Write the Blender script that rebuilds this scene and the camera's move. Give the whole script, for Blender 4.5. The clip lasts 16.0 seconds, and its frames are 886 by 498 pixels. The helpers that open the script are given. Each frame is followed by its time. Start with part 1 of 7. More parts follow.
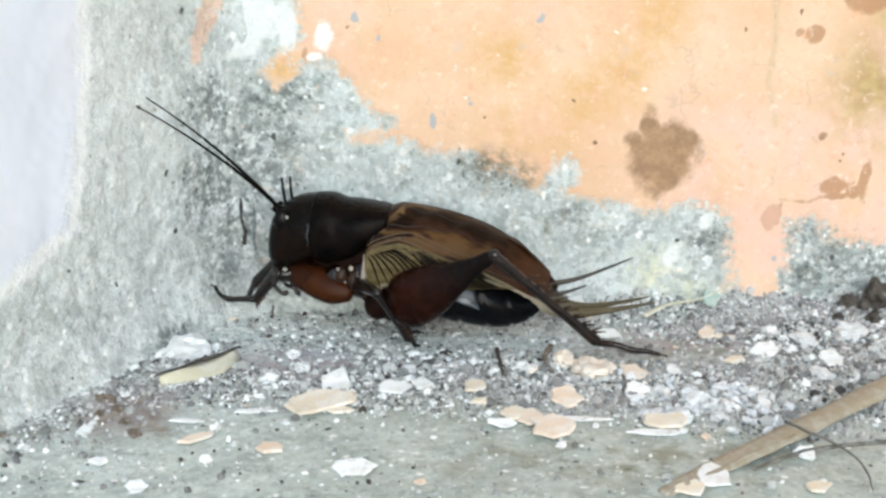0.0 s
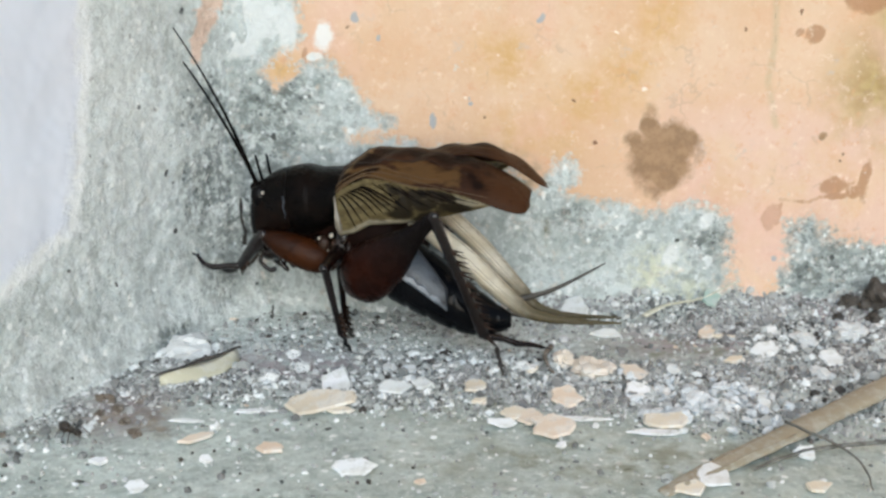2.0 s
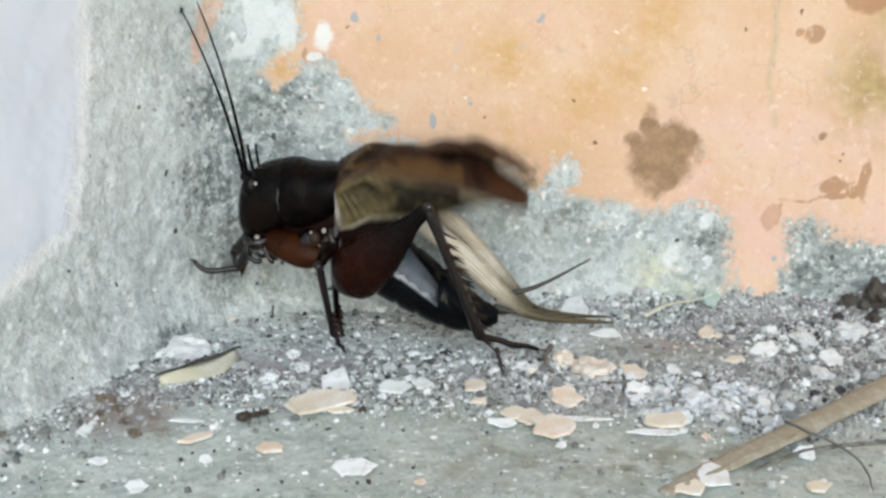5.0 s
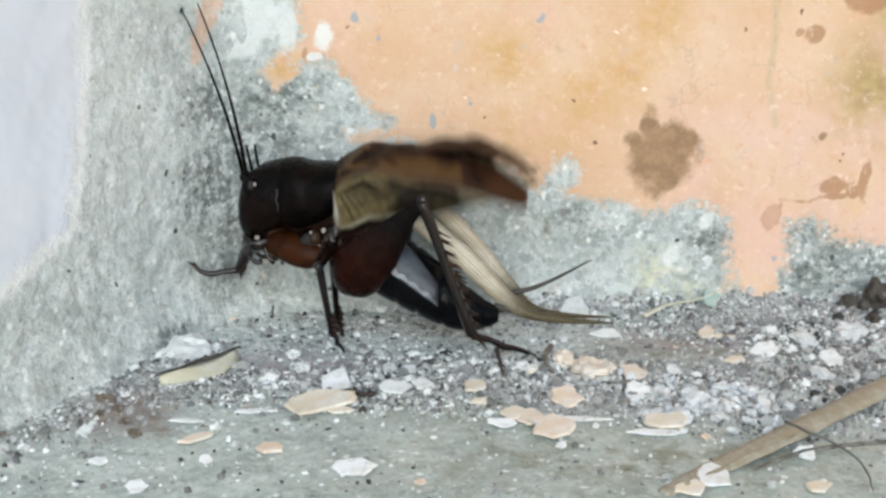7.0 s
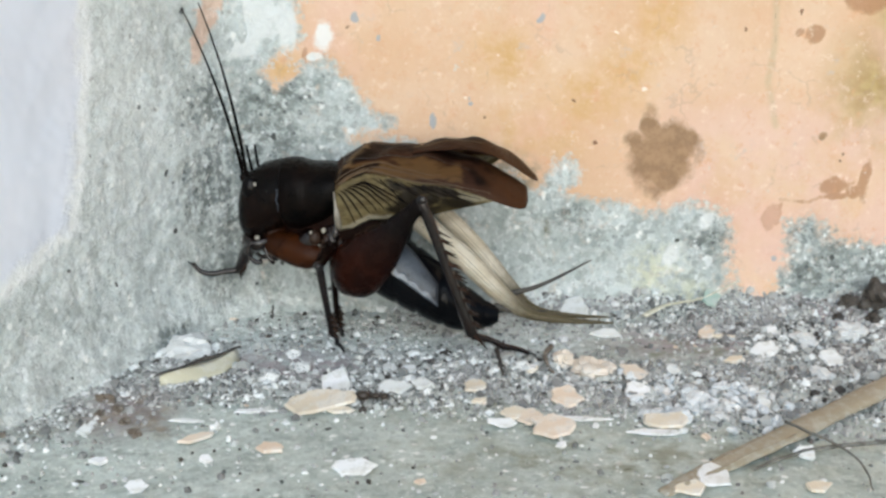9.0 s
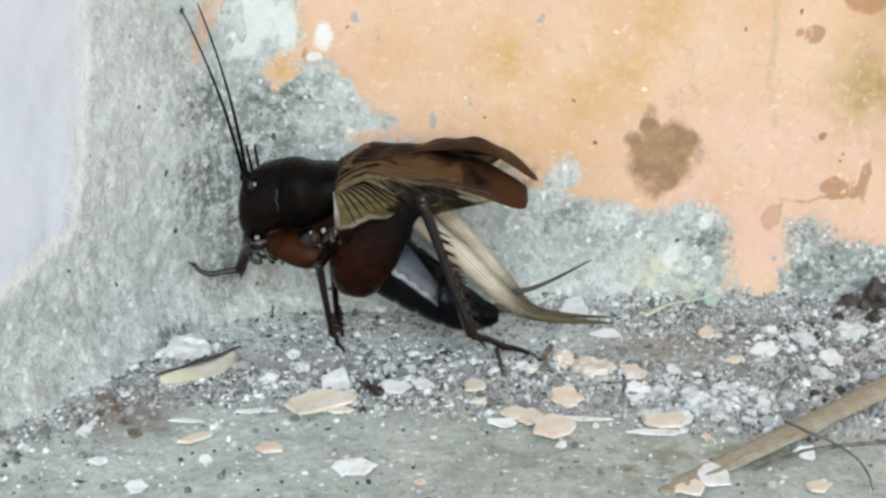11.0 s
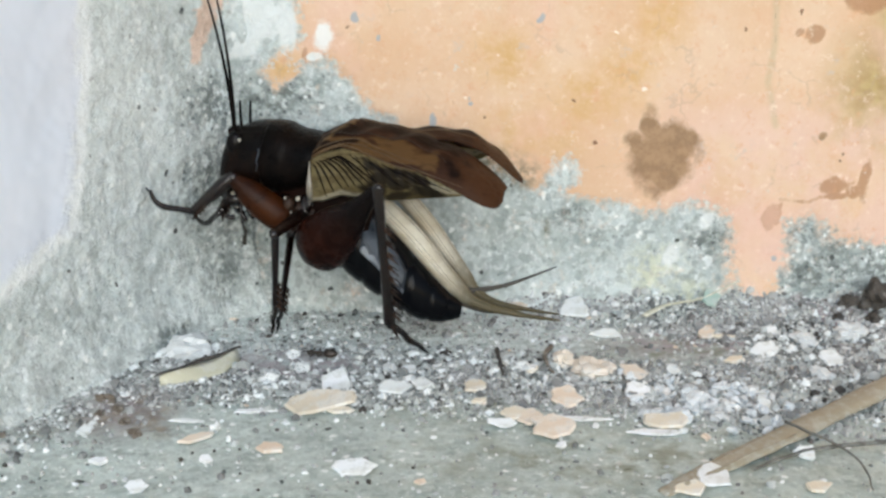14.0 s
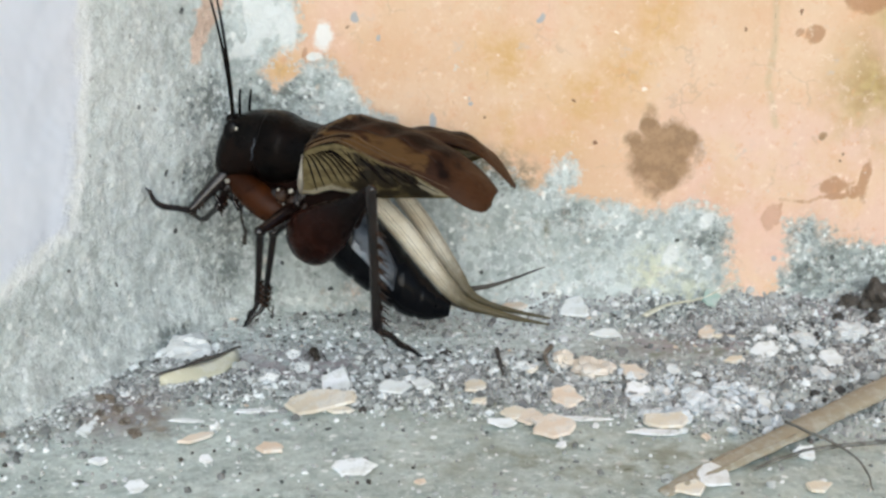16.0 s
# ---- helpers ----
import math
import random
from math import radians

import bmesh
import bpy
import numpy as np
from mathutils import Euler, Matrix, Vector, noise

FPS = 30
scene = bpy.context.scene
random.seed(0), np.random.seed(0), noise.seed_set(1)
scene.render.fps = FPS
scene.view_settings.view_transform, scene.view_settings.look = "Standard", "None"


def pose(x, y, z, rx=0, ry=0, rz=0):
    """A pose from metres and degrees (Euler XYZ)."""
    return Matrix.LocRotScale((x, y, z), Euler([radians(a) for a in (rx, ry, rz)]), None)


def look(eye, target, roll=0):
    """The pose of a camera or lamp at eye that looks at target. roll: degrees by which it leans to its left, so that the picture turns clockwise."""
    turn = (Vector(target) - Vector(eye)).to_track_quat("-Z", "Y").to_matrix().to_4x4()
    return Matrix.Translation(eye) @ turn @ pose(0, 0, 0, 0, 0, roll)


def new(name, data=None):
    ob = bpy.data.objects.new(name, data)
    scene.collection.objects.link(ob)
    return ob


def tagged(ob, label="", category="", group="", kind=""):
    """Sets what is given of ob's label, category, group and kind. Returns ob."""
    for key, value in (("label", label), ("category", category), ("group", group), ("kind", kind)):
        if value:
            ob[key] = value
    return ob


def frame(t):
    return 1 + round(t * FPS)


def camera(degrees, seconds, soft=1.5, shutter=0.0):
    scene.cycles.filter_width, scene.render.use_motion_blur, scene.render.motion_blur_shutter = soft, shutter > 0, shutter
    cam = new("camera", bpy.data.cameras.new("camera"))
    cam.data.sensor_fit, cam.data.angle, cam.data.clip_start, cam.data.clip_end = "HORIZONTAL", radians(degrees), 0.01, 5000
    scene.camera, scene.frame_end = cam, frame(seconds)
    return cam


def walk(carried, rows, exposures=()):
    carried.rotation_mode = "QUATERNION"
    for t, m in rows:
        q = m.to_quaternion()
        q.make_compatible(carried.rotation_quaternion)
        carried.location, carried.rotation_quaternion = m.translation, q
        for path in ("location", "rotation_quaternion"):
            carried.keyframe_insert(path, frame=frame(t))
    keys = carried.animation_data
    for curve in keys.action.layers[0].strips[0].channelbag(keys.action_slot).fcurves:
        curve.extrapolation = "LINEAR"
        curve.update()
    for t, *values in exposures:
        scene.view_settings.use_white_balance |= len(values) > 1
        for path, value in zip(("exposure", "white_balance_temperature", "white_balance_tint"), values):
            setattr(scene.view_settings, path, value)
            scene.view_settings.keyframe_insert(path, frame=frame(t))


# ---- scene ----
cam = camera(40.0, 16.0, soft=2.7, shutter=0.7)
EYE = (0.0, -0.1113, 0.040)
HEADING = pose(*EYE, 73.0, 0, 0)
EXPOSURES = [(0.0, 0.1 + 0.24), (0.9, 0.1 + 0.22), (1.5, 0.1 - 0.02), (2.2, 0.1 - 0.02), (4.0, 0.1), (16.0, 0.1)]
walk(cam, [(0.0, HEADING), (16.0, HEADING)], EXPOSURES)

# ---- light: a bright open sky over the corner, with a veiled sun ----
SUN_UP, SUN_TURN = radians(25), radians(172)
world = bpy.data.worlds.new("sky")
scene.world = world
world.use_nodes = True
wn = world.node_tree.nodes
sky = wn.new("ShaderNodeTexSky")
sky.sky_type, sky.sun_disc = "NISHITA", False
sky.sun_elevation, sky.sun_rotation = SUN_UP, SUN_TURN
sky.air_density, sky.dust_density, sky.ozone_density = 1.0, 2.0, 1.0
wn["Background"].inputs["Strength"].default_value = 0.105
world.node_tree.links.new(sky.outputs["Color"], wn["Background"].inputs["Color"])
sun = new("sun", bpy.data.lights.new("sun", "SUN"))
sun.data.energy, sun.data.angle, sun.data.color = 1.5, radians(50), (0.815, 1.0, 1.14)
sun.matrix_world = look((math.sin(SUN_TURN) * math.cos(SUN_UP), math.cos(SUN_TURN) * math.cos(SUN_UP), math.sin(SUN_UP)), (0, 0, 0))

MM = 0.001


# ---- materials ----
class Graph:
    """A small builder for node materials."""

    def __init__(self, name, rough=0.6, spec=0.4):
        self.mat = bpy.data.materials.new(name)
        self.mat.use_nodes = True
        self.tree = self.mat.node_tree
        self.bsdf = self.tree.nodes["Principled BSDF"]
        self.bsdf.inputs["Roughness"].default_value = rough
        self.bsdf.inputs["Specular IOR Level"].default_value = spec
        self.coord = self.node("ShaderNodeTexCoord").outputs["Object"]

    def node(self, kind, **inputs):
        n = self.tree.nodes.new(kind)
        for key, value in inputs.items():
            self.put(n.inputs[key.replace("_", " ")], value)
        return n

    def put(self, socket, value):
        if isinstance(value, bpy.types.NodeSocket):
            self.tree.links.new(value, socket)
        elif isinstance(value, tuple) and len(value) == 3 and socket.type == "RGBA":
            socket.default_value = (*value, 1)
        else:
            socket.default_value = value

    def noise(self, size, detail=4, rough=0.6, stretch=None):
        """Noise with features of about that many millimetres."""
        at = self.coord
        if stretch:
            at = self.node("ShaderNodeMapping", Vector=at, Scale=stretch).outputs[0]
        return self.node("ShaderNodeTexNoise", Vector=at, Scale=1000.0 / size, Detail=detail, Roughness=rough).outputs[0]

    def specks(self, size, reach):
        """1 in scattered uneven specks, 0 elsewhere."""
        bend = self.node("ShaderNodeTexNoise", Vector=self.coord, Scale=2200.0 / size, Detail=2.0).outputs["Color"]
        small = self.node("ShaderNodeVectorMath", Vector=bend)
        small.operation = "SCALE"
        small.inputs["Scale"].default_value = 0.5 * size * MM
        moved = self.node("ShaderNodeVectorMath", Vector=self.coord)
        moved.operation = "ADD"
        self.put(moved.inputs[1], small.outputs[0])
        v = self.node("ShaderNodeTexVoronoi", Vector=moved.outputs[0], Scale=1000.0 / size)
        pick = self.math("GREATER_THAN", self.split(v.outputs["Color"]), 0.55)
        return self.math("MULTIPLY", self.ramp(v.outputs["Distance"], reach, reach * 0.6), pick)

    def split(self, colour):
        return self.node("ShaderNodeSeparateColor", Color=colour).outputs[0]

    def math(self, kind, a, b):
        n = self.tree.nodes.new("ShaderNodeMath")
        n.operation = kind
        self.put(n.inputs[0], a)
        self.put(n.inputs[1], b)
        return n.outputs[0]

    def ramp(self, value, low, high):
        n = self.tree.nodes.new("ShaderNodeMapRange")
        n.interpolation_type = "SMOOTHSTEP"
        for i, v in enumerate((value, low, high, 0.0, 1.0)):
            self.put(n.inputs[i], v)
        return n.outputs[0]

    def mix(self, factor, a, b):
        n = self.tree.nodes.new("ShaderNodeMix")
        n.data_type = "RGBA"
        self.put(n.inputs[0], factor)
        self.put(n.inputs[6], a)
        self.put(n.inputs[7], b)
        return n.outputs[2]

    def attribute(self, name):
        n = self.tree.nodes.new("ShaderNodeAttribute")
        n.attribute_name = name
        return n.outputs["Fac"]

    def random(self):
        return self.node("ShaderNodeObjectInfo").outputs["Random"]

    def island(self):
        return self.node("ShaderNodeNewGeometry").outputs["Random Per Island"]

    def finish(self, colour, height=None, depth=0.1, rough=None):
        self.put(self.bsdf.inputs["Base Color"], colour)
        if rough is not None:
            self.put(self.bsdf.inputs["Roughness"], rough)
        if height is not None:
            bump = self.node("ShaderNodeBump", Height=height, Distance=depth * MM, Strength=1.0)
            self.put(self.bsdf.inputs["Normal"], bump.outputs[0])
        return self.mat


def cement_colour(g, light, dark, pale, grain=1.0):
    """Cement: cloudy grey with sand grains, lime crumbs, pits and black specks."""
    base = g.mix(g.ramp(g.noise(5.0, 6, 0.65), 0.36, 0.64), dark, light)
    base = g.mix(g.math("MULTIPLY", g.ramp(g.noise(1.5, 6, 0.75), 0.52, 0.66), 0.8), base, pale)
    base = g.mix(g.math("MULTIPLY", g.ramp(g.noise(2.3, 6, 0.75), 0.54, 0.70), 0.65 * min(1.0, grain + 0.3)), base, tuple(c * 0.55 for c in dark))
    base = g.mix(g.math("MULTIPLY", g.ramp(g.noise(0.5, 4, 0.75), 0.56, 0.70), 0.6 * min(1.0, grain + 0.1)), base, tuple(c * 0.45 for c in dark))
    base = g.mix(g.math("MULTIPLY", g.ramp(g.noise(0.42, 4, 0.75), 0.57, 0.68), 0.8 * min(1.0, grain + 0.3)), base, (0.86, 0.88, 0.87))
    cell = g.split(g.node("ShaderNodeTexVoronoi", Vector=g.coord, Scale=1000.0 / 0.55, Randomness=1.0).outputs["Color"])
    base = g.mix(g.math("MULTIPLY", g.ramp(cell, 0.6, 1.0), 0.5 * grain), base, tuple(c * 0.5 for c in dark))
    base = g.mix(g.math("MULTIPLY", g.ramp(cell, 0.35, 0.0), 0.45 * grain), base, pale)
    base = g.mix(g.math("MULTIPLY", g.specks(1.3, 0.24), 0.9), base, (0.88, 0.90, 0.88))
    base = g.mix(g.math("MULTIPLY", g.specks(0.8, 0.17), 0.75 * grain), base, (0.10, 0.11, 0.11))
    base = g.mix(g.math("MULTIPLY", g.specks(1.15, 0.27), 0.36 * grain), base, (0.20, 0.215, 0.215))
    return g.mix(g.math("MULTIPLY", g.specks(2.4, 0.13), 0.9), base, (0.03, 0.032, 0.03))


def chipped(g, cement):
    """Sharp dark pits and pale sand grains where the dark-pit mask covers the cement."""
    for size, reach, share, tone in ((0.75, 0.30, 0.75, (0.10, 0.11, 0.11)), (0.95, 0.26, 0.8, (0.84, 0.87, 0.87))):
        spots = g.math("MULTIPLY", g.specks(size, reach), g.ramp(g.attribute("damp"), 0.05, 0.45))
        cement = g.mix(g.math("MULTIPLY", spots, share), cement, tone)
    return cement


def wall_material():
    """Cement under flaking peach paint, with brown stains, ochre patches, dark pits and lime; the masks are mesh
    attributes.
    """
    g = Graph("painted_cement", 0.85, 0.25)
    cement = cement_colour(g, (0.60, 0.66, 0.645), (0.425, 0.48, 0.462), (0.80, 0.83, 0.82), 0.8)
    pits = g.math("MULTIPLY", g.attribute("damp"), g.ramp(g.noise(0.9, 6, 0.75), 0.41, 0.56))
    cement = g.mix(g.math("MULTIPLY", pits, 0.8), cement, (0.12, 0.135, 0.125))
    cement = chipped(g, cement)
    cement = g.mix(g.math("MULTIPLY", g.attribute("lichen"), g.ramp(g.noise(0.9), 0.4, 0.6)), cement, (0.74, 0.75, 0.54))
    paint = g.mix(g.ramp(g.noise(9.0, 5), 0.35, 0.65), (0.70, 0.465, 0.30), (0.75, 0.545, 0.385))
    paint = g.mix(g.math("MULTIPLY", g.ramp(g.noise(2.2, 5, 0.65), 0.5, 0.75), 0.5), paint, (0.70, 0.40, 0.225))
    paint = g.mix(g.math("MULTIPLY", g.ramp(g.noise(0.8, 4, 0.7), 0.58, 0.78), 0.5), paint, (0.88, 0.72, 0.56))
    paint = g.mix(g.math("MULTIPLY", g.attribute("ochre"), g.ramp(g.noise(2.2, 6, 0.7), 0.22, 0.66)), paint, (0.64, 0.40, 0.18))
    paint = g.mix(g.math("MULTIPLY", g.attribute("olive"), 1.0), paint, g.mix(g.ramp(g.noise(1.5, 4), 0.4, 0.65), (0.40, 0.275, 0.11), (0.50, 0.37, 0.17)))
    paint = g.mix(g.math("MULTIPLY", g.attribute("pink"), g.ramp(g.noise(5.0, 5), 0.38, 0.6)), paint, (0.76, 0.535, 0.44))
    bend = g.node("ShaderNodeTexNoise", Vector=g.coord, Scale=400.0, Detail=4.0).outputs["Color"]
    shifted = g.node("ShaderNodeMix")
    shifted.data_type = "VECTOR"
    shifted.inputs[0].default_value = 0.004
    g.put(shifted.inputs[4], g.coord)
    g.put(shifted.inputs[5], bend)
    cells = g.node("ShaderNodeTexVoronoi", Vector=shifted.outputs[1], Scale=150.0)
    cells.feature = "DISTANCE_TO_EDGE"
    hair = g.math("MULTIPLY", g.ramp(cells.outputs["Distance"], 0.022, 0.004), g.ramp(g.noise(4.0, 4), 0.50, 0.60))
    paint = g.mix(g.math("MULTIPLY", hair, 0.35), paint, (0.46, 0.33, 0.24))
    paint = g.mix(g.math("MULTIPLY", g.ramp(g.math("ADD", g.attribute("rust"), g.math("MULTIPLY", g.noise(1.0, 6, 0.75), 0.7)), 0.75, 1.0), 0.75), paint, (0.40, 0.205, 0.10))
    paint = g.mix(g.math("MULTIPLY", g.attribute("seam"), 0.55), paint, (0.50, 0.42, 0.26))
    paint = g.mix(g.math("MULTIPLY", g.ramp(g.noise(1.7, 6, 0.8), 0.53, 0.68), 0.6), paint, (0.68, 0.365, 0.205))
    paint = g.mix(g.math("MULTIPLY", g.ramp(g.noise(1.25, 6, 0.8), 0.55, 0.68), 0.55), paint, (0.88, 0.74, 0.60))
    paint = g.mix(g.math("MULTIPLY", g.ramp(g.noise(2.9, 6, 0.8), 0.58, 0.70), 0.5), paint, (0.55, 0.50, 0.46))
    paint = g.mix(g.math("MULTIPLY", g.ramp(g.noise(14.0, 3), 0.5, 0.65), 0.45), paint, (0.78, 0.51, 0.42))
    paint = g.mix(g.math("MULTIPLY", g.specks(3.4, 0.07), 0.8), paint, (0.90, 0.82, 0.72))
    blot = g.attribute("stain")
    paint = g.mix(g.math("MULTIPLY", g.ramp(g.math("ADD", blot, g.math("MULTIPLY", g.noise(1.8, 6, 0.7), 0.7)), 0.70, 1.08), 0.92), paint,
                  g.mix(g.ramp(g.noise(1.6, 6, 0.7), 0.38, 0.62), (0.27, 0.165, 0.09), (0.38, 0.24, 0.135)))
    paint = g.mix(g.math("MULTIPLY", g.specks(2.6, 0.09), 0.8), paint, (0.16, 0.06, 0.03))
    ragged = g.math("ADD", g.math("MULTIPLY", g.math("SUBTRACT", g.noise(0.8, 6, 0.75), 0.5), 1.1), g.math("MULTIPLY", g.math("SUBTRACT", g.noise(3.2, 5, 0.7), 0.5), 1.6))
    edge = g.math("ADD", g.attribute("paint"), ragged)
    wash = g.math("MULTIPLY", g.ramp(edge, 0.10, 0.50), 0.45)
    colour = g.mix(wash, cement, (0.78, 0.62, 0.50))
    colour = g.mix(g.ramp(edge, 0.40, 0.66), colour, paint)
    colour = g.mix(g.ramp(g.math("ADD", g.attribute("bare"), g.math("MULTIPLY", g.noise(0.9, 5, 0.7), 0.6)), 0.66, 0.92), colour, (0.42, 0.42, 0.43))
    colour = g.mix(g.math("MULTIPLY", g.ramp(g.math("ADD", g.attribute("lime"), g.math("MULTIPLY", g.noise(1.2, 6, 0.75), 1.0)), 0.78, 1.15), 0.8), colour, (0.82, 0.85, 0.84))
    colour = g.mix(g.math("MULTIPLY", g.attribute("smudge"), g.ramp(g.noise(1.4, 6, 0.75), 0.36, 0.62)), colour, (0.17, 0.155, 0.105))
    colour = g.mix(g.ramp(g.attribute("crack"), 0.4, 0.8), colour, (0.05, 0.045, 0.04))
    fine = g.math("MULTIPLY", g.math("ADD", g.noise(0.35, 4, 0.7), g.math("SUBTRACT", g.math("MULTIPLY", g.noise(1.5, 4), 1.2), 1.1)), g.ramp(edge, 1.0, 0.2))
    fine = g.math("ADD", fine, g.math("MULTIPLY", g.noise(1.6, 4), 0.5))
    return g.finish(colour, fine, 0.22)


def side_material():
    """Rough lime-streaked cement beside smooth bluish-white distemper."""
    g = Graph("whitewashed_cement", 0.8, 0.25)
    cement = cement_colour(g, (0.67, 0.73, 0.715), (0.49, 0.54, 0.525), (0.84, 0.88, 0.875), 0.6)
    streak = g.noise(1.3, 5, 0.65, (1, 1, 0.75))
    cement = g.mix(g.math("MULTIPLY", g.ramp(g.math("ADD", streak, g.math("MULTIPLY", g.attribute("lime"), 0.22)), 0.52, 0.68), 0.28), cement, (0.84, 0.87, 0.87))
    cement = g.mix(g.math("MULTIPLY", g.specks(1.0, 0.26), 0.22), cement, (0.30, 0.335, 0.33))
    pits = g.math("MULTIPLY", g.attribute("damp"), g.ramp(g.noise(0.9, 6, 0.75), 0.41, 0.56))
    cement = g.mix(g.math("MULTIPLY", pits, 0.8), cement, (0.12, 0.14, 0.135))
    cement = chipped(g, cement)
    edge = g.math("ADD", g.attribute("white"), g.math("MULTIPLY", g.math("SUBTRACT", g.noise(1.6, 5, 0.6), 0.5), 0.7))
    rim = g.math("MULTIPLY", g.ramp(edge, 0.04, 0.26), 0.9)
    colour = g.mix(rim, cement, (0.86, 0.885, 0.885))
    wash = g.mix(g.ramp(g.noise(12.0, 3), 0.35, 0.65), (0.70, 0.74, 0.82), (0.77, 0.79, 0.85))
    colour = g.mix(g.ramp(edge, 0.34, 0.70), colour, wash)
    paint = g.math("ADD", g.attribute("paint"), g.math("MULTIPLY", g.math("SUBTRACT", g.noise(1.4, 6, 0.75), 0.5), 2.6))
    colour = g.mix(g.math("MULTIPLY", g.ramp(paint, 0.45, 0.85), 0.62), colour, (0.80, 0.50, 0.34))
    colour = g.mix(g.ramp(g.attribute("crack"), 0.4, 0.8), colour, (0.05, 0.045, 0.04))
    smooth = g.ramp(edge, 0.9, 0.2)
    fine = g.math("MULTIPLY", g.math("ADD", g.noise(0.35, 4, 0.7), g.math("SUBTRACT", g.math("MULTIPLY", g.noise(1.4, 4), 1.2), 1.1)), smooth)
    return g.finish(colour, fine, 0.18)


def floor_material():
    """Worn greenish-grey cement screed with trodden dust and grit."""
    g = Graph("cement_floor", 0.85, 0.25)
    colour = cement_colour(g, (0.56, 0.635, 0.60), (0.42, 0.485, 0.455), (0.69, 0.75, 0.71), 0.6)
    colour = g.mix(g.math("MULTIPLY", g.attribute("dust"), g.ramp(g.noise(1.3, 5), 0.28, 0.56)), colour, (0.37, 0.325, 0.335))
    # pale lime flecks, also lightening the floor against the cricket's shade
    colour = g.mix(g.math("MULTIPLY", g.attribute("lime"), g.ramp(g.noise(1.0, 6, 0.75), 0.40, 0.58)), colour, (0.80, 0.85, 0.84))
    colour = g.mix(g.math("MULTIPLY", g.attribute("moss"), g.ramp(g.noise(2.5, 5), 0.4, 0.65)), colour, (0.23, 0.235, 0.17))
    colour = g.mix(g.math("MULTIPLY", g.attribute("soil"), g.ramp(g.noise(1.2, 5, 0.7), 0.34, 0.6)), colour, g.mix(g.ramp(g.noise(2.2, 4), 0.4, 0.6), (0.21, 0.185, 0.16), (0.33, 0.265, 0.185)))
    fine = g.math("ADD", g.noise(0.4, 4, 0.7), g.noise(1.8, 4))
    return g.finish(colour, fine, 0.10)


def chip_material(name, a, b, under, rough=0.6):
    """A flake of old paint or lime: cloudy face, grubby spots, a paler edge."""
    g = Graph(name, rough, 0.35)
    colour = g.mix(g.random(), a, b)
    colour = g.mix(g.math("MULTIPLY", g.ramp(g.noise(1.3, 6, 0.7), 0.44, 0.62), 0.75), colour, under)
    colour = g.mix(g.math("MULTIPLY", g.ramp(g.noise(0.7, 5, 0.7), 0.55, 0.72), 0.4), colour, (0.42, 0.42, 0.40))
    colour = g.mix(g.math("MULTIPLY", g.ramp(g.noise(0.3, 4, 0.7), 0.6, 0.75), 0.45), colour, tuple(c * 0.5 for c in a))
    return g.finish(colour, g.noise(0.6, 4), 0.06)


def grit_material():
    """Mixed sand: mostly grey, some pale quartz and dark grains, mauve dust in places."""
    g = Graph("sand_grit", 0.8, 0.3)
    r = g.island()
    colour = g.mix(g.ramp(r, 0.1, 0.8), (0.16, 0.165, 0.16), (0.56, 0.585, 0.57))
    colour = g.mix(g.math("GREATER_THAN", r, 0.84), colour, (0.84, 0.87, 0.87))
    colour = g.mix(g.math("LESS_THAN", r, 0.08), colour, (0.06, 0.055, 0.05))
    dust = g.math("MULTIPLY", g.ramp(g.noise(9.0, 3), 0.45, 0.6), 0.4)
    return g.finish(g.mix(dust, colour, g.mix(g.noise(0.8), (0.31, 0.30, 0.30), (0.50, 0.49, 0.49))))


def chitin(name, a, b, rough, spec=0.5, grain=0.5, relief=0.03, coat=0.0, dusk=None):
    """Insect shell: two tones, fine pitting, gloss; dusk: a dark tone towards the far end, from and to millimetres."""
    g = Graph(name, rough, spec)
    colour = g.mix(g.ramp(g.noise(2.0, 4), 0.35, 0.65), a, b)
    colour = g.mix(g.math("MULTIPLY", g.ramp(g.noise(grain, 4), 0.5, 0.75), 0.5), colour, tuple(c * 0.5 for c in a))
    if dusk:
        along = g.node("ShaderNodeSeparateXYZ", Vector=g.coord).outputs[0]
        along = g.math("ADD", along, g.math("MULTIPLY", g.math("SUBTRACT", g.noise(2.5, 4), 0.5), 3 * MM))
        colour = g.mix(g.ramp(along, dusk[0] * MM, dusk[1] * MM), colour, (0.0045, 0.0028, 0.0026))
    g.bsdf.inputs["Coat Weight"].default_value = coat
    g.bsdf.inputs["Coat Roughness"].default_value = 0.15
    return g.finish(colour, g.noise(grain * 0.5, 3), relief, g.math("ADD", g.math("MULTIPLY", g.noise(1.0, 3), 0.25), rough - 0.12))


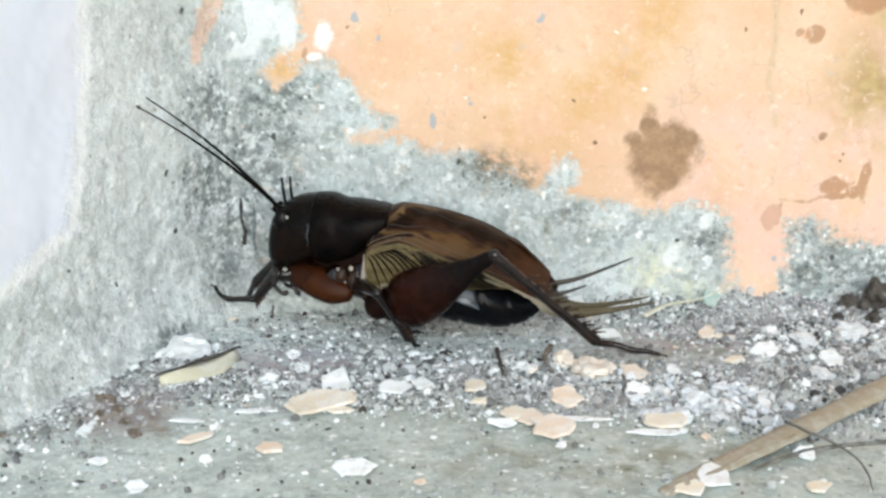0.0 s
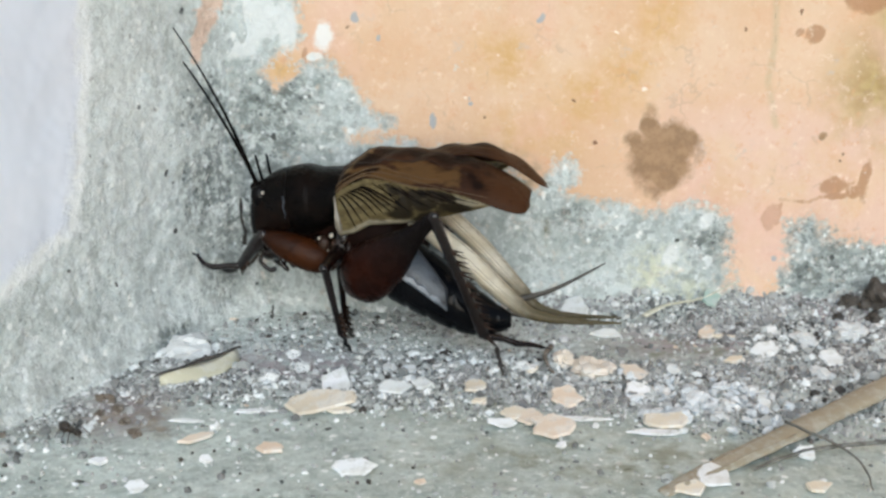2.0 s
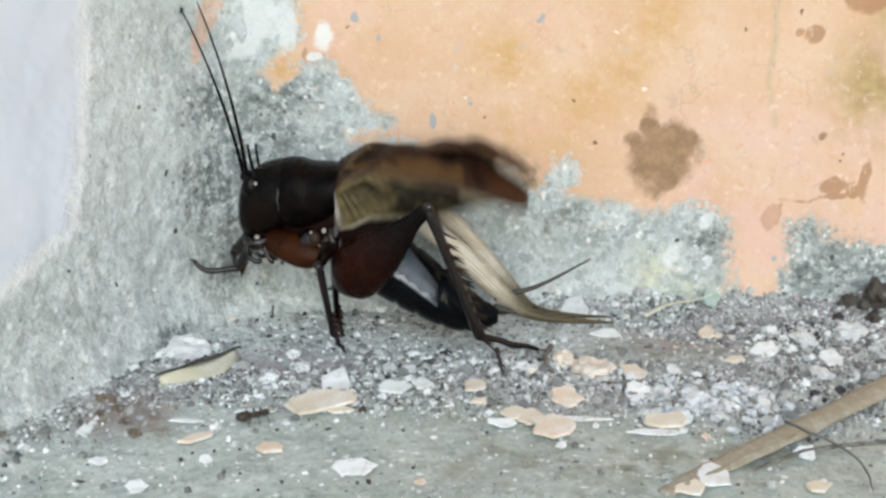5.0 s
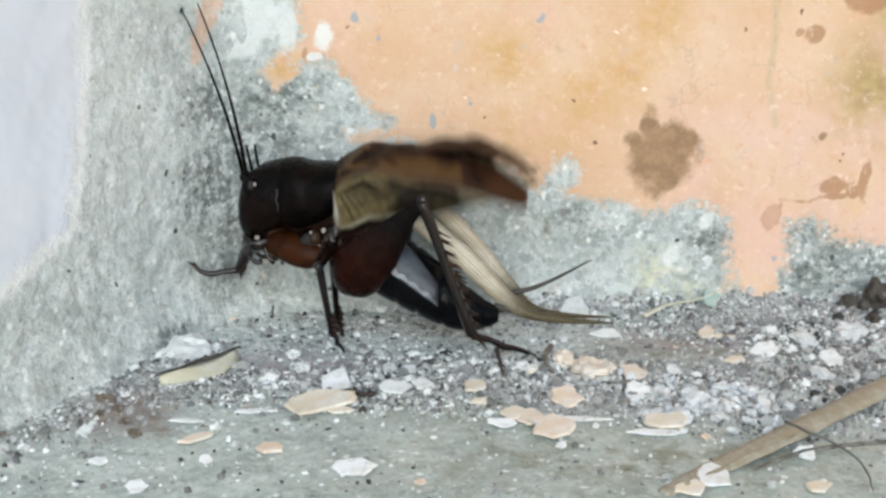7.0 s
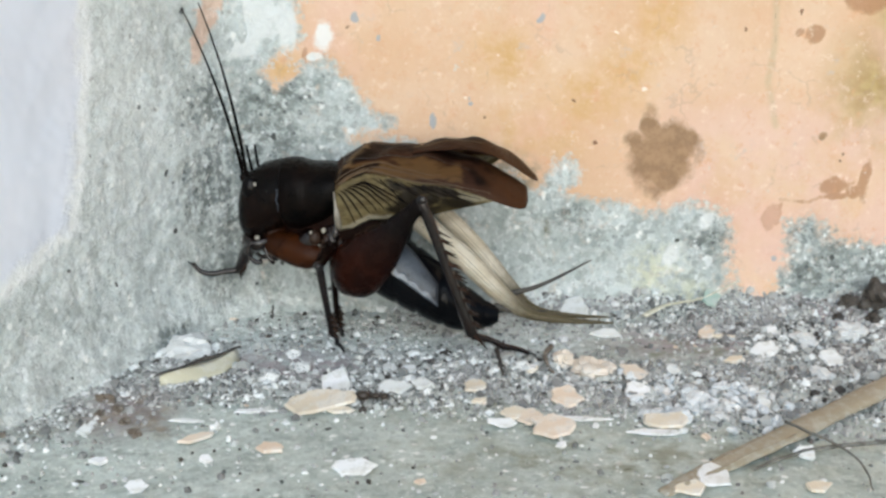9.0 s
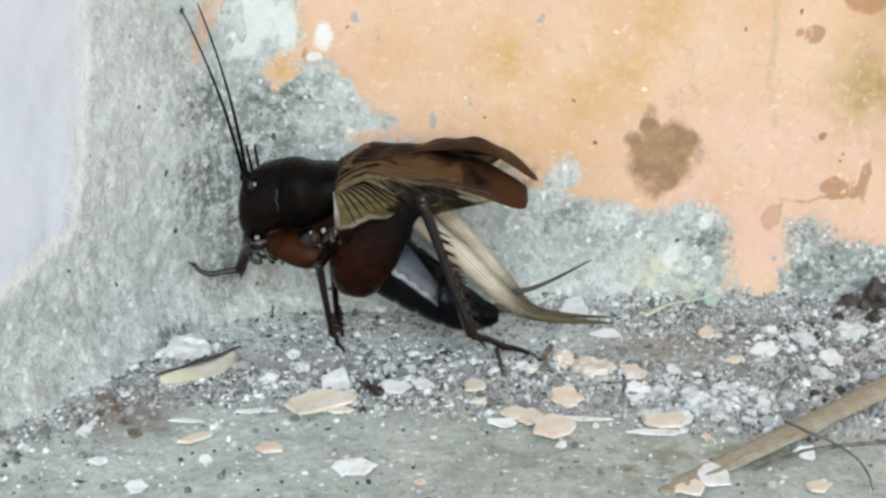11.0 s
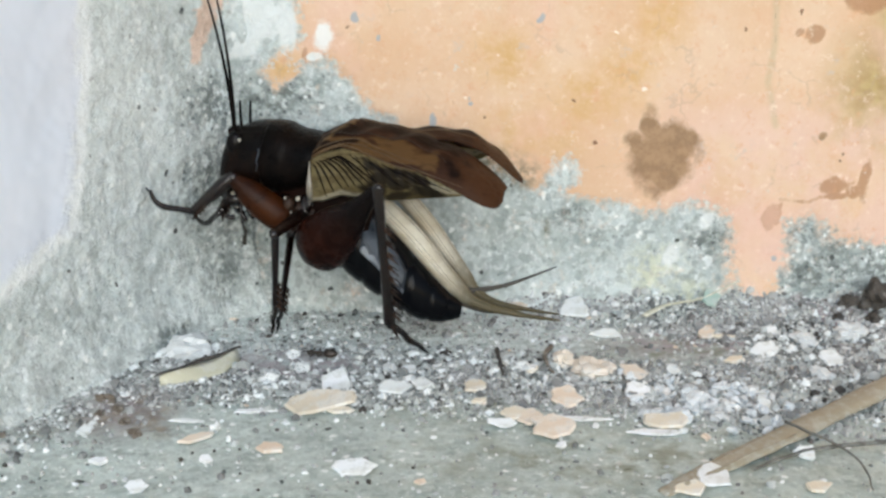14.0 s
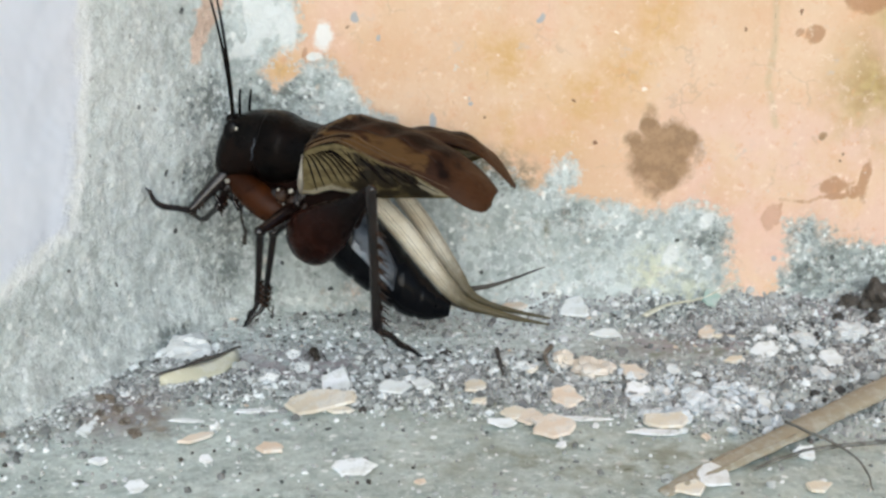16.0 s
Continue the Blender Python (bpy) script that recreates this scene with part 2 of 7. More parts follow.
def forewing_skin(name, base, other, dark, gold, pale, tip=None, start=0.0, end=1.0, through_share=0.25):
    """Wing skin coloured by its pigment and painted-shade marks, with fine lengthwise grain."""
    g = Graph(name, 0.38, 0.12)
    grain = g.noise(0.7, 5, 0.65, (0.18, 1, 1))
    patchy = g.noise(1.6, 5, 0.65, (0.5, 1, 1))
    colour = g.mix(g.ramp(grain, 0.36, 0.64), base, other)
    if tip:
        far = g.node("ShaderNodeSeparateXYZ", Vector=g.coord).outputs[0]
        colour = g.mix(g.ramp(g.math("ADD", far, g.math("MULTIPLY", g.math("SUBTRACT", patchy, 0.5), 4 * MM)), start * MM, end * MM), colour, tip)
    for key, paint, share in (("gold", gold, 0.8), ("pale", pale, 0.85), ("dark", dark, 0.95)):
        edge = g.math("ADD", g.attribute(key), g.math("MULTIPLY", g.math("SUBTRACT", g.math("ADD", grain, patchy), 1.0), 1.1))
        colour = g.mix(g.math("MULTIPLY", g.ramp(edge, 0.25, 0.75), share), colour, paint)
    colour = g.mix(g.math("MULTIPLY", g.ramp(g.noise(0.35, 4, 0.7, (0.3, 1, 1)), 0.5, 0.7), 0.5), colour, dark)
    g.finish(colour, g.math("ADD", grain, g.noise(0.5, 4, 0.7)), 0.09)
    back = g.node("ShaderNodeBsdfTranslucent", Color=colour)
    both = g.node("ShaderNodeMixShader", Fac=through_share)
    g.tree.links.new(g.bsdf.outputs[0], both.inputs[1])
    g.tree.links.new(back.outputs[0], both.inputs[2])
    g.tree.links.new(both.outputs[0], g.tree.nodes["Material Output"].inputs[0])
    return g.mat


def membrane(name, a, b, through_share, stretch, rough=0.45, tip=None, start=0.0, end=1.0):
    """A thin wing skin that lets some light through, streaked along its length."""
    g = Graph(name, rough, 0.4)
    colour = g.mix(g.ramp(g.noise(1.2, 5, 0.6, stretch), 0.35, 0.65), a, b)
    colour = g.mix(g.math("MULTIPLY", g.ramp(g.noise(4.0, 3), 0.50, 0.75), 0.25), colour, tuple(c * 0.45 for c in a))
    if tip:
        far = g.node("ShaderNodeSeparateXYZ", Vector=g.coord).outputs[0]
        colour = g.mix(g.ramp(g.math("ADD", far, g.math("MULTIPLY", g.math("SUBTRACT", g.noise(2.0), 0.5), 4 * MM)), start * MM, end * MM), colour, tip)
    g.finish(colour, g.noise(0.5, 4, 0.6, stretch), 0.05)
    back = g.node("ShaderNodeBsdfTranslucent", Color=colour)
    both = g.node("ShaderNodeMixShader", Fac=through_share)
    g.tree.links.new(g.bsdf.outputs[0], both.inputs[1])
    g.tree.links.new(back.outputs[0], both.inputs[2])
    g.tree.links.new(both.outputs[0], g.tree.nodes["Material Output"].inputs[0])
    return g.mat


WALL, SIDE, FLOOR, GRIT = wall_material(), side_material(), floor_material(), grit_material()
WHITE_CHIP = chip_material("lime_flake", (0.84, 0.86, 0.88), (0.76, 0.80, 0.80), (0.68, 0.70, 0.67))
CREAM_CHIP = chip_material("cream_flake", (0.70, 0.62, 0.49), (0.74, 0.68, 0.56), (0.82, 0.81, 0.76))
ORANGE_CHIP = chip_material("peach_flake", (0.72, 0.58, 0.45), (0.76, 0.67, 0.56), (0.84, 0.80, 0.74))
STONE_CHIP = chip_material("cement_crumb", (0.58, 0.60, 0.60), (0.68, 0.70, 0.70), (0.78, 0.80, 0.80), 0.85)
BLUE_CRUMB = chip_material("blue_crumb", (0.56, 0.60, 0.62), (0.76, 0.80, 0.83), (0.48, 0.51, 0.52), 0.7)
PEACH_STONE = chip_material("peach_crumb", (0.72, 0.62, 0.50), (0.74, 0.66, 0.56), (0.82, 0.79, 0.74), 0.85)
STRAW = chip_material("dry_straw", (0.33, 0.29, 0.21), (0.36, 0.32, 0.24), (0.44, 0.42, 0.36), 0.75)
GREY_TWIG = chip_material("grey_twig", (0.10, 0.098, 0.085), (0.13, 0.125, 0.11), (0.24, 0.24, 0.22), 0.8)
LEAF = chip_material("dry_leaf", (0.56, 0.54, 0.40), (0.60, 0.58, 0.44), (0.72, 0.71, 0.62), 0.6)
DARK_TWIG = chip_material("dark_twig", (0.045, 0.04, 0.035), (0.06, 0.05, 0.045), (0.10, 0.09, 0.08), 0.8)
BROWN_HUSK = chip_material("brown_husk", (0.15, 0.125, 0.10), (0.19, 0.155, 0.12), (0.34, 0.31, 0.27), 0.9)
BLACK = chitin("black_shell", (0.0025, 0.0020, 0.0018), (0.0080, 0.0040, 0.0028), 0.20, 0.05, grain=0.9, relief=0.12, coat=0.07)
DULL_BLACK = chitin("dull_black_shell", (0.0022, 0.0019, 0.0018), (0.0060, 0.0038, 0.0030), 0.30, 0.03, grain=0.9, relief=0.14, coat=0.03)
RED_BROWN = chitin("red_brown_shell", (0.0105, 0.0029, 0.0018), (0.021, 0.0052, 0.0026), 0.26, 0.07, relief=0.05, coat=0.05, dusk=(2.5, 7.0))
AMBER = chitin("amber_shell", (0.020, 0.0058, 0.0019), (0.043, 0.0125, 0.0032), 0.30, 0.10, relief=0.06, dusk=(3.5, 7.5))
DARK_LEG = chitin("dark_leg_shell", (0.0040, 0.0019, 0.0015), (0.0085, 0.0033, 0.0023), 0.16, 0.4, relief=0.06, coat=0.25)
BROWN_JOINT = chitin("brown_joint_shell", (0.014, 0.0070, 0.0045), (0.040, 0.022, 0.014), 0.26, 0.16, relief=0.10, coat=0.08)
THORAX = chitin("thorax_shell", (0.0065, 0.0026, 0.0018), (0.014, 0.0052, 0.0032), 0.42, 0.06, relief=0.10)
BELLY = chitin("belly_shell", (0.0028, 0.0032, 0.0042), (0.005, 0.0052, 0.0062), 0.12, 0.06, relief=0.008, coat=0.09)
FLANK = chitin("flank_membrane", (0.016, 0.021, 0.028), (0.075, 0.090, 0.112), 0.3, 0.35, relief=0.10, coat=0.12)
# paler copy of the flank skin, for the painted glint along its edge
GLINT = chitin("flank_glint_skin", (0.07, 0.085, 0.105), (0.26, 0.29, 0.33), 0.2, 0.6, relief=0.10, coat=0.3)
PALE = chitin("pale_membrane", (0.18, 0.155, 0.12), (0.30, 0.265, 0.215), 0.35)
BONE = chitin("bone_membrane", (0.36, 0.33, 0.27), (0.50, 0.46, 0.38), 0.25)
CERCUS = chitin("tail_feeler_shell", (0.036, 0.032, 0.026), (0.060, 0.053, 0.043), 0.5)
BROWN_WING = forewing_skin("brown_wing", (0.033, 0.0138, 0.0075), (0.056, 0.0235, 0.0122), (0.010, 0.0046, 0.0032), (0.150, 0.078, 0.028), (0.24, 0.150, 0.070), (0.080, 0.0335, 0.0145), 11.5, 14.5, 0.36)
SIDE_WING = forewing_skin("straw_wing", (0.118, 0.088, 0.038), (0.195, 0.155, 0.074), (0.014, 0.0100, 0.0060), (0.17, 0.108, 0.045), (0.32, 0.285, 0.205))
TAIL_WING = membrane("beige_wing", (0.66, 0.59, 0.45), (0.84, 0.79, 0.67), 0.25, (0.25, 1, 1), 0.4, (0.105, 0.086, 0.042), 9.5, 15.0)
VEIN = chitin("wing_vein", (0.014, 0.0085, 0.005), (0.024, 0.014, 0.007), 0.4)
PALE_VEIN = chitin("pale_vein", (0.20, 0.16, 0.10), (0.28, 0.23, 0.15), 0.4)
GOLD_VEIN = chitin("gold_vein", (0.075, 0.040, 0.014), (0.12, 0.066, 0.022), 0.4)
EYE_SHELL = chitin("eye_shell", (0.0025, 0.002, 0.002), (0.004, 0.003, 0.003), 0.18, 0.08, coat=0.08)
ANT_SHELL = chitin("ant_shell", (0.030, 0.022, 0.016), (0.05, 0.035, 0.024), 0.4)


# ---- mesh helpers (in millimetres) ----
def mesh_from(name, verts, faces, material, smooth=True):
    me = bpy.data.meshes.new(name)
    me.from_pydata([(x * MM, y * MM, z * MM) for x, y, z in verts], [], faces)
    me.materials.append(material)
    if smooth:
        me.polygons.foreach_set("use_smooth", [True] * len(me.polygons))
    me.update()
    return me


def part(name, data, parent, label="", at=(0, 0, 0)):
    ob = new(name, data)
    ob.parent = parent
    ob.location = Vector(at) * MM
    return tagged(ob, label)


LATTICE = np.random.RandomState(7).rand(64, 64)


def cloud(x, y, size, octaves=4, gain=0.55, shift=0.0):
    """Smooth fractal noise over arrays of millimetres, about 0 to 1."""
    total, weight, amp = 0.0, 0.0, 1.0
    for k in range(octaves):
        u, v = x / size + 17.3 * k + shift, y / size + 9.1 * k + shift * 1.7
        i, j = np.floor(u).astype(int), np.floor(v).astype(int)
        fu, fv = u - i, v - j
        fu, fv = fu * fu * (3 - 2 * fu), fv * fv * (3 - 2 * fv)
        a, b = LATTICE[i % 64, j % 64], LATTICE[(i + 1) % 64, j % 64]
        c, d = LATTICE[i % 64, (j + 1) % 64], LATTICE[(i + 1) % 64, (j + 1) % 64]
        total = total + amp * ((a * (1 - fu) + b * fu) * (1 - fv) + (c * (1 - fu) + d * fu) * fv)
        weight, amp, size = weight + amp, amp * gain, size / 2
    return total / weight


def inside(x, y, outline, soft):
    """About 1 inside a closed outline and 0 outside, over a soft border of that width."""
    near, odd = np.full(x.shape, 1e9), np.zeros(x.shape, bool)
    for (ax, ay), (bx, by) in zip(outline, outline[1:] + outline[:1]):
        dx, dy = bx - ax, by - ay
        s = np.clip(((x - ax) * dx + (y - ay) * dy) / (dx * dx + dy * dy), 0, 1)
        near = np.minimum(near, np.hypot(x - ax - s * dx, y - ay - s * dy))
        if by != ay:
            odd ^= ((ay > y) != (by > y)) & (x < ax + (y - ay) * dx / dy)
    return np.clip(0.5 + np.where(odd, near, -near) / soft, 0, 1)


def blots(x, y, spots):
    """Soft round marks: (x, y, half width, half height)."""
    best = np.zeros(x.shape)
    x, y = x + 1.1 * (cloud(x, y, 2.0, 4, 0.6, 21.0) - 0.5), y + 1.1 * (cloud(x, y, 2.0, 4, 0.6, 33.0) - 0.5)
    for sx, sy, rx, ry in spots:
        d = np.hypot((x - sx) / rx, (y - sy) / ry)
        best = np.maximum(best, np.clip(1.25 - 0.75 * d, 0, 1) * (d < 1.7))
    return best


def line_mark(x, y, points, width):
    best = np.zeros(x.shape)
    for (ax, ay), (bx, by) in zip(points, points[1:]):
        dx, dy = bx - ax, by - ay
        s = np.clip(((x - ax) * dx + (y - ay) * dy) / (dx * dx + dy * dy), 0, 1)
        best = np.maximum(best, np.clip(1.4 - np.hypot(x - ax - s * dx, y - ay - s * dy) / width, 0, 1))
    return best


def steps(low, high, pitch, before, after):
    """Grid lines: fine between low and high, then ever coarser out to before and after."""
    fine = list(np.arange(low, high + pitch / 2, pitch))
    step = pitch
    while fine[-1] < after:
        step *= 1.6
        fine.append(min(fine[-1] + step, after))
    step = pitch
    while fine[0] > before:
        step *= 1.6
        fine.insert(0, max(fine[0] - step, before))
    return np.array(fine)


def slab(name, us, vs, place, height, masks, material, back):
    """A relief sheet over the grid us x vs with a thickness behind it. place(u, v, h) gives millimetres."""
    u, v = np.meshgrid(us, vs, indexing="ij")
    pts = np.stack(place(u, v, height(u, v)), -1).reshape(-1, 3)
    nu, nv = len(us), len(vs)
    idx = np.arange(nu * nv).reshape(nu, nv)
    quads = np.stack([idx[:-1, :-1], idx[1:, :-1], idx[1:, 1:], idx[:-1, 1:]], -1).reshape(-1, 4)
    rim = list(idx[:, 0]) + list(idx[-1, 1:]) + list(idx[-2::-1, -1]) + list(idx[0, -2:0:-1])
    behind = np.stack(place(u, v, np.full(u.shape, -back)), -1).reshape(-1, 3)[rim]
    n = nu * nv
    sides = [(int(rim[k]), n + k, n + (k + 1) % len(rim), int(rim[(k + 1) % len(rim)])) for k in range(len(rim))]
    me = mesh_from(name, np.vstack([pts, behind]), quads.tolist() + sides + [tuple(range(n, n + len(rim)))], material)
    for key, values in masks(u, v).items():
        a = me.attributes.new(key, "FLOAT", "POINT")
        a.data.foreach_set("value", np.concatenate([np.broadcast_to(values, u.shape).ravel(), np.zeros(len(rim))]).astype(np.float32))
    return tagged(new(name, me), kind="structure")


# ---- the corner: back wall, side wall, floor ----
PEACH = [(-12.8, 90), (-13.2, 29.4), (-12.8, 26.4), (-14.1, 24.9), (-16.2, 23.1), (-15.3, 21.8), (-12.6, 23.8), (-10.0, 24.3), (-8.3, 21.8),
         (-6.5, 19.7), (-4.8, 19.1), (-4.9, 17.7), (-8.9, 17.1), (-8.6, 16.1), (-3.4, 16.5), (-1.3, 15.7), (2.4, 15.1), (6.1, 13.8), (9.1, 12.0),
         (10.2, 13.9), (12.0, 14.4), (13.2, 13.4), (11.9, 11.5), (14.5, 10.9), (17.4, 10.4), (19.0, 9.2), (20.2, 10.1), (24.3, 10.7), (27.0, 9.2), (28.0, 5.5), (27.6, 2.6), (28.8, 0.9),
         (31.0, 0.4), (33.1, 2.0), (33.1, 6.0), (32.6, 8.2), (35.2, 8.7), (37.5, 7.2), (40.7, 7.2), (44.1, 6.0), (400, 6.6), (400, 90)]
CORNER, ALONG, OUT = (-19.4, 0.0), (-0.4856, -0.8742), (0.8742, -0.4856)


def peach_cover(x, z):
    wx, wz = x + 1.6 * (cloud(x, z, 3.0, 4, 0.6, 11.0) - 0.5), z + 1.6 * (cloud(x, z, 3.0, 4, 0.6, 41.0) - 0.5)
    worn = blots(x, z, [(32.4, 3.2, 1.6, 2.6), (29.0, 1.4, 1.2, 1.6), (35.0, 9.0, 2.2, 1.2)]) * 0.5 * cloud(x, z, 1.6, 3, 0.6, 19.0)
    return np.maximum(inside(wx, wz, PEACH, 2.6) - worn, (z > 40) * (x > -14) * 1.0)


def wall_height(x, z):
    h = 0.30 * (cloud(x, z, 7.0) - 0.5) + 0.38 * (cloud(x, z, 1.2, 3) - 0.5) * (1.2 - peach_cover(x, z))
    h = h + 0.10 * np.clip(peach_cover(x, z) * 4 - 1.5, 0, 1)
    lip = np.clip(1 - z / 6.0, 0, 1) ** 2
    return h + lip * (0.8 + 0.8 * cloud(x, z, 3.0, 3, shift=3.0)) + 1.6 * np.exp(-np.clip(x + 19.4, 0, 99) / 1.6)


def wall_masks(x, z):
    return {
        "paint": peach_cover(x, z),
        "stain": np.maximum(blots(x, z, [(21.3, 16.3, 2.6, 2.1), (20.0, 14.8, 2.9, 2.7), (21.0, 13.4, 2.2, 1.8), (19.3, 17.9, 1.0, 1.5), (22.8, 17.0, 0.9, 0.8), (18.0, 16.4, 0.7, 1.0), (35.2, 17.1, 0.4, 0.5)]),
                            blots(x, z, [(19.6, 12.2, 2.6, 1.8), (23.6, 15.0, 0.9, 1.5), (19.2, 19.3, 1.1, 1.3), (17.4, 16.8, 0.8, 1.2)]) * 0.6),
        "rust": np.maximum(line_mark(x, z, [(31.8, 10.9), (34.4, 10.6), (36.6, 11.6), (38.6, 12.6)], 0.35) * 0.55, blots(x, z, [(36.6, 12.2, 1.3, 0.8), (31.0, 9.2, 0.8, 1.4), (33.6, 26.3, 0.9, 0.9), (32.2, 26.4, 0.4, 0.35), (38.4, 29.6, 2.2, 1.5), (39.6, 12.8, 0.6, 2.0), (38.6, 11.7, 0.8, 0.6), (37.0, 11.2, 1.2, 0.3), (31.7, 9.4, 0.4, 1.2), (-10.9, 24.0, 0.4, 0.7), (-12.4, 24.6, 0.3, 0.8)])),
        "pink": np.clip((x - 13) / 12, 0, 1) * np.clip((22 - z) / 8 + 0.4, 0, 1) * 0.7,
        "ochre": blots(x, z, [(13.8, 20.7, 4.0, 2.4), (8.5, 17.2, 4.2, 2.2), (6.0, 24.3, 3.0, 2.4), (17.0, 23.5, 2.2, 2.6), (20.0, 27.5, 2.0, 3.0), (-11.0, 22.6, 1.4, 2.0), (-14.6, 23.4, 1.6, 1.2)]),
        # darker speckled zones, at the corner and low on the right
        "damp": np.clip(blots(x, z, [(5.0, 13.4, 3.4, 1.8), (-16.6, 20.6, 2.6, 2.2), (-17.2, 15.5, 3.6, 6.0), (-18.2, 6.0, 1.8, 4.0), (-15.4, 20.4, 3.1, 2.7), (-16.0, 17.0, 2.9, 3.2), (-16.0, 13.4, 3.0, 3.0), (33.6, 7.2, 2.6, 1.8), (37.5, 7.0, 3.0, 1.6), (36.0, 3.6, 4.5, 2.4), (41.5, 3.6, 2.8, 3.8), (25.6, 6.6, 2.0, 1.6),
                                         (12.0, 9.5, 1.8, 1.0), (29, 3, 1.2, 2)]) * (0.46 + 0.9 * cloud(x, z, 2.0)), 0, 1),
        "smudge": blots(x, z, [(4.6, 14.2, 2.6, 1.3), (7.4, 13.2, 1.6, 1.0), (9.9, 8.1, 0.45, 0.8)]) * 0.95,
        "olive": blots(x, z, [(40.8, 21.6, 4.4, 4.6), (42.5, 27.5, 3.0, 3.0)]),
        "seam": line_mark(x, z, [(29.7, 34), (30.2, 26), (29.8, 22), (30.8, 18.0)], 0.32) * (0.3 + cloud(x, z, 1.5)),
        "lichen": blots(x, z, [(20.4, 3.8, 2.4, 2.4), (24.0, 1.6, 1.8, 1.2)]) * 0.6,
        "bare": blots(x, z, [(31.8, 5.2, 0.28, 0.3), (-8.1, 28.0, 0.4, 0.45), (-5.6, 26.0, 0.2, 0.22), (8.8, 27.8, 0.4, 0.4), (2.7, 19.8, 0.25, 0.2), (2.6, 20.4, 0.12, 0.4), (-1.0, 18.3, 0.25, 0.8)]),
        "lime": blots(x, z, [(-10.9, 26.3, 0.8, 1.2), (-11.5, 24.4, 0.6, 0.35), (25.0, 8.8, 0.7, 0.7), (21.8, 5.2, 0.7, 1.0), (25.5, 4.7, 0.45, 0.45), (-14.2, 27.4, 0.9, 2.0), (-16.8, 28.0, 2.0, 2.2), (-18.0, 25.4, 1.4, 1.2)]),
        "crack": np.maximum(line_mark(x, z, [(29.7, 31), (30.2, 26), (29.9, 22), (30.9, 18.5)], 0.06) * 0.6 * (cloud(x, z, 1.0) > 0.5),
                            line_mark(x, z, [(27.0, 16.0), (29.5, 13.4), (32.0, 14.6)], 0.06) * 0.5 * (cloud(x, z, 0.8) > 0.5)),
    }


def side_height(a, z):
    h = 0.5 * (cloud(a, z, 6.0, shift=5.0) - 0.5) + 0.45 * (cloud(a, z, 1.3, 3, shift=2.0) - 0.5) * (1 - side_white(a, z))
    lip = np.clip(1 - z / 7.0, 0, 1) ** 2
    return h + lip * (0.9 + 1.0 * cloud(a, z, 4.0, 3, shift=1.0)) + 1.6 * np.exp(-np.clip(a, 0, 99) / 1.6)


def side_white(a, z):
    return inside(a, z, [(17.5, 900), (17.7, 33.5), (18.4, 28.4), (18.6, 24.9), (20.2, 18.0), (21.4, 13.6), (24.9, 12.2), (28.5, 10.5), (31.8, 9.3), (40, 8.0), (1800, 8.0), (1800, 900)], 3.6)


def side_masks(a, z):
    return {
        "white": side_white(a, z),
        "lime": np.clip((a - 6) / 6, 0, 1) * np.clip((z - 6) / 8, 0, 1),
        "paint": inside(a, z, [(6.2, 24.2), (5.4, 26.5), (4.4, 28.8), (2.5, 33), (-0.5, 33), (1.2, 29), (3.0, 26.7), (4.4, 23.6)], 1.6),
        # darker speckled zones, mostly next to the corner
        "damp": np.clip(1.15 * blots(a, z, [(0.8, 13.0, 4.2, 8.5), (2.4, 20.0, 4.2, 3.0), (4.6, 13.0, 3.6, 4.0), (3.5, 4.0, 2.5, 2.0), (12, 1.0, 3, 0.7)]) * (0.45 + 0.9 * cloud(a, z, 2.0)), 0, 1),
        "crack": np.maximum(line_mark(a, z, [(1.0, 18.4), (1.25, 16.6), (0.9, 14.6), (1.2, 12.8), (0.85, 11.0), (1.0, 9.4), (0.6, 8.0), (0.7, 6.8)], 0.17) * (0.65 + 0.75 * cloud(a, z, 0.9, 2, 0.5, 12.0)), blots(a, z, [(18.5, 18.9, 0.16, 0.22), (8.9, 10.1, 0.35, 0.25), (9.4, 15.2, 0.2, 0.35)])),
    }


def ground_height(x, y):
    """The floor: gently uneven, with trodden grit heaped along the walls."""
    h = 0.35 * (cloud(x, y, 9.0, shift=8.0) - 0.5) + 0.14 * (cloud(x, y, 1.0, 3, shift=4.0) - 0.5)
    band = grit_band(x, y)
    heap = np.exp(np.clip(y + 0.4, -40, 0) / 2.2) * np.clip((x - 2) / 8, 0, 1) * (y < 40)
    return h + band * 0.55 * (cloud(x, y, 2.2, 4, shift=6.0) - 0.25) + heap * (0.6 + 2.0 * cloud(x, y, 4.0, 4, shift=9.0))


def grit_band(x, y):
    """Where crumbs and dust gather, 0 to 1: a belt before the cricket, and all the ground towards the open end of the wall."""
    belt = np.exp(-(((y + 17.5 + 0.08 * x) / 6.5) ** 4))
    heap = np.clip((x - 14) / 8, 0, 1) * np.clip((y + 30) / 6, 0, 1)
    heap = np.maximum(heap, np.clip((x - 4) / 6, 0, 1) * np.exp(np.clip(y + 2.5, -40, 0) / 2.5) * 1.2)
    side = 0.6 * np.exp(-((((x + 19.4) * OUT[0] + y * OUT[1] - 3.0) / 3.0) ** 2)) * (y < -14)
    strip = 0.17 * np.clip((y + 12) / 4, 0, 1) * (x < 10)
    return np.clip(np.maximum(np.maximum(np.maximum(belt, heap), strip), side * 0.8) * (0.45 + 0.8 * cloud(x, y, 5.0, shift=2.5)), 0, 1)


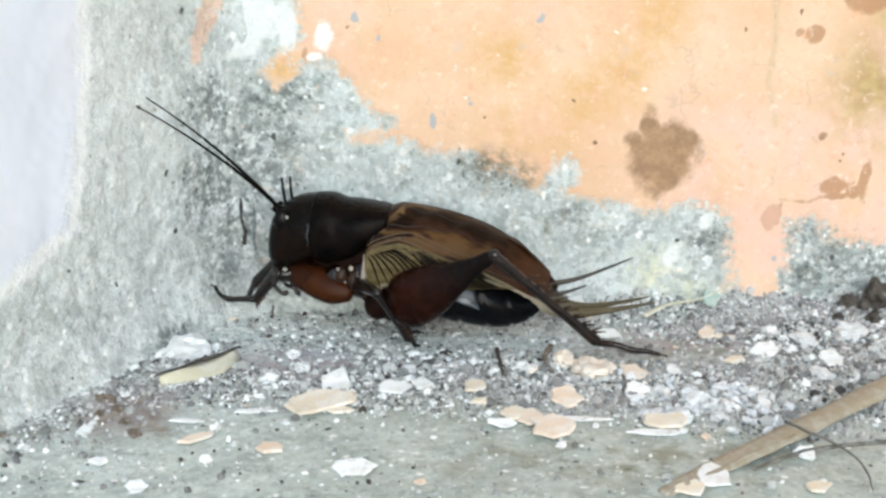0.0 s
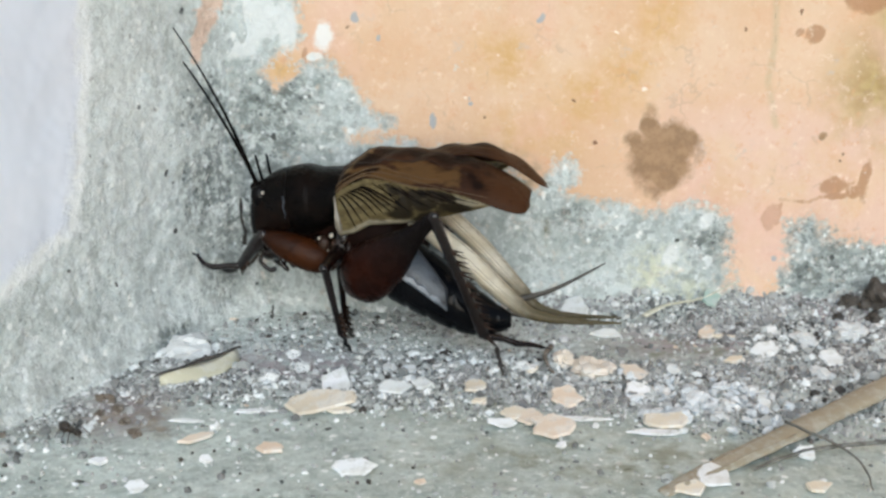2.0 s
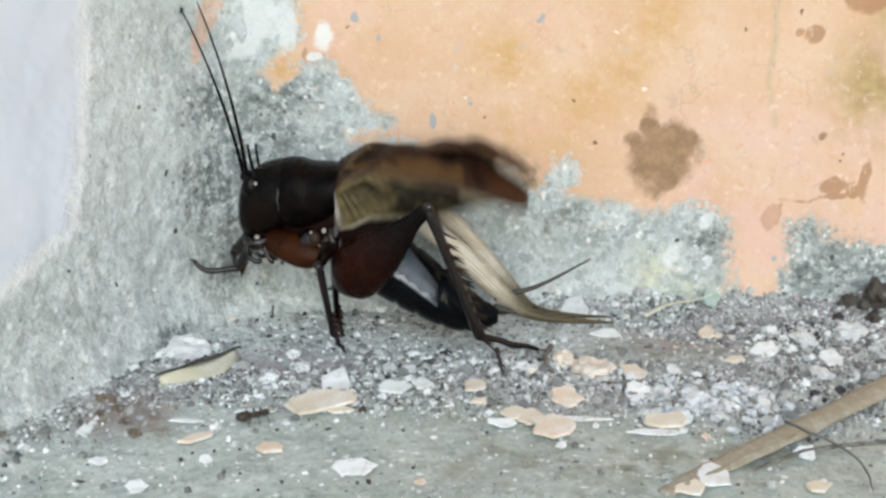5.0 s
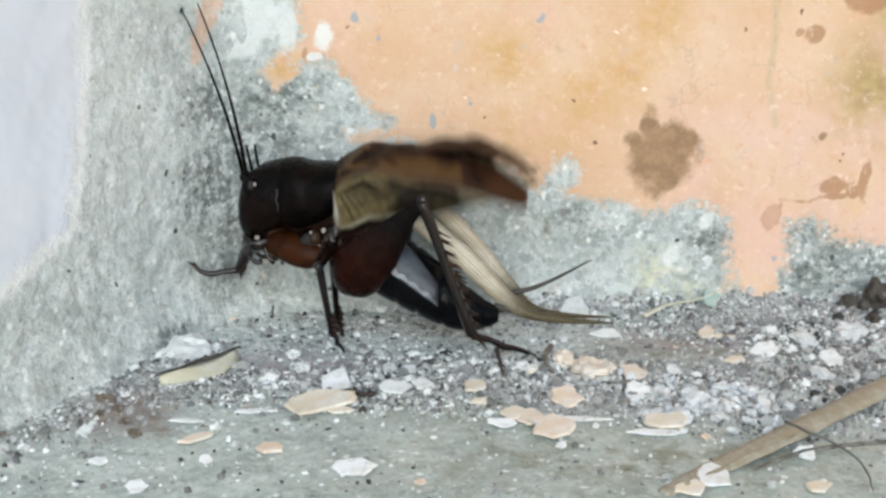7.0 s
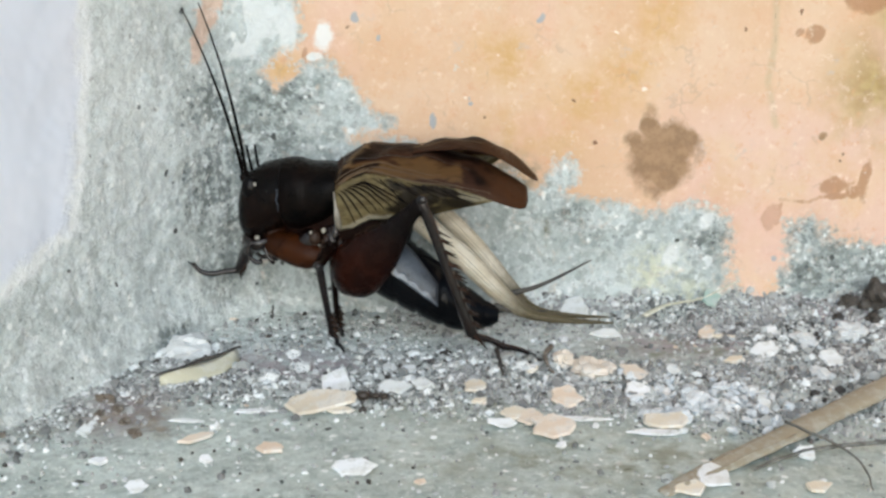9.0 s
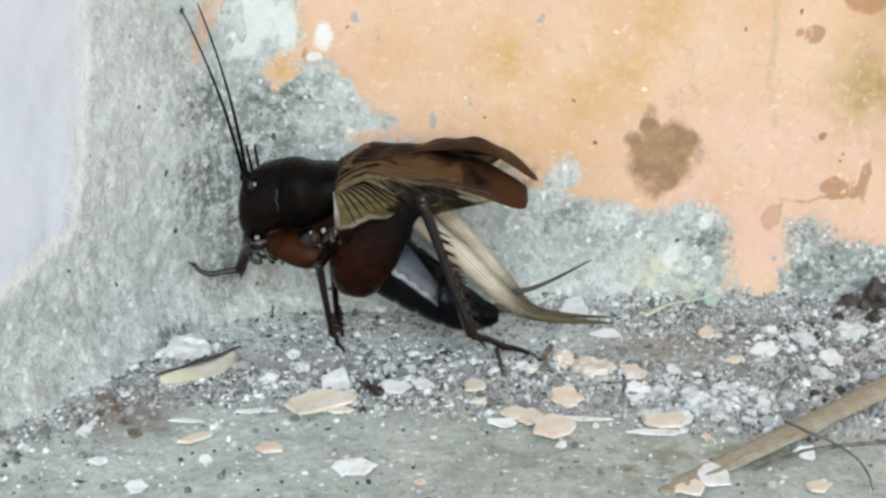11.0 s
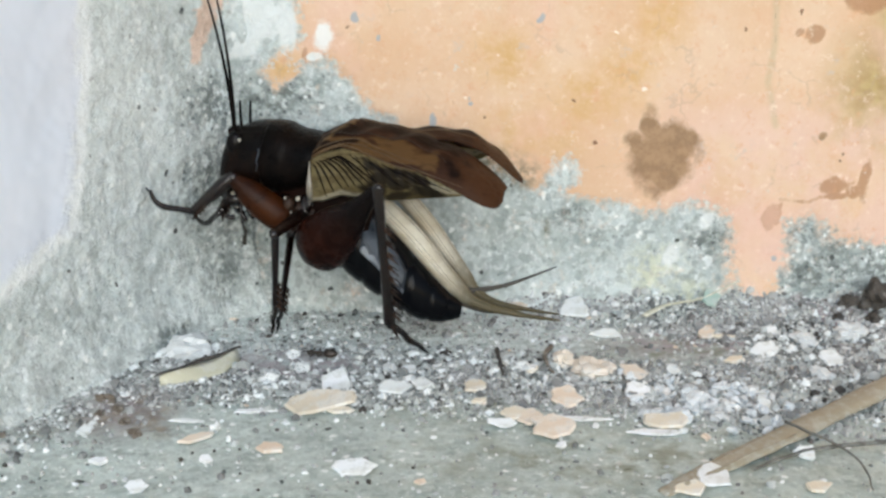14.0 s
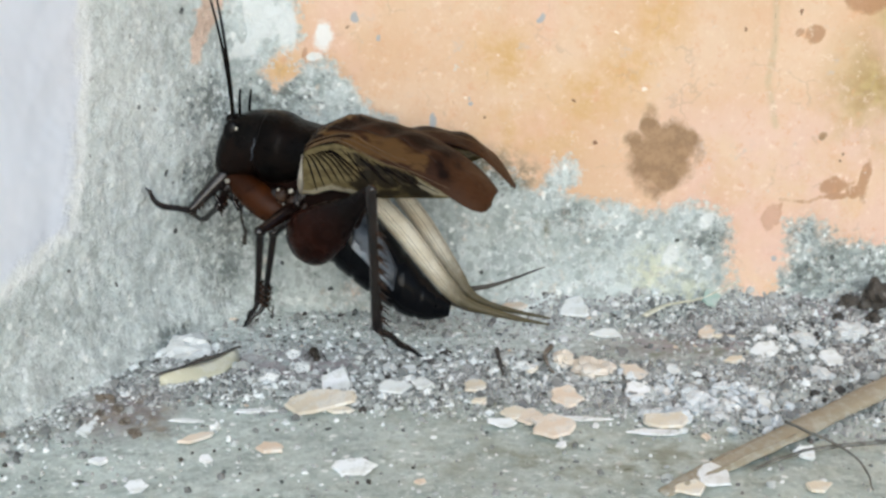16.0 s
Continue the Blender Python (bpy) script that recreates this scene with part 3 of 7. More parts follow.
def floor_masks(x, y):
    return {
        "dust": np.clip(blots(x, y, [(-13.5, -14.2, 6.5, 4.0), (-25, -24, 3.5, 4.0), (40, -4, 7.0, 8.0), (22, -9, 8.0, 3.0)]) * 0.9 + 0.35 * grit_band(x, y), 0, 1),
        "soil": blots(x, y, [(-24.8, -22.6, 1.8, 2.6), (-22.9, -25.2, 1.5, 2.4), (-26.6, -25.4, 1.6, 1.6), (-21.6, -27.6, 1.2, 1.0), (-30.4, -27.4, 1.2, 1.0)]) * 0.85,
        # lime flecks by the wall, strengthened to paint out shade under the cricket
        "lime": np.clip((y + 16) / 6, 0, 1) * np.clip((16 - x) / 6, 0, 1) * 0.95 * (y < 6),
        "moss": blots(x, y, [(20.5, -11.6, 8.0, 2.8), (2, -24, 9.0, 2.5), (12, -32, 16, 5.0), (40, -1, 4, 3)]) * 0.8,
    }


slab("wall_back", steps(-21.0, 45.0, 0.2, -24.0, 2500.0), steps(-2.0, 34.0, 0.2, -4.0, 2400.0),
     lambda x, z, h: (x, -h, z), wall_height, wall_masks, WALL, 100.0)
slab("wall_side", steps(-1.0, 40.0, 0.2, -2.0, 1500.0), steps(-2.0, 34.0, 0.2, -4.0, 2400.0),
     lambda a, z, h: (CORNER[0] + ALONG[0] * a + OUT[0] * h, CORNER[1] + ALONG[1] * a + OUT[1] * h, z), side_height, side_masks, SIDE, 100.0)
slab("floor", steps(-40.0, 46.0, 0.22, -30000.0, 30000.0), steps(-42.0, 2.0, 0.22, -30000.0, 30000.0),
     lambda x, y, h: (x, y, h), ground_height, floor_masks, FLOOR, 60.0)


def ground_at(x, y):
    return float(ground_height(np.array([x]), np.array([y]))[0])


# ---- litter on the floor ----
def flake_mesh(name, wide, deep, thick, rng, material, curl=0.0):
    """A broken flake: an angular outline, a slightly curled sheet with thickness and chipped edge."""
    corners = rng.randint(5, 8)
    bent = sorted(2 * math.pi * (k + rng.uniform(-0.3, 0.3)) / corners for k in range(corners))
    bulk = [(math.cos(a) * wide / 2 * rng.uniform(0.7, 1.15), math.sin(a) * deep / 2 * rng.uniform(0.7, 1.15)) for a in bent]
    rim = []
    for (ax, ay), (bx, by) in zip(bulk, bulk[1:] + bulk[:1]):
        for f in (0.0, 0.36, 0.7):
            chip = rng.uniform(-0.06, 0.06) * min(wide, deep)
            rim.append((ax + (bx - ax) * f + chip, ay + (by - ay) * f + rng.uniform(-1, 1) * abs(chip)))
    n = len(rim)
    verts, faces = [], []
    for level, (shrink, lift) in enumerate(((0.93, 0.0), (1.0, thick * 0.45), (0.9, thick))):
        for x, y in rim:
            verts.append((x * shrink, y * shrink, lift + curl * ((x / wide) ** 2 + (y / deep) ** 2)))
    for level in (0, 1):
        for k in range(n):
            a, b = level * n + k, level * n + (k + 1) % n
            faces.append((a, b, b + n, a + n))
    verts += [(0, 0, 0), (rng.uniform(-0.1, 0.1) * wide, rng.uniform(-0.1, 0.1) * deep, thick * 1.05)]
    for k in range(n):
        faces.append((k, 3 * n, (k + 1) % n))
        faces.append((2 * n + k, 2 * n + (k + 1) % n, 3 * n + 1))
    return mesh_from(name, verts, faces, material, smooth=False)


def crumb_mesh(name, wide, deep, high, rng, material):
    """An irregular crumb of mortar."""
    bm = bmesh.new()
    bmesh.ops.create_icosphere(bm, subdivisions=2 if wide <= 1.0 else 3, radius=0.5)
    push = Vector((rng.uniform(0, 50), rng.uniform(0, 50), 0))
    for v in bm.verts:
        v.co *= 0.78 + 0.5 * noise.noise(v.co * 2.3 + push) + 0.28 * noise.noise(v.co * 6 + push) + 0.14 * noise.noise(v.co * 14 + push)
        v.co = Vector((v.co.x * wide, v.co.y * deep, v.co.z * high)) * MM
    me = bpy.data.meshes.new(name)
    bm.to_mesh(me)
    bm.free()
    me.materials.append(material)
    return me


def lay(name, data, x, y, lift, tilt, yaw, label, category, group):
    ob = new(name, data)
    ob.matrix_basis = pose(x * MM, y * MM, (ground_at(x, y) + lift) * MM, tilt[0], tilt[1], yaw)
    return tagged(ob, label, category, group)


WHITE_FLAKES = [(-8.6, -19.3, 2.9, 4.0), (-1.8, -20.1, 1.8, 2.5), (-3.8, -20.5, 3.0, 2.6), (12.5, -2.9, 3.6, 4.6), (-6.5, -33.9, 3.5, 2.7), (-20.9, -36.8, 1.7, 1.7),
                (18.8, -35.4, 2.9, 4.1), (15.7, -21.3, 2.8, 3.9), (4.6, -26.7, 2.6, 1.9), (28.2, -12.4, 3.1, 2.7), (33.3, -14.1, 2.4, 3.3), (25.2, -23.4, 1.4, 1.9),
                (-26.8, -28.2, 1.3, 1.9), (-16.9, -32.4, 1.2, 1.2), (-24.4, -33.2, 1.4, 1.2), (-2.8, -16.4, 1.4, 1.6), (19.3, -16.4, 1.3, 1.8), (14.9, -8.0, 3.2, 1.5),
                (26.1, -31.7, 1.8, 1.8), (30.0, -7.4, 1.3, 1.8)]
CREAM_FLAKES = [(25.6, -36.9, 2.7, 1.8), (-10.0, -23.1, 6.6, 4.3), (5.7, -25.2, 2.5, 2.7), (17.0, -26.7, 4.1, 3.2), (2.6, -20.4, 2.2, 2.4), (2.9, -22.9, 1.4, 1.3), (16.9, -37.0, 2.5, 2.3),
                (25.2, -8.8, 2.7, 1.2), (-8.1, -24.3, 2.7, 1.5), (25.0, -14.5, 2.0, 1.7), (7.4, -16.5, 1.4, 2.0)]
PEACH_FLAKES = [(-12.5, -30.8, 2.4, 1.8), (9.7, -22.5, 2.9, 4.1), (8.3, -27.7, 3.5, 4.5), (6.8, -25.8, 2.2, 3.1), (-1.5, -35.9, 0.9, 0.8),
                (15.9, -16.9, 2.9, 3.9), (23.8, -8.3, 2.1, 2.7), (6.6, -2.2, 3.3, 2.9), (3.2, -22.8, 1.2, 1.1)]
CRUMBS = [(7.0, -16.2, 1.7, 2.0), (-22.4, -11.8, 5.3, 4.1), (20.1, -22.2, 2.0, 2.1), (22.4, -23.8, 1.9, 1.9), (18.2, -24.9, 1.5, 1.5), (24.9, -20.9, 1.5, 1.6), (21.1, -25.7, 1.7, 1.6),
          (17.6, -20.9, 1.7, 1.7), (-14.3, -17.9, 1.9, 1.9), (-11.9, -16.1, 1.7, 1.7), (-4.5, -15.9, 1.4, 1.4), (32.1, -9.9, 2.6, 2.7), (36.5, -8.5, 3.2, 3.2), (31.6, -17.4, 2.2, 2.1), (-12.9, -13.4, 1.5, 1.5)]
SLIVERS = [(-14.9, -24.4, 3.8, 0.8), (9.8, -25.9, 6.2, 0.9), (15.9, -28.1, 4.3, 1.1), (-19.6, -26.2, 2.7, 0.6), (-4.3, -20.3, 1.8, 0.7)]


def litter():
    rng = random.Random(11)
    for spots, name, material, label, group, tall in (
            (WHITE_FLAKES, "lime_flake", WHITE_CHIP, "white angular flake of lime on the gritty floor", "white flakes", 22),
            (CREAM_FLAKES, "cream_flake", CREAM_CHIP, "cream paint flake with a pale broken edge", "cream flakes", 10),
            (PEACH_FLAKES, "paint_flake", ORANGE_CHIP, "peach-orange flake of fallen wall paint", "peach paint flakes", 10)):
        for x, y, w, d in spots:
            me = flake_mesh(name, w, d * 0.85, rng.uniform(0.18, 0.3), rng, material, rng.uniform(0.0, 0.5))
            lay(name, me, x, y, 0.1 + 0.05 * d, (rng.uniform(4, tall), rng.uniform(-6, 6)), rng.uniform(-12, 12), label, "flake", group)
    for x, y, w, d in SLIVERS:
        lay("lime_sliver", flake_mesh("lime_sliver", w, d, 0.16, rng, WHITE_CHIP), x, y, 0.12, (6, 0), rng.uniform(-6, 4), "thin white splinter of lime lying on cement", "flake", "splinters")
    for x, y, w, d in CRUMBS:
        high = min(w, d) * 0.62
        lay("mortar_crumb", crumb_mesh("mortar_crumb", w, d, high, rng, STONE_CHIP), x, y, high * 0.25, (0, 0), rng.uniform(0, 360), "grey rough crumb of mortar on the floor", "crumb", "mortar crumbs")
    for x, y, w, d in ((12.6, -16.8, 4.6, 4.2), (10.3, -14.9, 2.4, 2.4)):
        lay("plaster_lump", crumb_mesh("plaster_lump", w, d, 1.7, rng, PEACH_STONE), x, y, 0.45, (0, 0), rng.uniform(0, 360), "pale peach lump of fallen plaster", "lump", "plaster lumps")
    # a heap of small bluish lime crumbs before the straw
    heap = [crumb_mesh("lime_crumb", 1.0, rng.uniform(0.7, 1.1), rng.uniform(0.5, 0.8), rng, BLUE_CRUMB) for _ in range(8)]
    for _ in range(95):
        x, y = rng.gauss(20.5, 3.0), rng.gauss(-22.6, 2.3)
        ob = lay("lime_crumb", rng.choice(heap), x, y, rng.uniform(0.1, 0.5), (rng.uniform(-30, 30), rng.uniform(-30, 30)), rng.uniform(0, 360), "small bluish-white lime crumb in a heap", "crumb", "lime crumbs in the heap")
        ob.scale = [rng.uniform(0.5, 1.35)] * 3
    # small loose chips, strewn through the grit
    small = [(name, material, label, [flake_mesh(name, 1.0, rng.uniform(0.6, 1.2), 0.22, rng, material) for _ in range(5)]) for name, material, label in (
        ("lime_chip", WHITE_CHIP, "small white chip of lime"), ("mortar_chip", STONE_CHIP, "small grey chip of mortar"), ("paint_chip", ORANGE_CHIP, "small peach chip of paint"))]
    left = 290
    while left:
        x, y = (rng.uniform(-32, 44), rng.uniform(-37, -1.5)) if left > 50 else (rng.gauss(21.5, 2.6), rng.gauss(-23.6, 1.8))
        if rng.random() > 0.12 + grit_band(np.array([x]), np.array([y]))[0] or (x + 19.4) * OUT[0] + y * OUT[1] < 1.0:
            continue
        name, material, label, meshes = small[rng.choices((0, 1, 2), (5, 6, 1.2) if left > 50 else (6, 4, 0))[0]]
        s = min(1.5, rng.lognormvariate(-0.85, 0.45))
        ob = lay(name, rng.choice(meshes), x, y, 0.06 * s, (rng.uniform(-20, 25), rng.uniform(-20, 20)), rng.uniform(0, 360), label, "chip", name.replace("_", " ") + "s in the grit")
        ob.scale = (s, s, s)
        left -= 1


litter()


def grit(count):
    """Sand and dust grains as one piece."""
    rs = np.random.RandomState(5)
    t = (1 + 5 ** 0.5) / 2
    ball = np.array([(-1, t, 0), (1, t, 0), (-1, -t, 0), (1, -t, 0), (0, -1, t), (0, 1, t), (0, -1, -t), (0, 1, -t), (t, 0, -1), (t, 0, 1), (-t, 0, -1), (-t, 0, 1)]) / 1.9
    tris = np.array([(0, 11, 5), (0, 5, 1), (0, 1, 7), (0, 7, 10), (0, 10, 11), (1, 5, 9), (5, 11, 4), (11, 10, 2), (10, 7, 6), (7, 1, 8),
                     (3, 9, 4), (3, 4, 2), (3, 2, 6), (3, 6, 8), (3, 8, 9), (4, 9, 5), (2, 4, 11), (6, 2, 10), (8, 6, 7), (9, 8, 1)])
    x, y = rs.uniform(-36, 46, count * 4), rs.uniform(-39, 0.5, count * 4)
    keep = (rs.rand(count * 4) < (0.03 + grit_band(x, y)) * (1 - np.clip(1.3 * blots(x, y, [(20.5, -11.6, 6.5, 2.4), (-12.8, -13.8, 5.6, 2.6)]), 0, 0.9))) & ((x + 19.4) * OUT[0] + y * OUT[1] > 0.3)
    x, y = x[keep][:count], y[keep][:count]
    size = np.clip(np.exp(rs.normal(-1.9, 0.5, len(x))), 0.06, 0.6)
    z = ground_height(x, y) + size * 0.15
    shape = ball[None] * rs.uniform(0.6, 1.25, (len(x), 12, 1)) * rs.uniform(0.6, 1.2, (len(x), 1, 3)) * size[:, None, None]
    pts = shape + np.stack([x, y, z], -1)[:, None]
    faces = (tris[None] + 12 * np.arange(len(x))[:, None, None]).reshape(-1, 3)
    tagged(new("grit", mesh_from("grit", pts.reshape(-1, 3), faces.tolist(), GRIT, smooth=False)), "loose grey sand and dust grains strewn on cement", "grit", kind="stuff")


grit(22000)


def strand(points, radii, sides=8, flat=1.0, ripple=0.0):
    """Vertices and faces of a tapering rod along points (millimetres)."""
    pts = [Vector(p) for p in points]
    verts, faces = [], []
    for i, p in enumerate(pts):
        way = (pts[min(i + 1, len(pts) - 1)] - pts[max(i - 1, 0)]).normalized()
        a = way.cross(Vector((0, 0, 1)) if abs(way.z) < 0.9 else Vector((0, 1, 0))).normalized()
        b = a.cross(way)
        for k in range(sides):
            w = 2 * math.pi * k / sides
            r = radii[i] * (1 + ripple * (k % 2))
            verts.append(p + a * (math.cos(w) * r) + b * (math.sin(w) * r * flat))
    n = len(pts)
    for i in range(n - 1):
        for k in range(sides):
            q, s = i * sides + k, i * sides + (k + 1) % sides
            faces.append((q, s, s + sides, q + sides))
    faces.append(tuple(range(sides))[::-1])
    faces.append(tuple(range((n - 1) * sides, n * sides)))
    return [tuple(v) for v in verts], faces


def curve_through(points, count):
    """Points along a smooth curve through the given ones."""
    pts = [Vector(p) for p in points]
    out = []
    for j in range(count):
        s = j / (count - 1) * (len(pts) - 1)
        i = min(int(s), len(pts) - 2)
        f = s - i
        p0, p1, p2, p3 = pts[max(i - 1, 0)], pts[i], pts[i + 1], pts[min(i + 2, len(pts) - 1)]
        out.append(0.5 * ((2 * p1) + (p2 - p0) * f + (2 * p0 - 5 * p1 + 4 * p2 - p3) * f * f + (3 * p1 - p0 - 3 * p2 + p3) * f ** 3))
    return out


def fibre(name, ground_points, lift, width, tip, material, label, category, flat=1.0, count=14, wobble=0.0, group=""):
    rng = random.Random(len(label))
    pts = [p + Vector((rng.uniform(-1, 1), rng.uniform(-1, 1), rng.uniform(-0.3, 0.3))) * wobble for p in curve_through([(x, y, ground_at(x, y) + h) for (x, y), h in zip(ground_points, lift)], count)]
    radii = [width / 2 + (tip - width) / 2 * i / (count - 1) for i in range(count)]
    return tagged(new(name, mesh_from(name, *strand(pts, radii, 8, flat, 0.06), material)), label, category, group)


def straw():
    """A flattened dry stalk with a peeling strip along it."""
    root = tagged(new("straw"), "flat dry tan grass stalk lying on the floor", "straw")
    line = curve_through([(x, y, ground_at(x, y) + h) for x, y, h in ((14.9, -37.2, 0.05), (17.6, -35.2, 0.15), (21.2, -32.6, 0.4), (26.7, -28.3, 0.6), (38.2, -19.0, 0.9))], 22)
    part("stalk", mesh_from("stalk", *strand(line, [0.5 + 0.22 * min(1.0, i / 5) + 0.42 * i / 21 + 0.06 * math.sin(i * 2.1) for i in range(22)], 12, 0.32, 0.05), STRAW), root)
    strip = [p + Vector((0.25, -0.55 + 0.1 * math.sin(i), 0.28)) for i, p in enumerate(line[3:16])]
    part("peeling_strip", mesh_from("peeling_strip", *strand(strip, [0.28 - 0.015 * i for i in range(13)], 6, 0.4), STRAW), root, "narrow peeling strip")


straw()
fibre("twig", [(21.8, -34.3), (24.9, -32.3), (28.1, -31.2), (35.6, -30.4)], [0.3, 0.4, 0.6, 0.8], 0.2, 0.36, GREY_TWIG, "thin grey dead twig on the floor", "twig", 1.0, 14, 0.06)
fibre("twig", [(25.6, -28.0), (28.2, -31.3), (29.5, -34.0), (29.0, -37.5)], [1.0, 0.9, 0.5, 0.4], 0.24, 0.10, GREY_TWIG, "thin grey side twig crossing a straw", "twig", 1.0, 12, 0.05)
fibre("plant_fibre", [(4.7, -12.5), (4.8, -15.0), (5.0, -17.7)], [0.5, 0.3, 0.2], 0.45, 0.2, DARK_TWIG, "short dark curled plant fibre", "fibre", 1.0, 10, 0.06, "plant fibres")
fibre("plant_fibre", [(9.5, -11.3), (8.7, -14.4), (9.2, -17.1)], [0.5, 0.4, 0.2], 0.5, 0.25, BROWN_HUSK, "short brown curled plant fibre", "fibre", 1.0, 10, 0.06, "plant fibres")
fibre("plant_fibre", [(-16.2, -2.0), (-16.15, -2.6), (-16.1, -3.4)], [1.0, 0.7, 0.2], 0.2, 0.14, DARK_TWIG, "short black bristle among grit", "fibre", 1.0, 8, 0.04, "plant fibres")
fibre("grass_blade", [(18.8, -4.6), (21.0, -3.0), (24.5, -2.2), (28.2, -1.0)], [0.4, 0.8, 1.0, 1.6], 0.75, 0.2, LEAF, "pale yellow dry grass blade by the wall", "grass", 0.3, 14)
for hx, hy, hw in ((-27.0, -21.8, 1.8), (-25.6, -23.6, 1.4), (-26.6, -24.6, 1.1), (-24.4, -26.0, 1.3), (-23.2, -28.0, 1.5), (-33.0, -28.6, 1.0)):
    lay("husk_crumb", crumb_mesh("husk_crumb", hw * 1.3, hw * 0.9, hw * 0.45, random.Random(int(hw * 90)), BROWN_HUSK), hx, hy, 0.05, (0, 0), hw * 77, "crumbling dark brown husk crumb by the wall", "husk", "husk crumbs")
lay("lime_bead", crumb_mesh("lime_bead", 1.05, 1.0, 1.0, random.Random(4), WHITE_CHIP), -17.1, -27.7, 0.45, (0, 0), 20, "small rounded white lime bead on cement", "bead", "")
lay("paint_sliver", flake_mesh("paint_sliver", 3.0, 1.1, 0.25, random.Random(8), ORANGE_CHIP, 0.2), -18.2, -29.1, 0.15, (8, 0), 38, "slim peach paint sliver beside a lime bead", "flake", "")


def leaf_fragment():
    """A folded scrap of dry leaf with a dark upper rim."""
    root = tagged(new("leaf_scrap"), "pale yellow folded leaf scrap with dark rim", "leaf")
    root.location = (-0.0199, -0.0176, 0.0)
    verts, faces = [], []
    for i in range(13):
        s = i / 12
        x, y = -3.3 + 5.4 * s, -1.7 + 6.0 * s
        wide = 2.1 * min(1.0, 0.05 + s * 1.5) * (1.0 - 0.85 * max(0.0, s - 0.6) / 0.4) + 0.10 * math.sin(9 * s)
        for j in range(5):
            q = j / 4
            verts.append((x + 0.8 * wide * q, y - 0.75 * wide * q, 1.0 - 0.7 * q + 0.15 * math.sin(7 * s + 3 * q)))
    for i in range(12):
        for j in range(4):
            a = i * 5 + j
            faces.append((a, a + 1, a + 6, a + 5))
    n = len(verts)
    verts += [(x, y, z - 0.15) for x, y, z in verts]
    faces += [tuple(reversed([k + n for k in f])) for f in faces]
    edge = [i * 5 for i in range(13)] + [60 + j for j in range(1, 5)] + [i * 5 + 4 for i in range(11, -1, -1)] + [3, 2, 1]
    faces += [(edge[k], edge[(k + 1) % len(edge)], edge[(k + 1) % len(edge)] + n, edge[k] + n) for k in range(len(edge))]
    part("blade", mesh_from("blade", verts, faces, LEAF), root)
    rim = [(-3.6 + 6.0 * i / 9, -2.0 + 6.6 * i / 9, 1.1 + 0.08 * math.sin(i * 1.7)) for i in range(10)]
    part("rim", mesh_from("rim", *strand(rim, [0.07 + 0.09 * math.sin(math.pi * i / 9) for i in range(10)], 6), DARK_TWIG), root, "dark brown rim")


leaf_fragment()
scatter = random.Random(23)
DIRT = chip_material("dark_dirt", (0.05, 0.045, 0.04), (0.07, 0.06, 0.05), (0.12, 0.11, 0.10), 0.9)
GREEN_CHIP = chip_material("green_flake", (0.33, 0.45, 0.41), (0.36, 0.48, 0.43), (0.50, 0.56, 0.52), 0.7)
for dx, dy, w, high in ((41.2, -2.4, 4.6, 3.4), (43.8, -3.6, 4.0, 2.8), (38.4, -2.2, 2.4, 1.6), (40.2, -4.6, 2.2, 1.3), (37.0, -4.2, 1.6, 0.9)):
    lay("dirt_clump", crumb_mesh("dirt_clump", w, w * 0.8, high, scatter, DIRT), dx, dy, high * 0.25, (0, 0), 40, "dark crumbly clump of dirt by the wall", "dirt", "dirt clumps")
lay("green_flake", flake_mesh("green_flake", 2.3, 2.2, 0.25, scatter, GREEN_CHIP, 0.3), 25.4, -1.9, 0.9, (38, 4), 8, "dull green paint flake leaning on grit", "flake", "")


# ---- the cricket ----
def spline(stations, count):
    """Smoothly interpolated rows of numbers."""
    s = np.array(stations, float)
    out = []
    for j in range(count):
        u = j / (count - 1) * (len(s) - 1)
        i = min(int(u), len(s) - 2)
        f = u - i
        p0, p1, p2, p3 = s[max(i - 1, 0)], s[i], s[i + 1], s[min(i + 2, len(s) - 1)]
        out.append(0.5 * (2 * p1 + (p2 - p0) * f + (2 * p0 - 5 * p1 + 4 * p2 - p3) * f * f + (3 * p1 - p0 - 3 * p2 + p3) * f ** 3))
    return out


def hull(stations, count=22, sides=28, power=2.3, rings=0, groove=0.0):
    """A body along x: stations of x, top, bottom, half width; rings: grooves across it."""
    verts, faces = [], []
    for i, (x, top, low, half) in enumerate(spline(stations, count)):
        mid, tall, half = (top + low) / 2, max((top - low) / 2, 0.02), max(half, 0.02)
        g = 1 - groove * max(0.0, math.cos(2 * math.pi * rings * i / (count - 1))) ** 6
        for k in range(sides):
            w = 2 * math.pi * k / sides
            c, s = math.cos(w), math.sin(w)
            verts.append((x, half * g * math.copysign(abs(c) ** (2 / power), c), mid + tall * g * math.copysign(abs(s) ** (2 / power), s)))
    for i in range(count - 1):
        for k in range(sides):
            a, b = i * sides + k, i * sides + (k + 1) % sides
            faces.append((a, b, b + sides, a + sides))
    faces.append(tuple(range(sides))[::-1])
    faces.append(tuple(range((count - 1) * sides, count * sides)))
    return verts, faces


def limb(rows, sides=12, count=14, wide=0.8):
    """A leg segment along x: rows of x, upper edge, lower edge; flattened across y."""
    return hull([(x, up, low, (up - low) / 2 * wide) for x, up, low in rows], count, sides, 2.0)


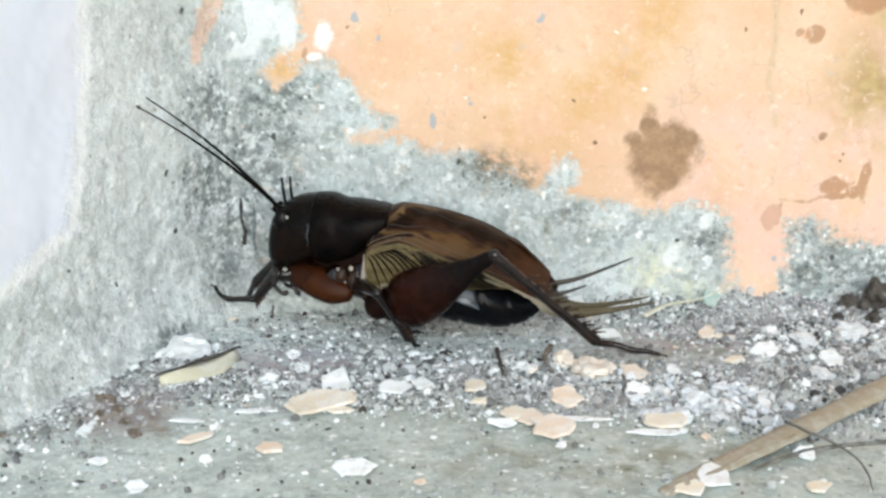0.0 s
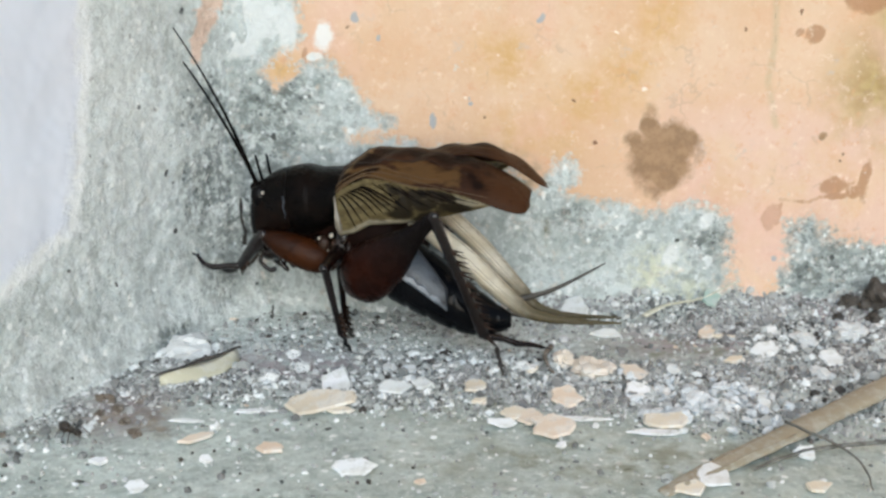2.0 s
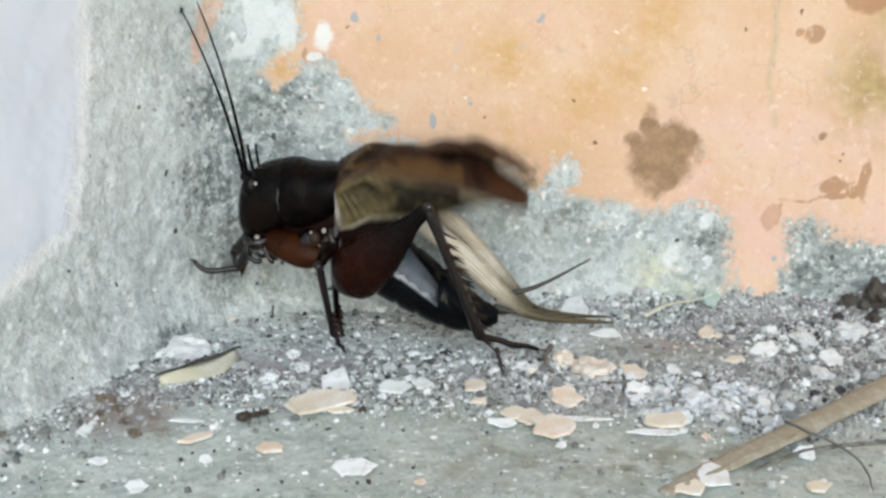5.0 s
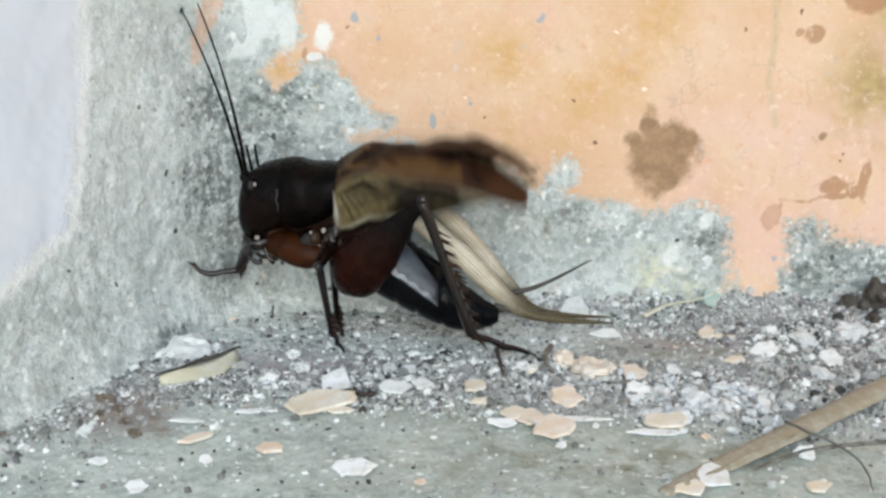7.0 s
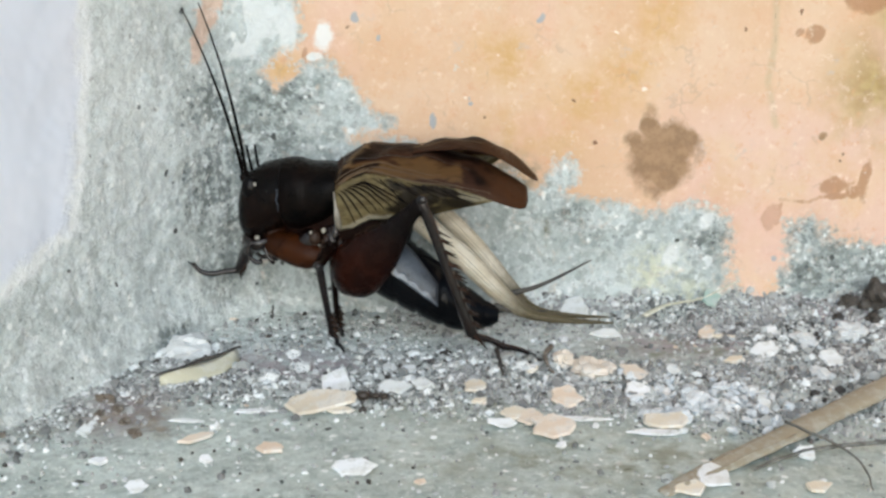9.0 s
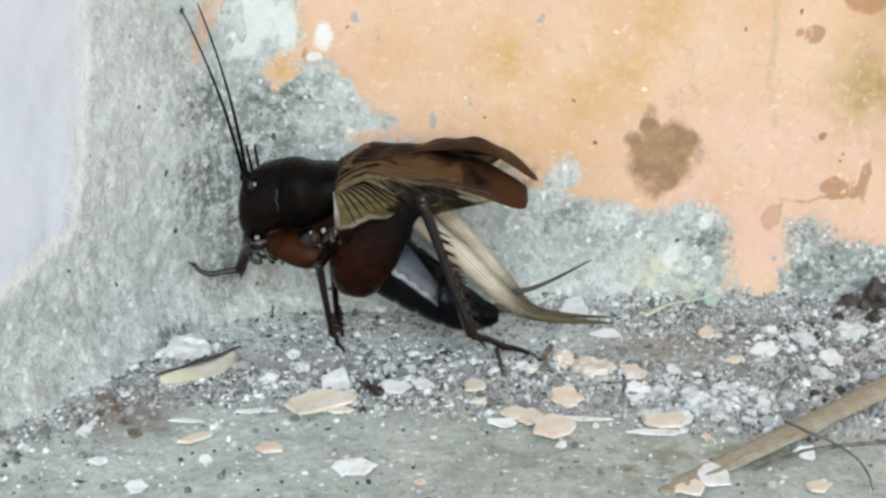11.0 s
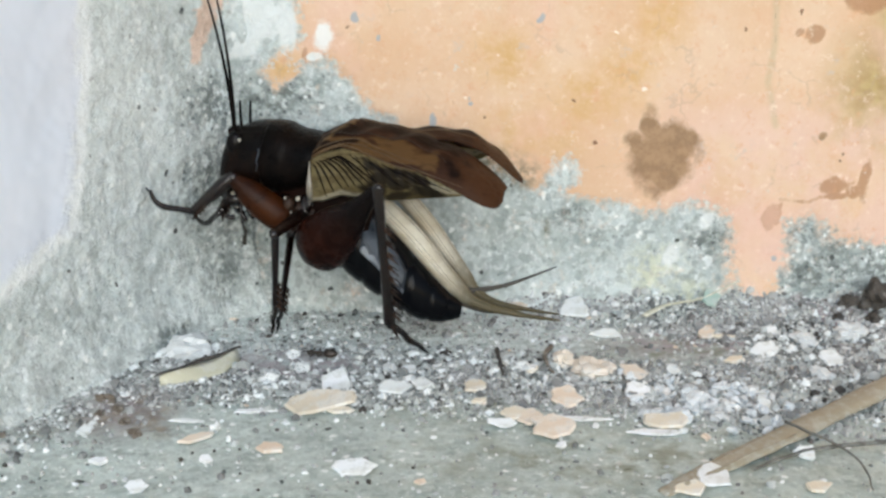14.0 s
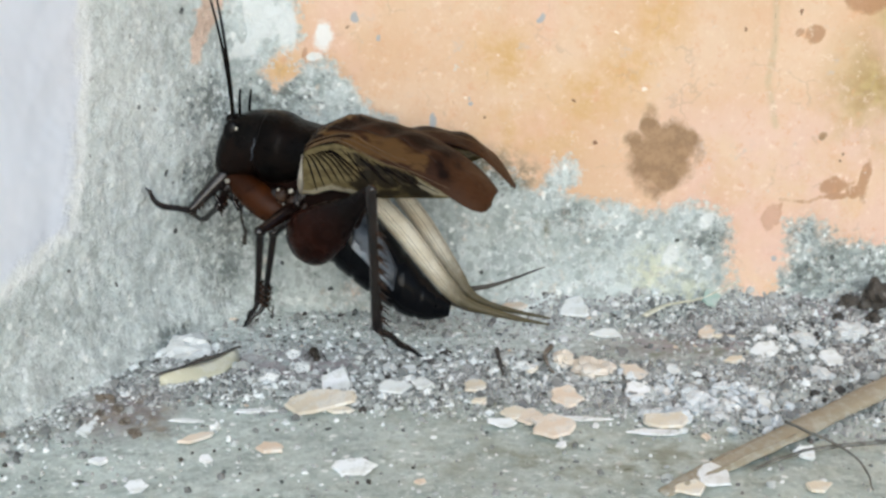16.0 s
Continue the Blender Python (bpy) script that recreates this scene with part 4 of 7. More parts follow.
def bead(x, y, z, rx, ry, rz, sides=16):
    rows = [(x - rx * math.cos(math.pi * i / 8), math.sin(math.pi * i / 8)) for i in range(9)]
    verts, faces = [], []
    for px, s in rows:
        for k in range(sides):
            w = 2 * math.pi * k / sides
            verts.append((px, y + ry * max(s, 0.02) * math.cos(w), z + rz * max(s, 0.02) * math.sin(w)))
    for i in range(8):
        for k in range(sides):
            a, b = i * sides + k, i * sides + (k + 1) % sides
            faces.append((a, b, b + sides, a + sides))
    faces += [tuple(range(sides))[::-1], tuple(range(8 * sides, 9 * sides))]
    return verts, faces


def mirrored(shape):
    verts, faces = shape
    return [(x, -y, z) for x, y, z in verts], [tuple(reversed(f)) for f in faces]


def sheet(rows, thick):
    """A thin skin with two faces and closed edges from a grid of points."""
    n, m = len(rows), len(rows[0])
    verts = [tuple(p) for row in rows for p in row]
    faces = [(i * m + j, i * m + j + 1, (i + 1) * m + j + 1, (i + 1) * m + j) for i in range(n - 1) for j in range(m - 1)]
    k = len(verts)
    verts += [(x, y, z - thick) for x, y, z in verts]
    faces += [tuple(reversed([q + k for q in f])) for f in faces]
    edge = [j for j in range(m)] + [i * m + m - 1 for i in range(1, n)] + [(n - 1) * m + j for j in range(m - 2, -1, -1)] + [i * m for i in range(n - 2, 0, -1)]
    faces += [(edge[(q + 1) % len(edge)], edge[q], edge[q] + k, edge[(q + 1) % len(edge)] + k) for q in range(len(edge))]
    return verts, faces


WING = 17.3


def wing_point(x, v):
    """A point of the near forewing, closed over the back. v: 0 inner edge, 1 lower edge of the brown roof, 2 lower edge of the side field."""
    s = x / WING
    end = max(0.0, 1 - max(0.0, (s - 0.45) / 0.55) ** 4.6) ** 0.5
    top = 0.9 + 1.95 * min(1.0, x / 3.0) ** 0.6 - 0.03 * x - 0.00050 * x ** 3.2
    fall = (2.45 + 1.1 * min(1.0, s * 2.2)) * (0.35 + 0.65 * end)
    w = min(v, 1.0) * math.pi / 2
    y = 1.2 * end - (1.6 + 3.5 * end) * math.sin(w) ** 0.9
    z = top - fall * (1 - math.cos(w)) + 0.10 * math.sin(9 * s + 5 * v) * math.sin(2 * w)
    z += 0.16 * math.sin(2 * w) * math.sin(1.9 * x + 7 * v) * end
    if v > 1:
        drop = 4.1 * min(1.0, 0.85 + s * 2) * max(0.0, 1 - (s / 0.82) ** 2.0)
        z -= drop * (v - 1)
        y -= 0.35 * math.sin(math.pi * (v - 1) * 0.8) * min(1, drop)
        y += (0.05 * math.sin(6.0 * x - 5.0 * v) + 1.0 * (v - 1)) * min(1, drop)
    return x, y, z


def wing_marks(me, x, v):
    """Wing colours: dark patches, partly shade put into the colour, golden bands, pale streaks."""
    u, w = x + 1.3 * (cloud(x, v * 6, 2.2, 3, 0.6, 3.0) - 0.5), v * 6 + 1.3 * (cloud(x, v * 6, 2.2, 3, 0.6, 7.0) - 0.5)
    marks = {
        # first set: dark streak plus painted shade where the roof faces up
        "dark": np.maximum(blots(u, w, [(5.0, 2.0, 2.2, 1.1), (8.4, 2.0, 2.6, 0.9), (11.6, 2.3, 2.2, 0.8), (13.2, 4.2, 1.0, 0.7), (3.2, 3.4, 1.4, 0.7)]) * 0.88,
                           blots(u, w, [(1.2, 5.4, 2.1, 0.8), (2.6, 5.0, 1.4, 0.4), (6.4, 7.4, 1.5, 1.0), (8.2, 7.3, 1.7, 1.2), (9.9, 7.6, 1.4, 1.2), (6.6, 9.0, 1.3, 1.2), (8.6, 9.2, 1.5, 1.2), (6.2, 10.4, 1.2, 0.7), (8.6, 11.2, 1.8, 0.9), (10.8, 10.6, 1.6, 1.3)])),
        "gold": np.maximum(line_mark(u, w, [(1.8, 4.9), (5.5, 5.4), (8.0, 5.0), (11.0, 4.6)], 0.75), blots(u, w, [(9.4, 4.4, 2.0, 0.8), (7.2, 4.3, 1.6, 0.4)])),
        "pale": np.maximum(line_mark(u, w, [(1.0, 4.7), (2.0, 3.5), (2.7, 1.8), (3.8, 0.8), (6.0, 0.5)], 0.55),
                           np.maximum(line_mark(u, w, [(0.4, 11.9), (3.5, 11.8), (6.5, 11.8)], 0.7), blots(u, w, [(12.4, 8.4, 1.2, 1.6), (13.2, 7.6, 1.0, 1.3)]))),
    }
    for key, values in marks.items():
        a = me.attributes.new(key, "FLOAT", "POINT")
        a.data.foreach_set("value", np.concatenate([values, values]).astype(np.float32))
    return me


def forewing(cricket, side):
    def turn(shape):
        if side < 0:
            return [(x * 0.94, y, z) for x, y, z in shape[0]], shape[1]
        verts = []
        for x, y, z in shape[0]:
            # the far wing lies under the near one at the base and flatter at the tip
            q = min(1.3, max(0.0, (1.2 - y) / 5))
            verts.append((x * 0.99, y, z - 0.8 * min(1.0, max(0.0, (14.0 - x) / 4.0)) * min(1.0, x / 3) + 0.9 * q * q * min(1.0, max(0.0, (x - 9.5) / 6)) + 1.3 * math.sin(math.pi * min(1.0, max(0.0, (x - 5.5) / 11.8)))))
        return mirrored((verts, shape[1]))

    def skin(name, first, last, rows_along, low, high, rows_across, thick, material):
        along = [first + (last - first) * i / rows_along for i in range(rows_along + 1)]
        across = [low + (high - low) * j / rows_across for j in range(rows_across + 1)]
        me = mesh_from(name, *turn(sheet([[wing_point(x, v) for v in across] for x in along], thick)), material)
        x, v = np.meshgrid(along, across, indexing="ij")
        return wing_marks(me, x.ravel(), v.ravel())

    wing = part("forewing", skin("forewing", 0.15, WING, 70, 0.0, 1.0, 26, 0.07, BROWN_WING), cricket, "mottled brown leathery singing wing")
    part("side_field", skin("side_field", 0.15, WING * 0.82, 60, 1.0, 2.0, 20, 0.05, SIDE_WING), wing, "straw-coloured ribbed side field")
    fold = [wing_point(0.12, 1.05 + 0.92 * i / 9) for i in range(10)]
    fold = [(x - 0.1 + 0.12 * i / 9, y - 0.05, z) for i, (x, y, z) in enumerate(fold)]
    part("wing_hinge", mesh_from("wing_hinge", *turn(strand(fold, [0.07, 0.07, 0.09, 0.12, 0.18, 0.24, 0.28, 0.30, 0.26, 0.14], 8, 0.6)), PALE), wing, "pale wing hinge membrane")
    for k in range(19):
        # slanting dark veins run back and down over the side field
        line, start = [], 0.35 + 0.30 * k if k < 8 else 2.6 + 0.62 * (k - 8) + 1.0
        for i in range(10):
            f = i / 9
            x = start + (1.3 + 0.38 * k) * f if k < 8 else start + (1.9 + 0.08 * k) * f
            p = wing_point(min(x, WING * 0.8), 1.16 + (0.78 - 0.045 * k) * f ** 1.3 if k < 8 else 1.10 + (0.42 + 0.22 * math.sin(k * 2.3)) * f)
            line.append((p[0], p[1] - 0.05, p[2]))
        thick = 0.095 if k < 8 else 0.06 + 0.02 * math.sin(k * 3.1)
        part("vein", mesh_from("vein", *turn(strand(line, [thick * (0.35 + 0.65 * math.sin(math.pi * (0.12 + 0.85 * i / 9))) for i in range(10)], 5)), BLACK), wing)
    for v, r, reach, material in ((1.0, 0.10, 0.66, GOLD_VEIN), (0.93, 0.05, 0.8, GOLD_VEIN), (0.84, 0.06, 0.55, GOLD_VEIN), (0.62, 0.05, 0.7, VEIN), (0.3, 0.05, 0.8, VEIN), (0.16, 0.06, 0.75, GOLD_VEIN)):
        line = [wing_point(0.2 + (WING * reach) * i / 16, v + 0.04 * math.sin(i * 0.5 + 9 * v)) for i in range(17)]
        line = [(x, y - 0.04, z + 0.05) for x, y, z in line]
        part("vein", mesh_from("vein", *turn(strand(line, [r * (1 - 0.6 * i / 16) for i in range(17)], 6)), material), wing)
    cross = [wing_point(0.2 + 0.8 * math.sin(math.pi * i / 8), i / 8) for i in range(9)]
    part("vein", mesh_from("vein", *turn(strand([(x, y, z + 0.06) for x, y, z in cross], [0.06] * 9, 6)), VEIN), wing)
    return wing


def leg(cricket, kind, side):
    """Femur, shin and foot, each along its own x axis."""
    if kind == "hind":
        femur = limb([(-1.6, 0.7, -0.9), (-0.5, 1.9, -2.1), (1.0, 2.5, -2.5), (3.6, 2.1, -2.25), (6.2, 1.2, -1.45), (8.2, 0.70, -0.82), (9.5, 0.60, -0.66), (10.2, 0.38, -0.42)], 20, 26, 0.62)
        shin = [(0, 0.38, -0.38), (0.6, 0.48, -0.48), (3, 0.42, -0.42), (8, 0.42, -0.42), (11.9, 0.52, -0.52), (12.5, 0.42, -0.42)]
        foot, material, label = 5.9, RED_BROWN, "swollen red-brown hind femur"
    elif kind == "mid":
        femur = limb([(-0.3, 0.4, -0.4), (0.8, 0.62, -0.62), (3.0, 0.52, -0.52), (4.6, 0.40, -0.40)])
        shin = [(0, 0.32, -0.32), (1.0, 0.36, -0.34), (5.5, 0.28, -0.28), (7.4, 0.34, -0.34)]
        foot, material, label = 2.5, DARK_LEG, "dark brown middle femur"
    else:
        femur = limb([(-0.5, 0.6, -0.7), (0.9, 1.45, -1.1), (2.6, 1.6, -1.2), (4.6, 1.3, -1.0), (5.9, 0.75, -0.6), (6.45, 0.4, -0.4)], 18, 20)
        shin = [(0, 0.5, -0.5), (1.2, 0.66, -0.62), (3.2, 0.50, -0.50), (4.7, 0.38, -0.38)]
        foot, material, label = 4.2, AMBER, "broad amber front femur"
    upper = part("femur", mesh_from("femur", *femur, material), cricket, label)
    part("knee", mesh_from("knee", *bead(10.1 if kind == "hind" else 4.6 if kind == "mid" else 6.4, 0, 0, 0.55, 0.42, 0.5), DARK_LEG), upper)
    lower = part("tibia", mesh_from("tibia", *limb(shin, 12, 16, 0.9), DARK_LEG), cricket)
    reach = shin[-1][0]
    spines = 8 if kind == "hind" else 4
    for k in range(spines):
        x = reach * ((0.28 + 0.62 * k / 7) if kind == "hind" else 0.72 + 0.26 * k / 3)
        for sign in (-1, 1):
            tip = (x + (0.95 if kind == "hind" else 0.45), 0.55 * sign, (1.15 if kind == "hind" else 0.65))
            part("spine", mesh_from("spine", *strand([(x, 0.15 * sign, 0.2), tip], [0.17, 0.03], 5), BROWN_JOINT), lower)
    if kind == "hind":
        for sign in (-1, 1):
            part("spur", mesh_from("spur", *strand([(reach - 0.1, 0.25 * sign, 0.1), (reach + 1.3, 0.7 * sign, 0.75)], [0.22, 0.04], 6), BROWN_JOINT), lower)
    line = [(0, 0, 0), (foot * 0.3, 0, 0.10), (foot * 0.52, 0, -0.08), (foot * 0.75, 0, 0.06), (foot * 0.95, 0, 0.0)]
    if kind == "fore":
        line = [(0, 0, 0), (foot * 0.3, 0, 0.35), (foot * 0.55, 0, 0.7), (foot * 0.78, 0, 0.6), (foot * 0.97, 0, 0.0)]
    wide = [0.36, 0.28, 0.32, 0.24, 0.17] if kind == "hind" else ([0.34, 0.26, 0.28, 0.22, 0.17] if kind == "fore" else [0.27, 0.2, 0.23, 0.18, 0.14])
    smooth_line = curve_through(line, 13)
    sole = part("tarsus", mesh_from("tarsus", *strand(smooth_line, [np.interp(i, [0, 3, 6, 9, 12], wide) for i in range(13)], 8), DARK_LEG), cricket)
    for sign in (-1, 1):
        claw = [(foot * 0.93, 0, 0), (foot * 1.03, 0.22 * sign, 0.05), (foot * 1.07, 0.3 * sign, -0.12)]
        part("claw", mesh_from("claw", *strand(claw, [0.09, 0.07, 0.02], 5), DARK_LEG), sole)
    return upper, lower, sole


beasts = {}


ABDOMEN = [(-1.0, 1.6, -3.2, 2.4), (0.6, 1.6, -4.3, 2.9), (3.0, 0.75, -5.6, 3.1), (5.4, -0.6, -6.8, 2.9), (8.4, -3.0, -8.0, 2.4), (10.9, -5.0, -8.1, 1.5), (12.6, -6.1, -7.4, 0.6)]


def build_cricket():
    cricket = tagged(new("cricket"), "large dark brown cricket singing with raised wings", "cricket")
    beasts["cricket"] = cricket
    head = part("head", mesh_from("head", *hull([(-8.75, -0.7, -2.4, 0.7), (-8.45, 0.7, -3.3, 1.9), (-7.8, 1.75, -3.8, 2.6), (-6.8, 2.5, -3.75, 3.0), (-5.9, 2.88, -3.4, 3.22), (-5.2, 3.02, -3.1, 3.32), (-4.6, 3.0, -2.8, 3.34), (-4.0, 2.5, -2.3, 2.9)], 34, 36), BLACK), cricket, "glossy black rounded head")
    for side in (-1, 1):
        part("eye", mesh_from("eye", *bead(-7.4, 2.45 * side, 0.7, 0.72, 0.45, 1.0), EYE_SHELL), head)
        part("ocellus", mesh_from("ocellus", *bead(-6.95, 2.74 * side, 1.0, 0.15, 0.1, 0.17, 10), BONE), head, "pale cream spot beside the eye")
        # pale beads stand in for small glints on the shell
        for x, z in ((-7.5, 0.75), (-5.9, 0.45)):
            part("head_dot", mesh_from("head_dot", *bead(x, 2.98 * side if x > -6 else 2.55 * side, z, 0.1, 0.2, 0.1, 8), BONE), head, "tiny pale dot painted as a glint on the head")
        part("jaw_joint", mesh_from("jaw_joint", *bead(-6.9, 2.2 * side, -3.65, 0.22, 0.15, 0.2, 10), BONE), head, "pale jaw joint")
        part("antenna_socket", mesh_from("antenna_socket", *bead(-8.1, 1.0 * side, 1.45, 0.42, 0.4, 0.45), BLACK), head)
        palp = curve_through([(-7.4, 1.5 * side, -3.9), (-7.9, 1.7 * side, -5.0), (-7.1, 1.7 * side, -5.9), (-6.6, 1.6 * side, -5.7)], 10)
        part("palp", mesh_from("palp", *strand(palp, [0.2, 0.2, 0.19, 0.2, 0.2, 0.19, 0.2, 0.23, 0.26, 0.16], 8), DARK_LEG), head)
        palp = curve_through([(-6.6, 1.0 * side, -4.0), (-6.3, 1.1 * side, -5.2), (-5.6, 1.1 * side, -6.1)], 8)
        part("palp", mesh_from("palp", *strand(palp, [0.2, 0.2, 0.18, 0.2, 0.2, 0.22, 0.25, 0.14], 8), DARK_LEG), head)
        stub = [(-7.25 + 0.16 * side, 0.9 * side, 2.0), (-7.5 + 0.18 * side, 0.95 * side, 3.2), (-7.65 + 0.20 * side, 1.0 * side, 4.2)]
        part("short_feeler", mesh_from("short_feeler", *strand(stub, [0.15, 0.13, 0.10], 7), DULL_BLACK), head)
    part("mouthpart", mesh_from("mouthpart", *hull([(-8.3, -3.2, -4.6, 0.9), (-7.6, -3.4, -5.2, 1.5), (-6.7, -3.5, -5.1, 1.6), (-5.9, -3.4, -4.5, 1.2)], 10, 16), DARK_LEG), head)
    part("pronotum", mesh_from("pronotum", *hull([(-4.92, 2.6, -1.8, 2.9), (-4.85, 3.02, -2.4, 3.38), (-4.5, 3.14, -2.85, 3.58), (-3.9, 3.20, -3.05, 3.7), (-3.2, 3.18, -3.1, 3.78), (-2.7, 3.02, -3.0, 3.72), (-2.0, 2.86, -2.8, 3.8), (-0.8, 2.84, -2.3, 3.9), (0.5, 2.72, -1.3, 3.75), (1.2, 2.62, -0.5, 3.6), (1.75, 2.5, 0.2, 3.4), (1.85, 2.2, 0.6, 3.0)], 48, 44, 2.4), DULL_BLACK), cricket, "velvety black shield over the thorax")
    part("thorax", mesh_from("thorax", *hull([(-4.7, -1.2, -3.4, 1.2), (-2.8, -0.8, -4.6, 1.7), (0, 1.9, -6.2, 2.8), (1.5, 1.8, -6.7, 3.0), (3.0, 0.9, -7.0, 3.0), (4.4, 0.1, -7.2, 2.8), (5.2, -1.0, -7.0, 2.3)], 18, 24), THORAX), cricket, "dark red-brown underside of the thorax")
    for side in (-1, 1):
        for x, z, r in ((-2.2, -3.1, 0.13), (-1.1, -2.95, 0.2), (-1.5, -4.2, 0.09)):
            part("hip_spot", mesh_from("hip_spot", *bead(x, 2.95 * side, z, r, 0.2, r * 1.15, 10), BONE), cricket, "small pale leg joint")
        for x, z, rx, rz, skin in ((-1.9, -3.6, 0.55, 0.7, BROWN_JOINT), (-0.9, -4.1, 0.45, 0.9, BROWN_JOINT), (-0.1, -3.2, 0.5, 1.0, DARK_LEG), (0.3, -4.6, 0.4, 1.2, BROWN_JOINT)):
            part("side_plate", mesh_from("side_plate", *bead(x, 2.6 * side, z, rx, 0.5, rz, 14), skin), cricket, "mottled brown side plate")
        # bluish strand stands in for the glint along the neck membrane
        fold = [(-5.05, 3.40 * side, 0.7), (-4.95, 3.42 * side, 0.2), (-5.06, 3.42 * side, -0.3), (-4.9, 3.40 * side, -0.8), (-4.98, 3.3 * side, -1.3)]
        part("neck_fold", mesh_from("neck_fold", *strand(curve_through(fold, 17), [0.02 + 0.075 * abs(math.sin(i * 1.1)) * (1 - i / 18) for i in range(17)], 6), FLANK), cricket, "bluish strand painted as the glint on the neck membrane")
        part("coxa", mesh_from("coxa", *bead(-2.3, 1.7 * side, -4.0, 1.2, 0.9, 1.2), DARK_LEG), cricket)
        part("coxa", mesh_from("coxa", *bead(-0.4, 2.2 * side, -3.9, 0.8, 0.8, 1.7), DARK_LEG), cricket)
        part("coxa", mesh_from("coxa", *bead(1.5, 2.5 * side, -6.0, 1.3, 1.1, 1.35), THORAX), cricket)

    abdomen = part("abdomen", mesh_from("abdomen", *hull(ABDOMEN, 65, 28, 2.1, 8, 0.07), BELLY), cricket, "glossy blue-black ringed abdomen")
    beasts["abdomen"] = abdomen
    for side in (-1, 1):
        # soft fold between back and belly plates; painted pale glint below, toothed by rings
        rows, rim = [], []
        for j, (x, top, low, half) in enumerate(spline(ABDOMEN, 65)[18:52]):
            f = (x - 3.0) / 4.4
            if not 0 <= f <= 1:
                continue

            def skin(w, lift):
                c, s = math.cos(w), math.sin(w)
                return x, side * lift * half * c ** (2 / 2.1), (top + low) / 2 + lift * (top - low) / 2 * math.copysign(abs(s) ** (2 / 2.1), s)

            start = 4 - 14 * f
            rows.append([skin(math.radians(start + 80 * (1 - 0.55 * f) * k / 5), 1.015) for k in range(6)])
            tooth = 0.45 + 0.55 * abs(math.sin(j * 0.78))
            rim.append([skin(math.radians(start - 3 + (15 - 5 * f) * tooth * k / 3), 1.035) for k in range(4)])
        for name, grid, material, word in (("flank_fold", rows, FLANK, "dark bluish-grey side membrane"), ("flank_rim", rim, GLINT, "pale blue strip painted as the glint on the side membrane")):
            shape = sheet(grid, 0.05)
            part(name, mesh_from(name, *(shape if side < 0 else (shape[0], [tuple(reversed(f)) for f in shape[1]])), material), abdomen, word)
    for word, root, ends in (("near", (12.2, 0.1, -6.0), [(0, 0, 0), (2.3, 0.3, -0.5), (4.8, 0.5, -0.4)]), ("far", (12.2, 0.5, -5.2), [(0, 0, 0), (3.8, 1.1, 0.9), (8.4, 2.3, 3.2)])):
        line = curve_through(ends, 16)
        feeler = part("cercus", mesh_from("cercus", *strand(line, [0.34 - 0.019 * i for i in range(16)], 7, 1.0, 0.15), CERCUS), abdomen, "thin tapering tail feeler", root)
        beasts[word + " cercus"] = feeler
    for side in (-1, 1):
        # folded hind wing: a pleated strap that narrows into a long tail
        axis = spline([(2.2, -0.6), (4.3, -1.3), (8.1, -4.4), (12.1, -8.3), (14.3, -9.8), (17.8, -10.4), (21.7, -10.6)], 40)
        wide = np.interp(range(40), [0, 7, 14, 21, 27, 33, 39], [0.5, 1.15, 1.25, 0.95, 0.56, 0.32, 0.06])
        shift = (2.0, 1.3) if side > 0 else (0.0, 0.0)
        rows = []
        for i, ((x, z), w) in enumerate(zip(axis, wide * (0.66 if side > 0 else 0.78))):
            ahead, behind = axis[min(i + 1, 39)], axis[max(i - 1, 0)]
            dx, dz = ahead[0] - behind[0], ahead[1] - behind[1]
            long = math.hypot(dx, dz)
            fade = max(0.0, 1 - i / 30)
            rows.append([])
            for k in range(25):
                q = 1 - k / 12
                pleat = 0.11 * min(1.0, w) * abs((k % 4) - 2) / 2
                rows[-1].append((x + shift[0] * fade + dz / long * -w * q, -0.9 + 0.9 * q * q * w - pleat + (2.6 if side > 0 else 0.0), z + shift[1] * fade + dx / long * w * q))
        verts, faces = sheet(rows, 0.05)
        tail = part("hind_wing", mesh_from("hind_wing", verts, faces, TAIL_WING), cricket, "beige pleated hind wing")
        beasts["hind_wing " + ("near" if side < 0 else "far")] = tail
        for k in (2, 10, 14, 22):
            line = [(p[0], p[1] - 0.03, p[2]) for p in (row[k] for row in rows[3:34])]
            part("pleat", mesh_from("pleat", *strand(line, [0.028 - 0.0006 * i for i in range(len(line))], 5), PALE_VEIN), tail)
    for side, word in ((-1, "near"), (1, "far")):
        beasts[word + " forewing"] = forewing(cricket, side)
        for kind in ("fore", "mid", "hind"):
            for name, ob in zip(("femur", "tibia", "tarsus"), leg(cricket, kind, side)):
                beasts["%s %s %s" % (word, kind, name)] = ob
        count = 40
        line = [(15.2 * i / (count - 1), 0, -1.9 * (i / (count - 1)) * (1 - i / (count - 1))) for i in range(count)]
        feeler = part("antenna", mesh_from("antenna", *strand(line, [(0.19 - 0.135 * (i / (count - 1)) ** 0.8) * (1 + 0.12 * (i % 2)) for i in range(count)], 7), DULL_BLACK), cricket, "long black thread-like feeler")
        beasts[word + " antenna"] = feeler


build_cricket()


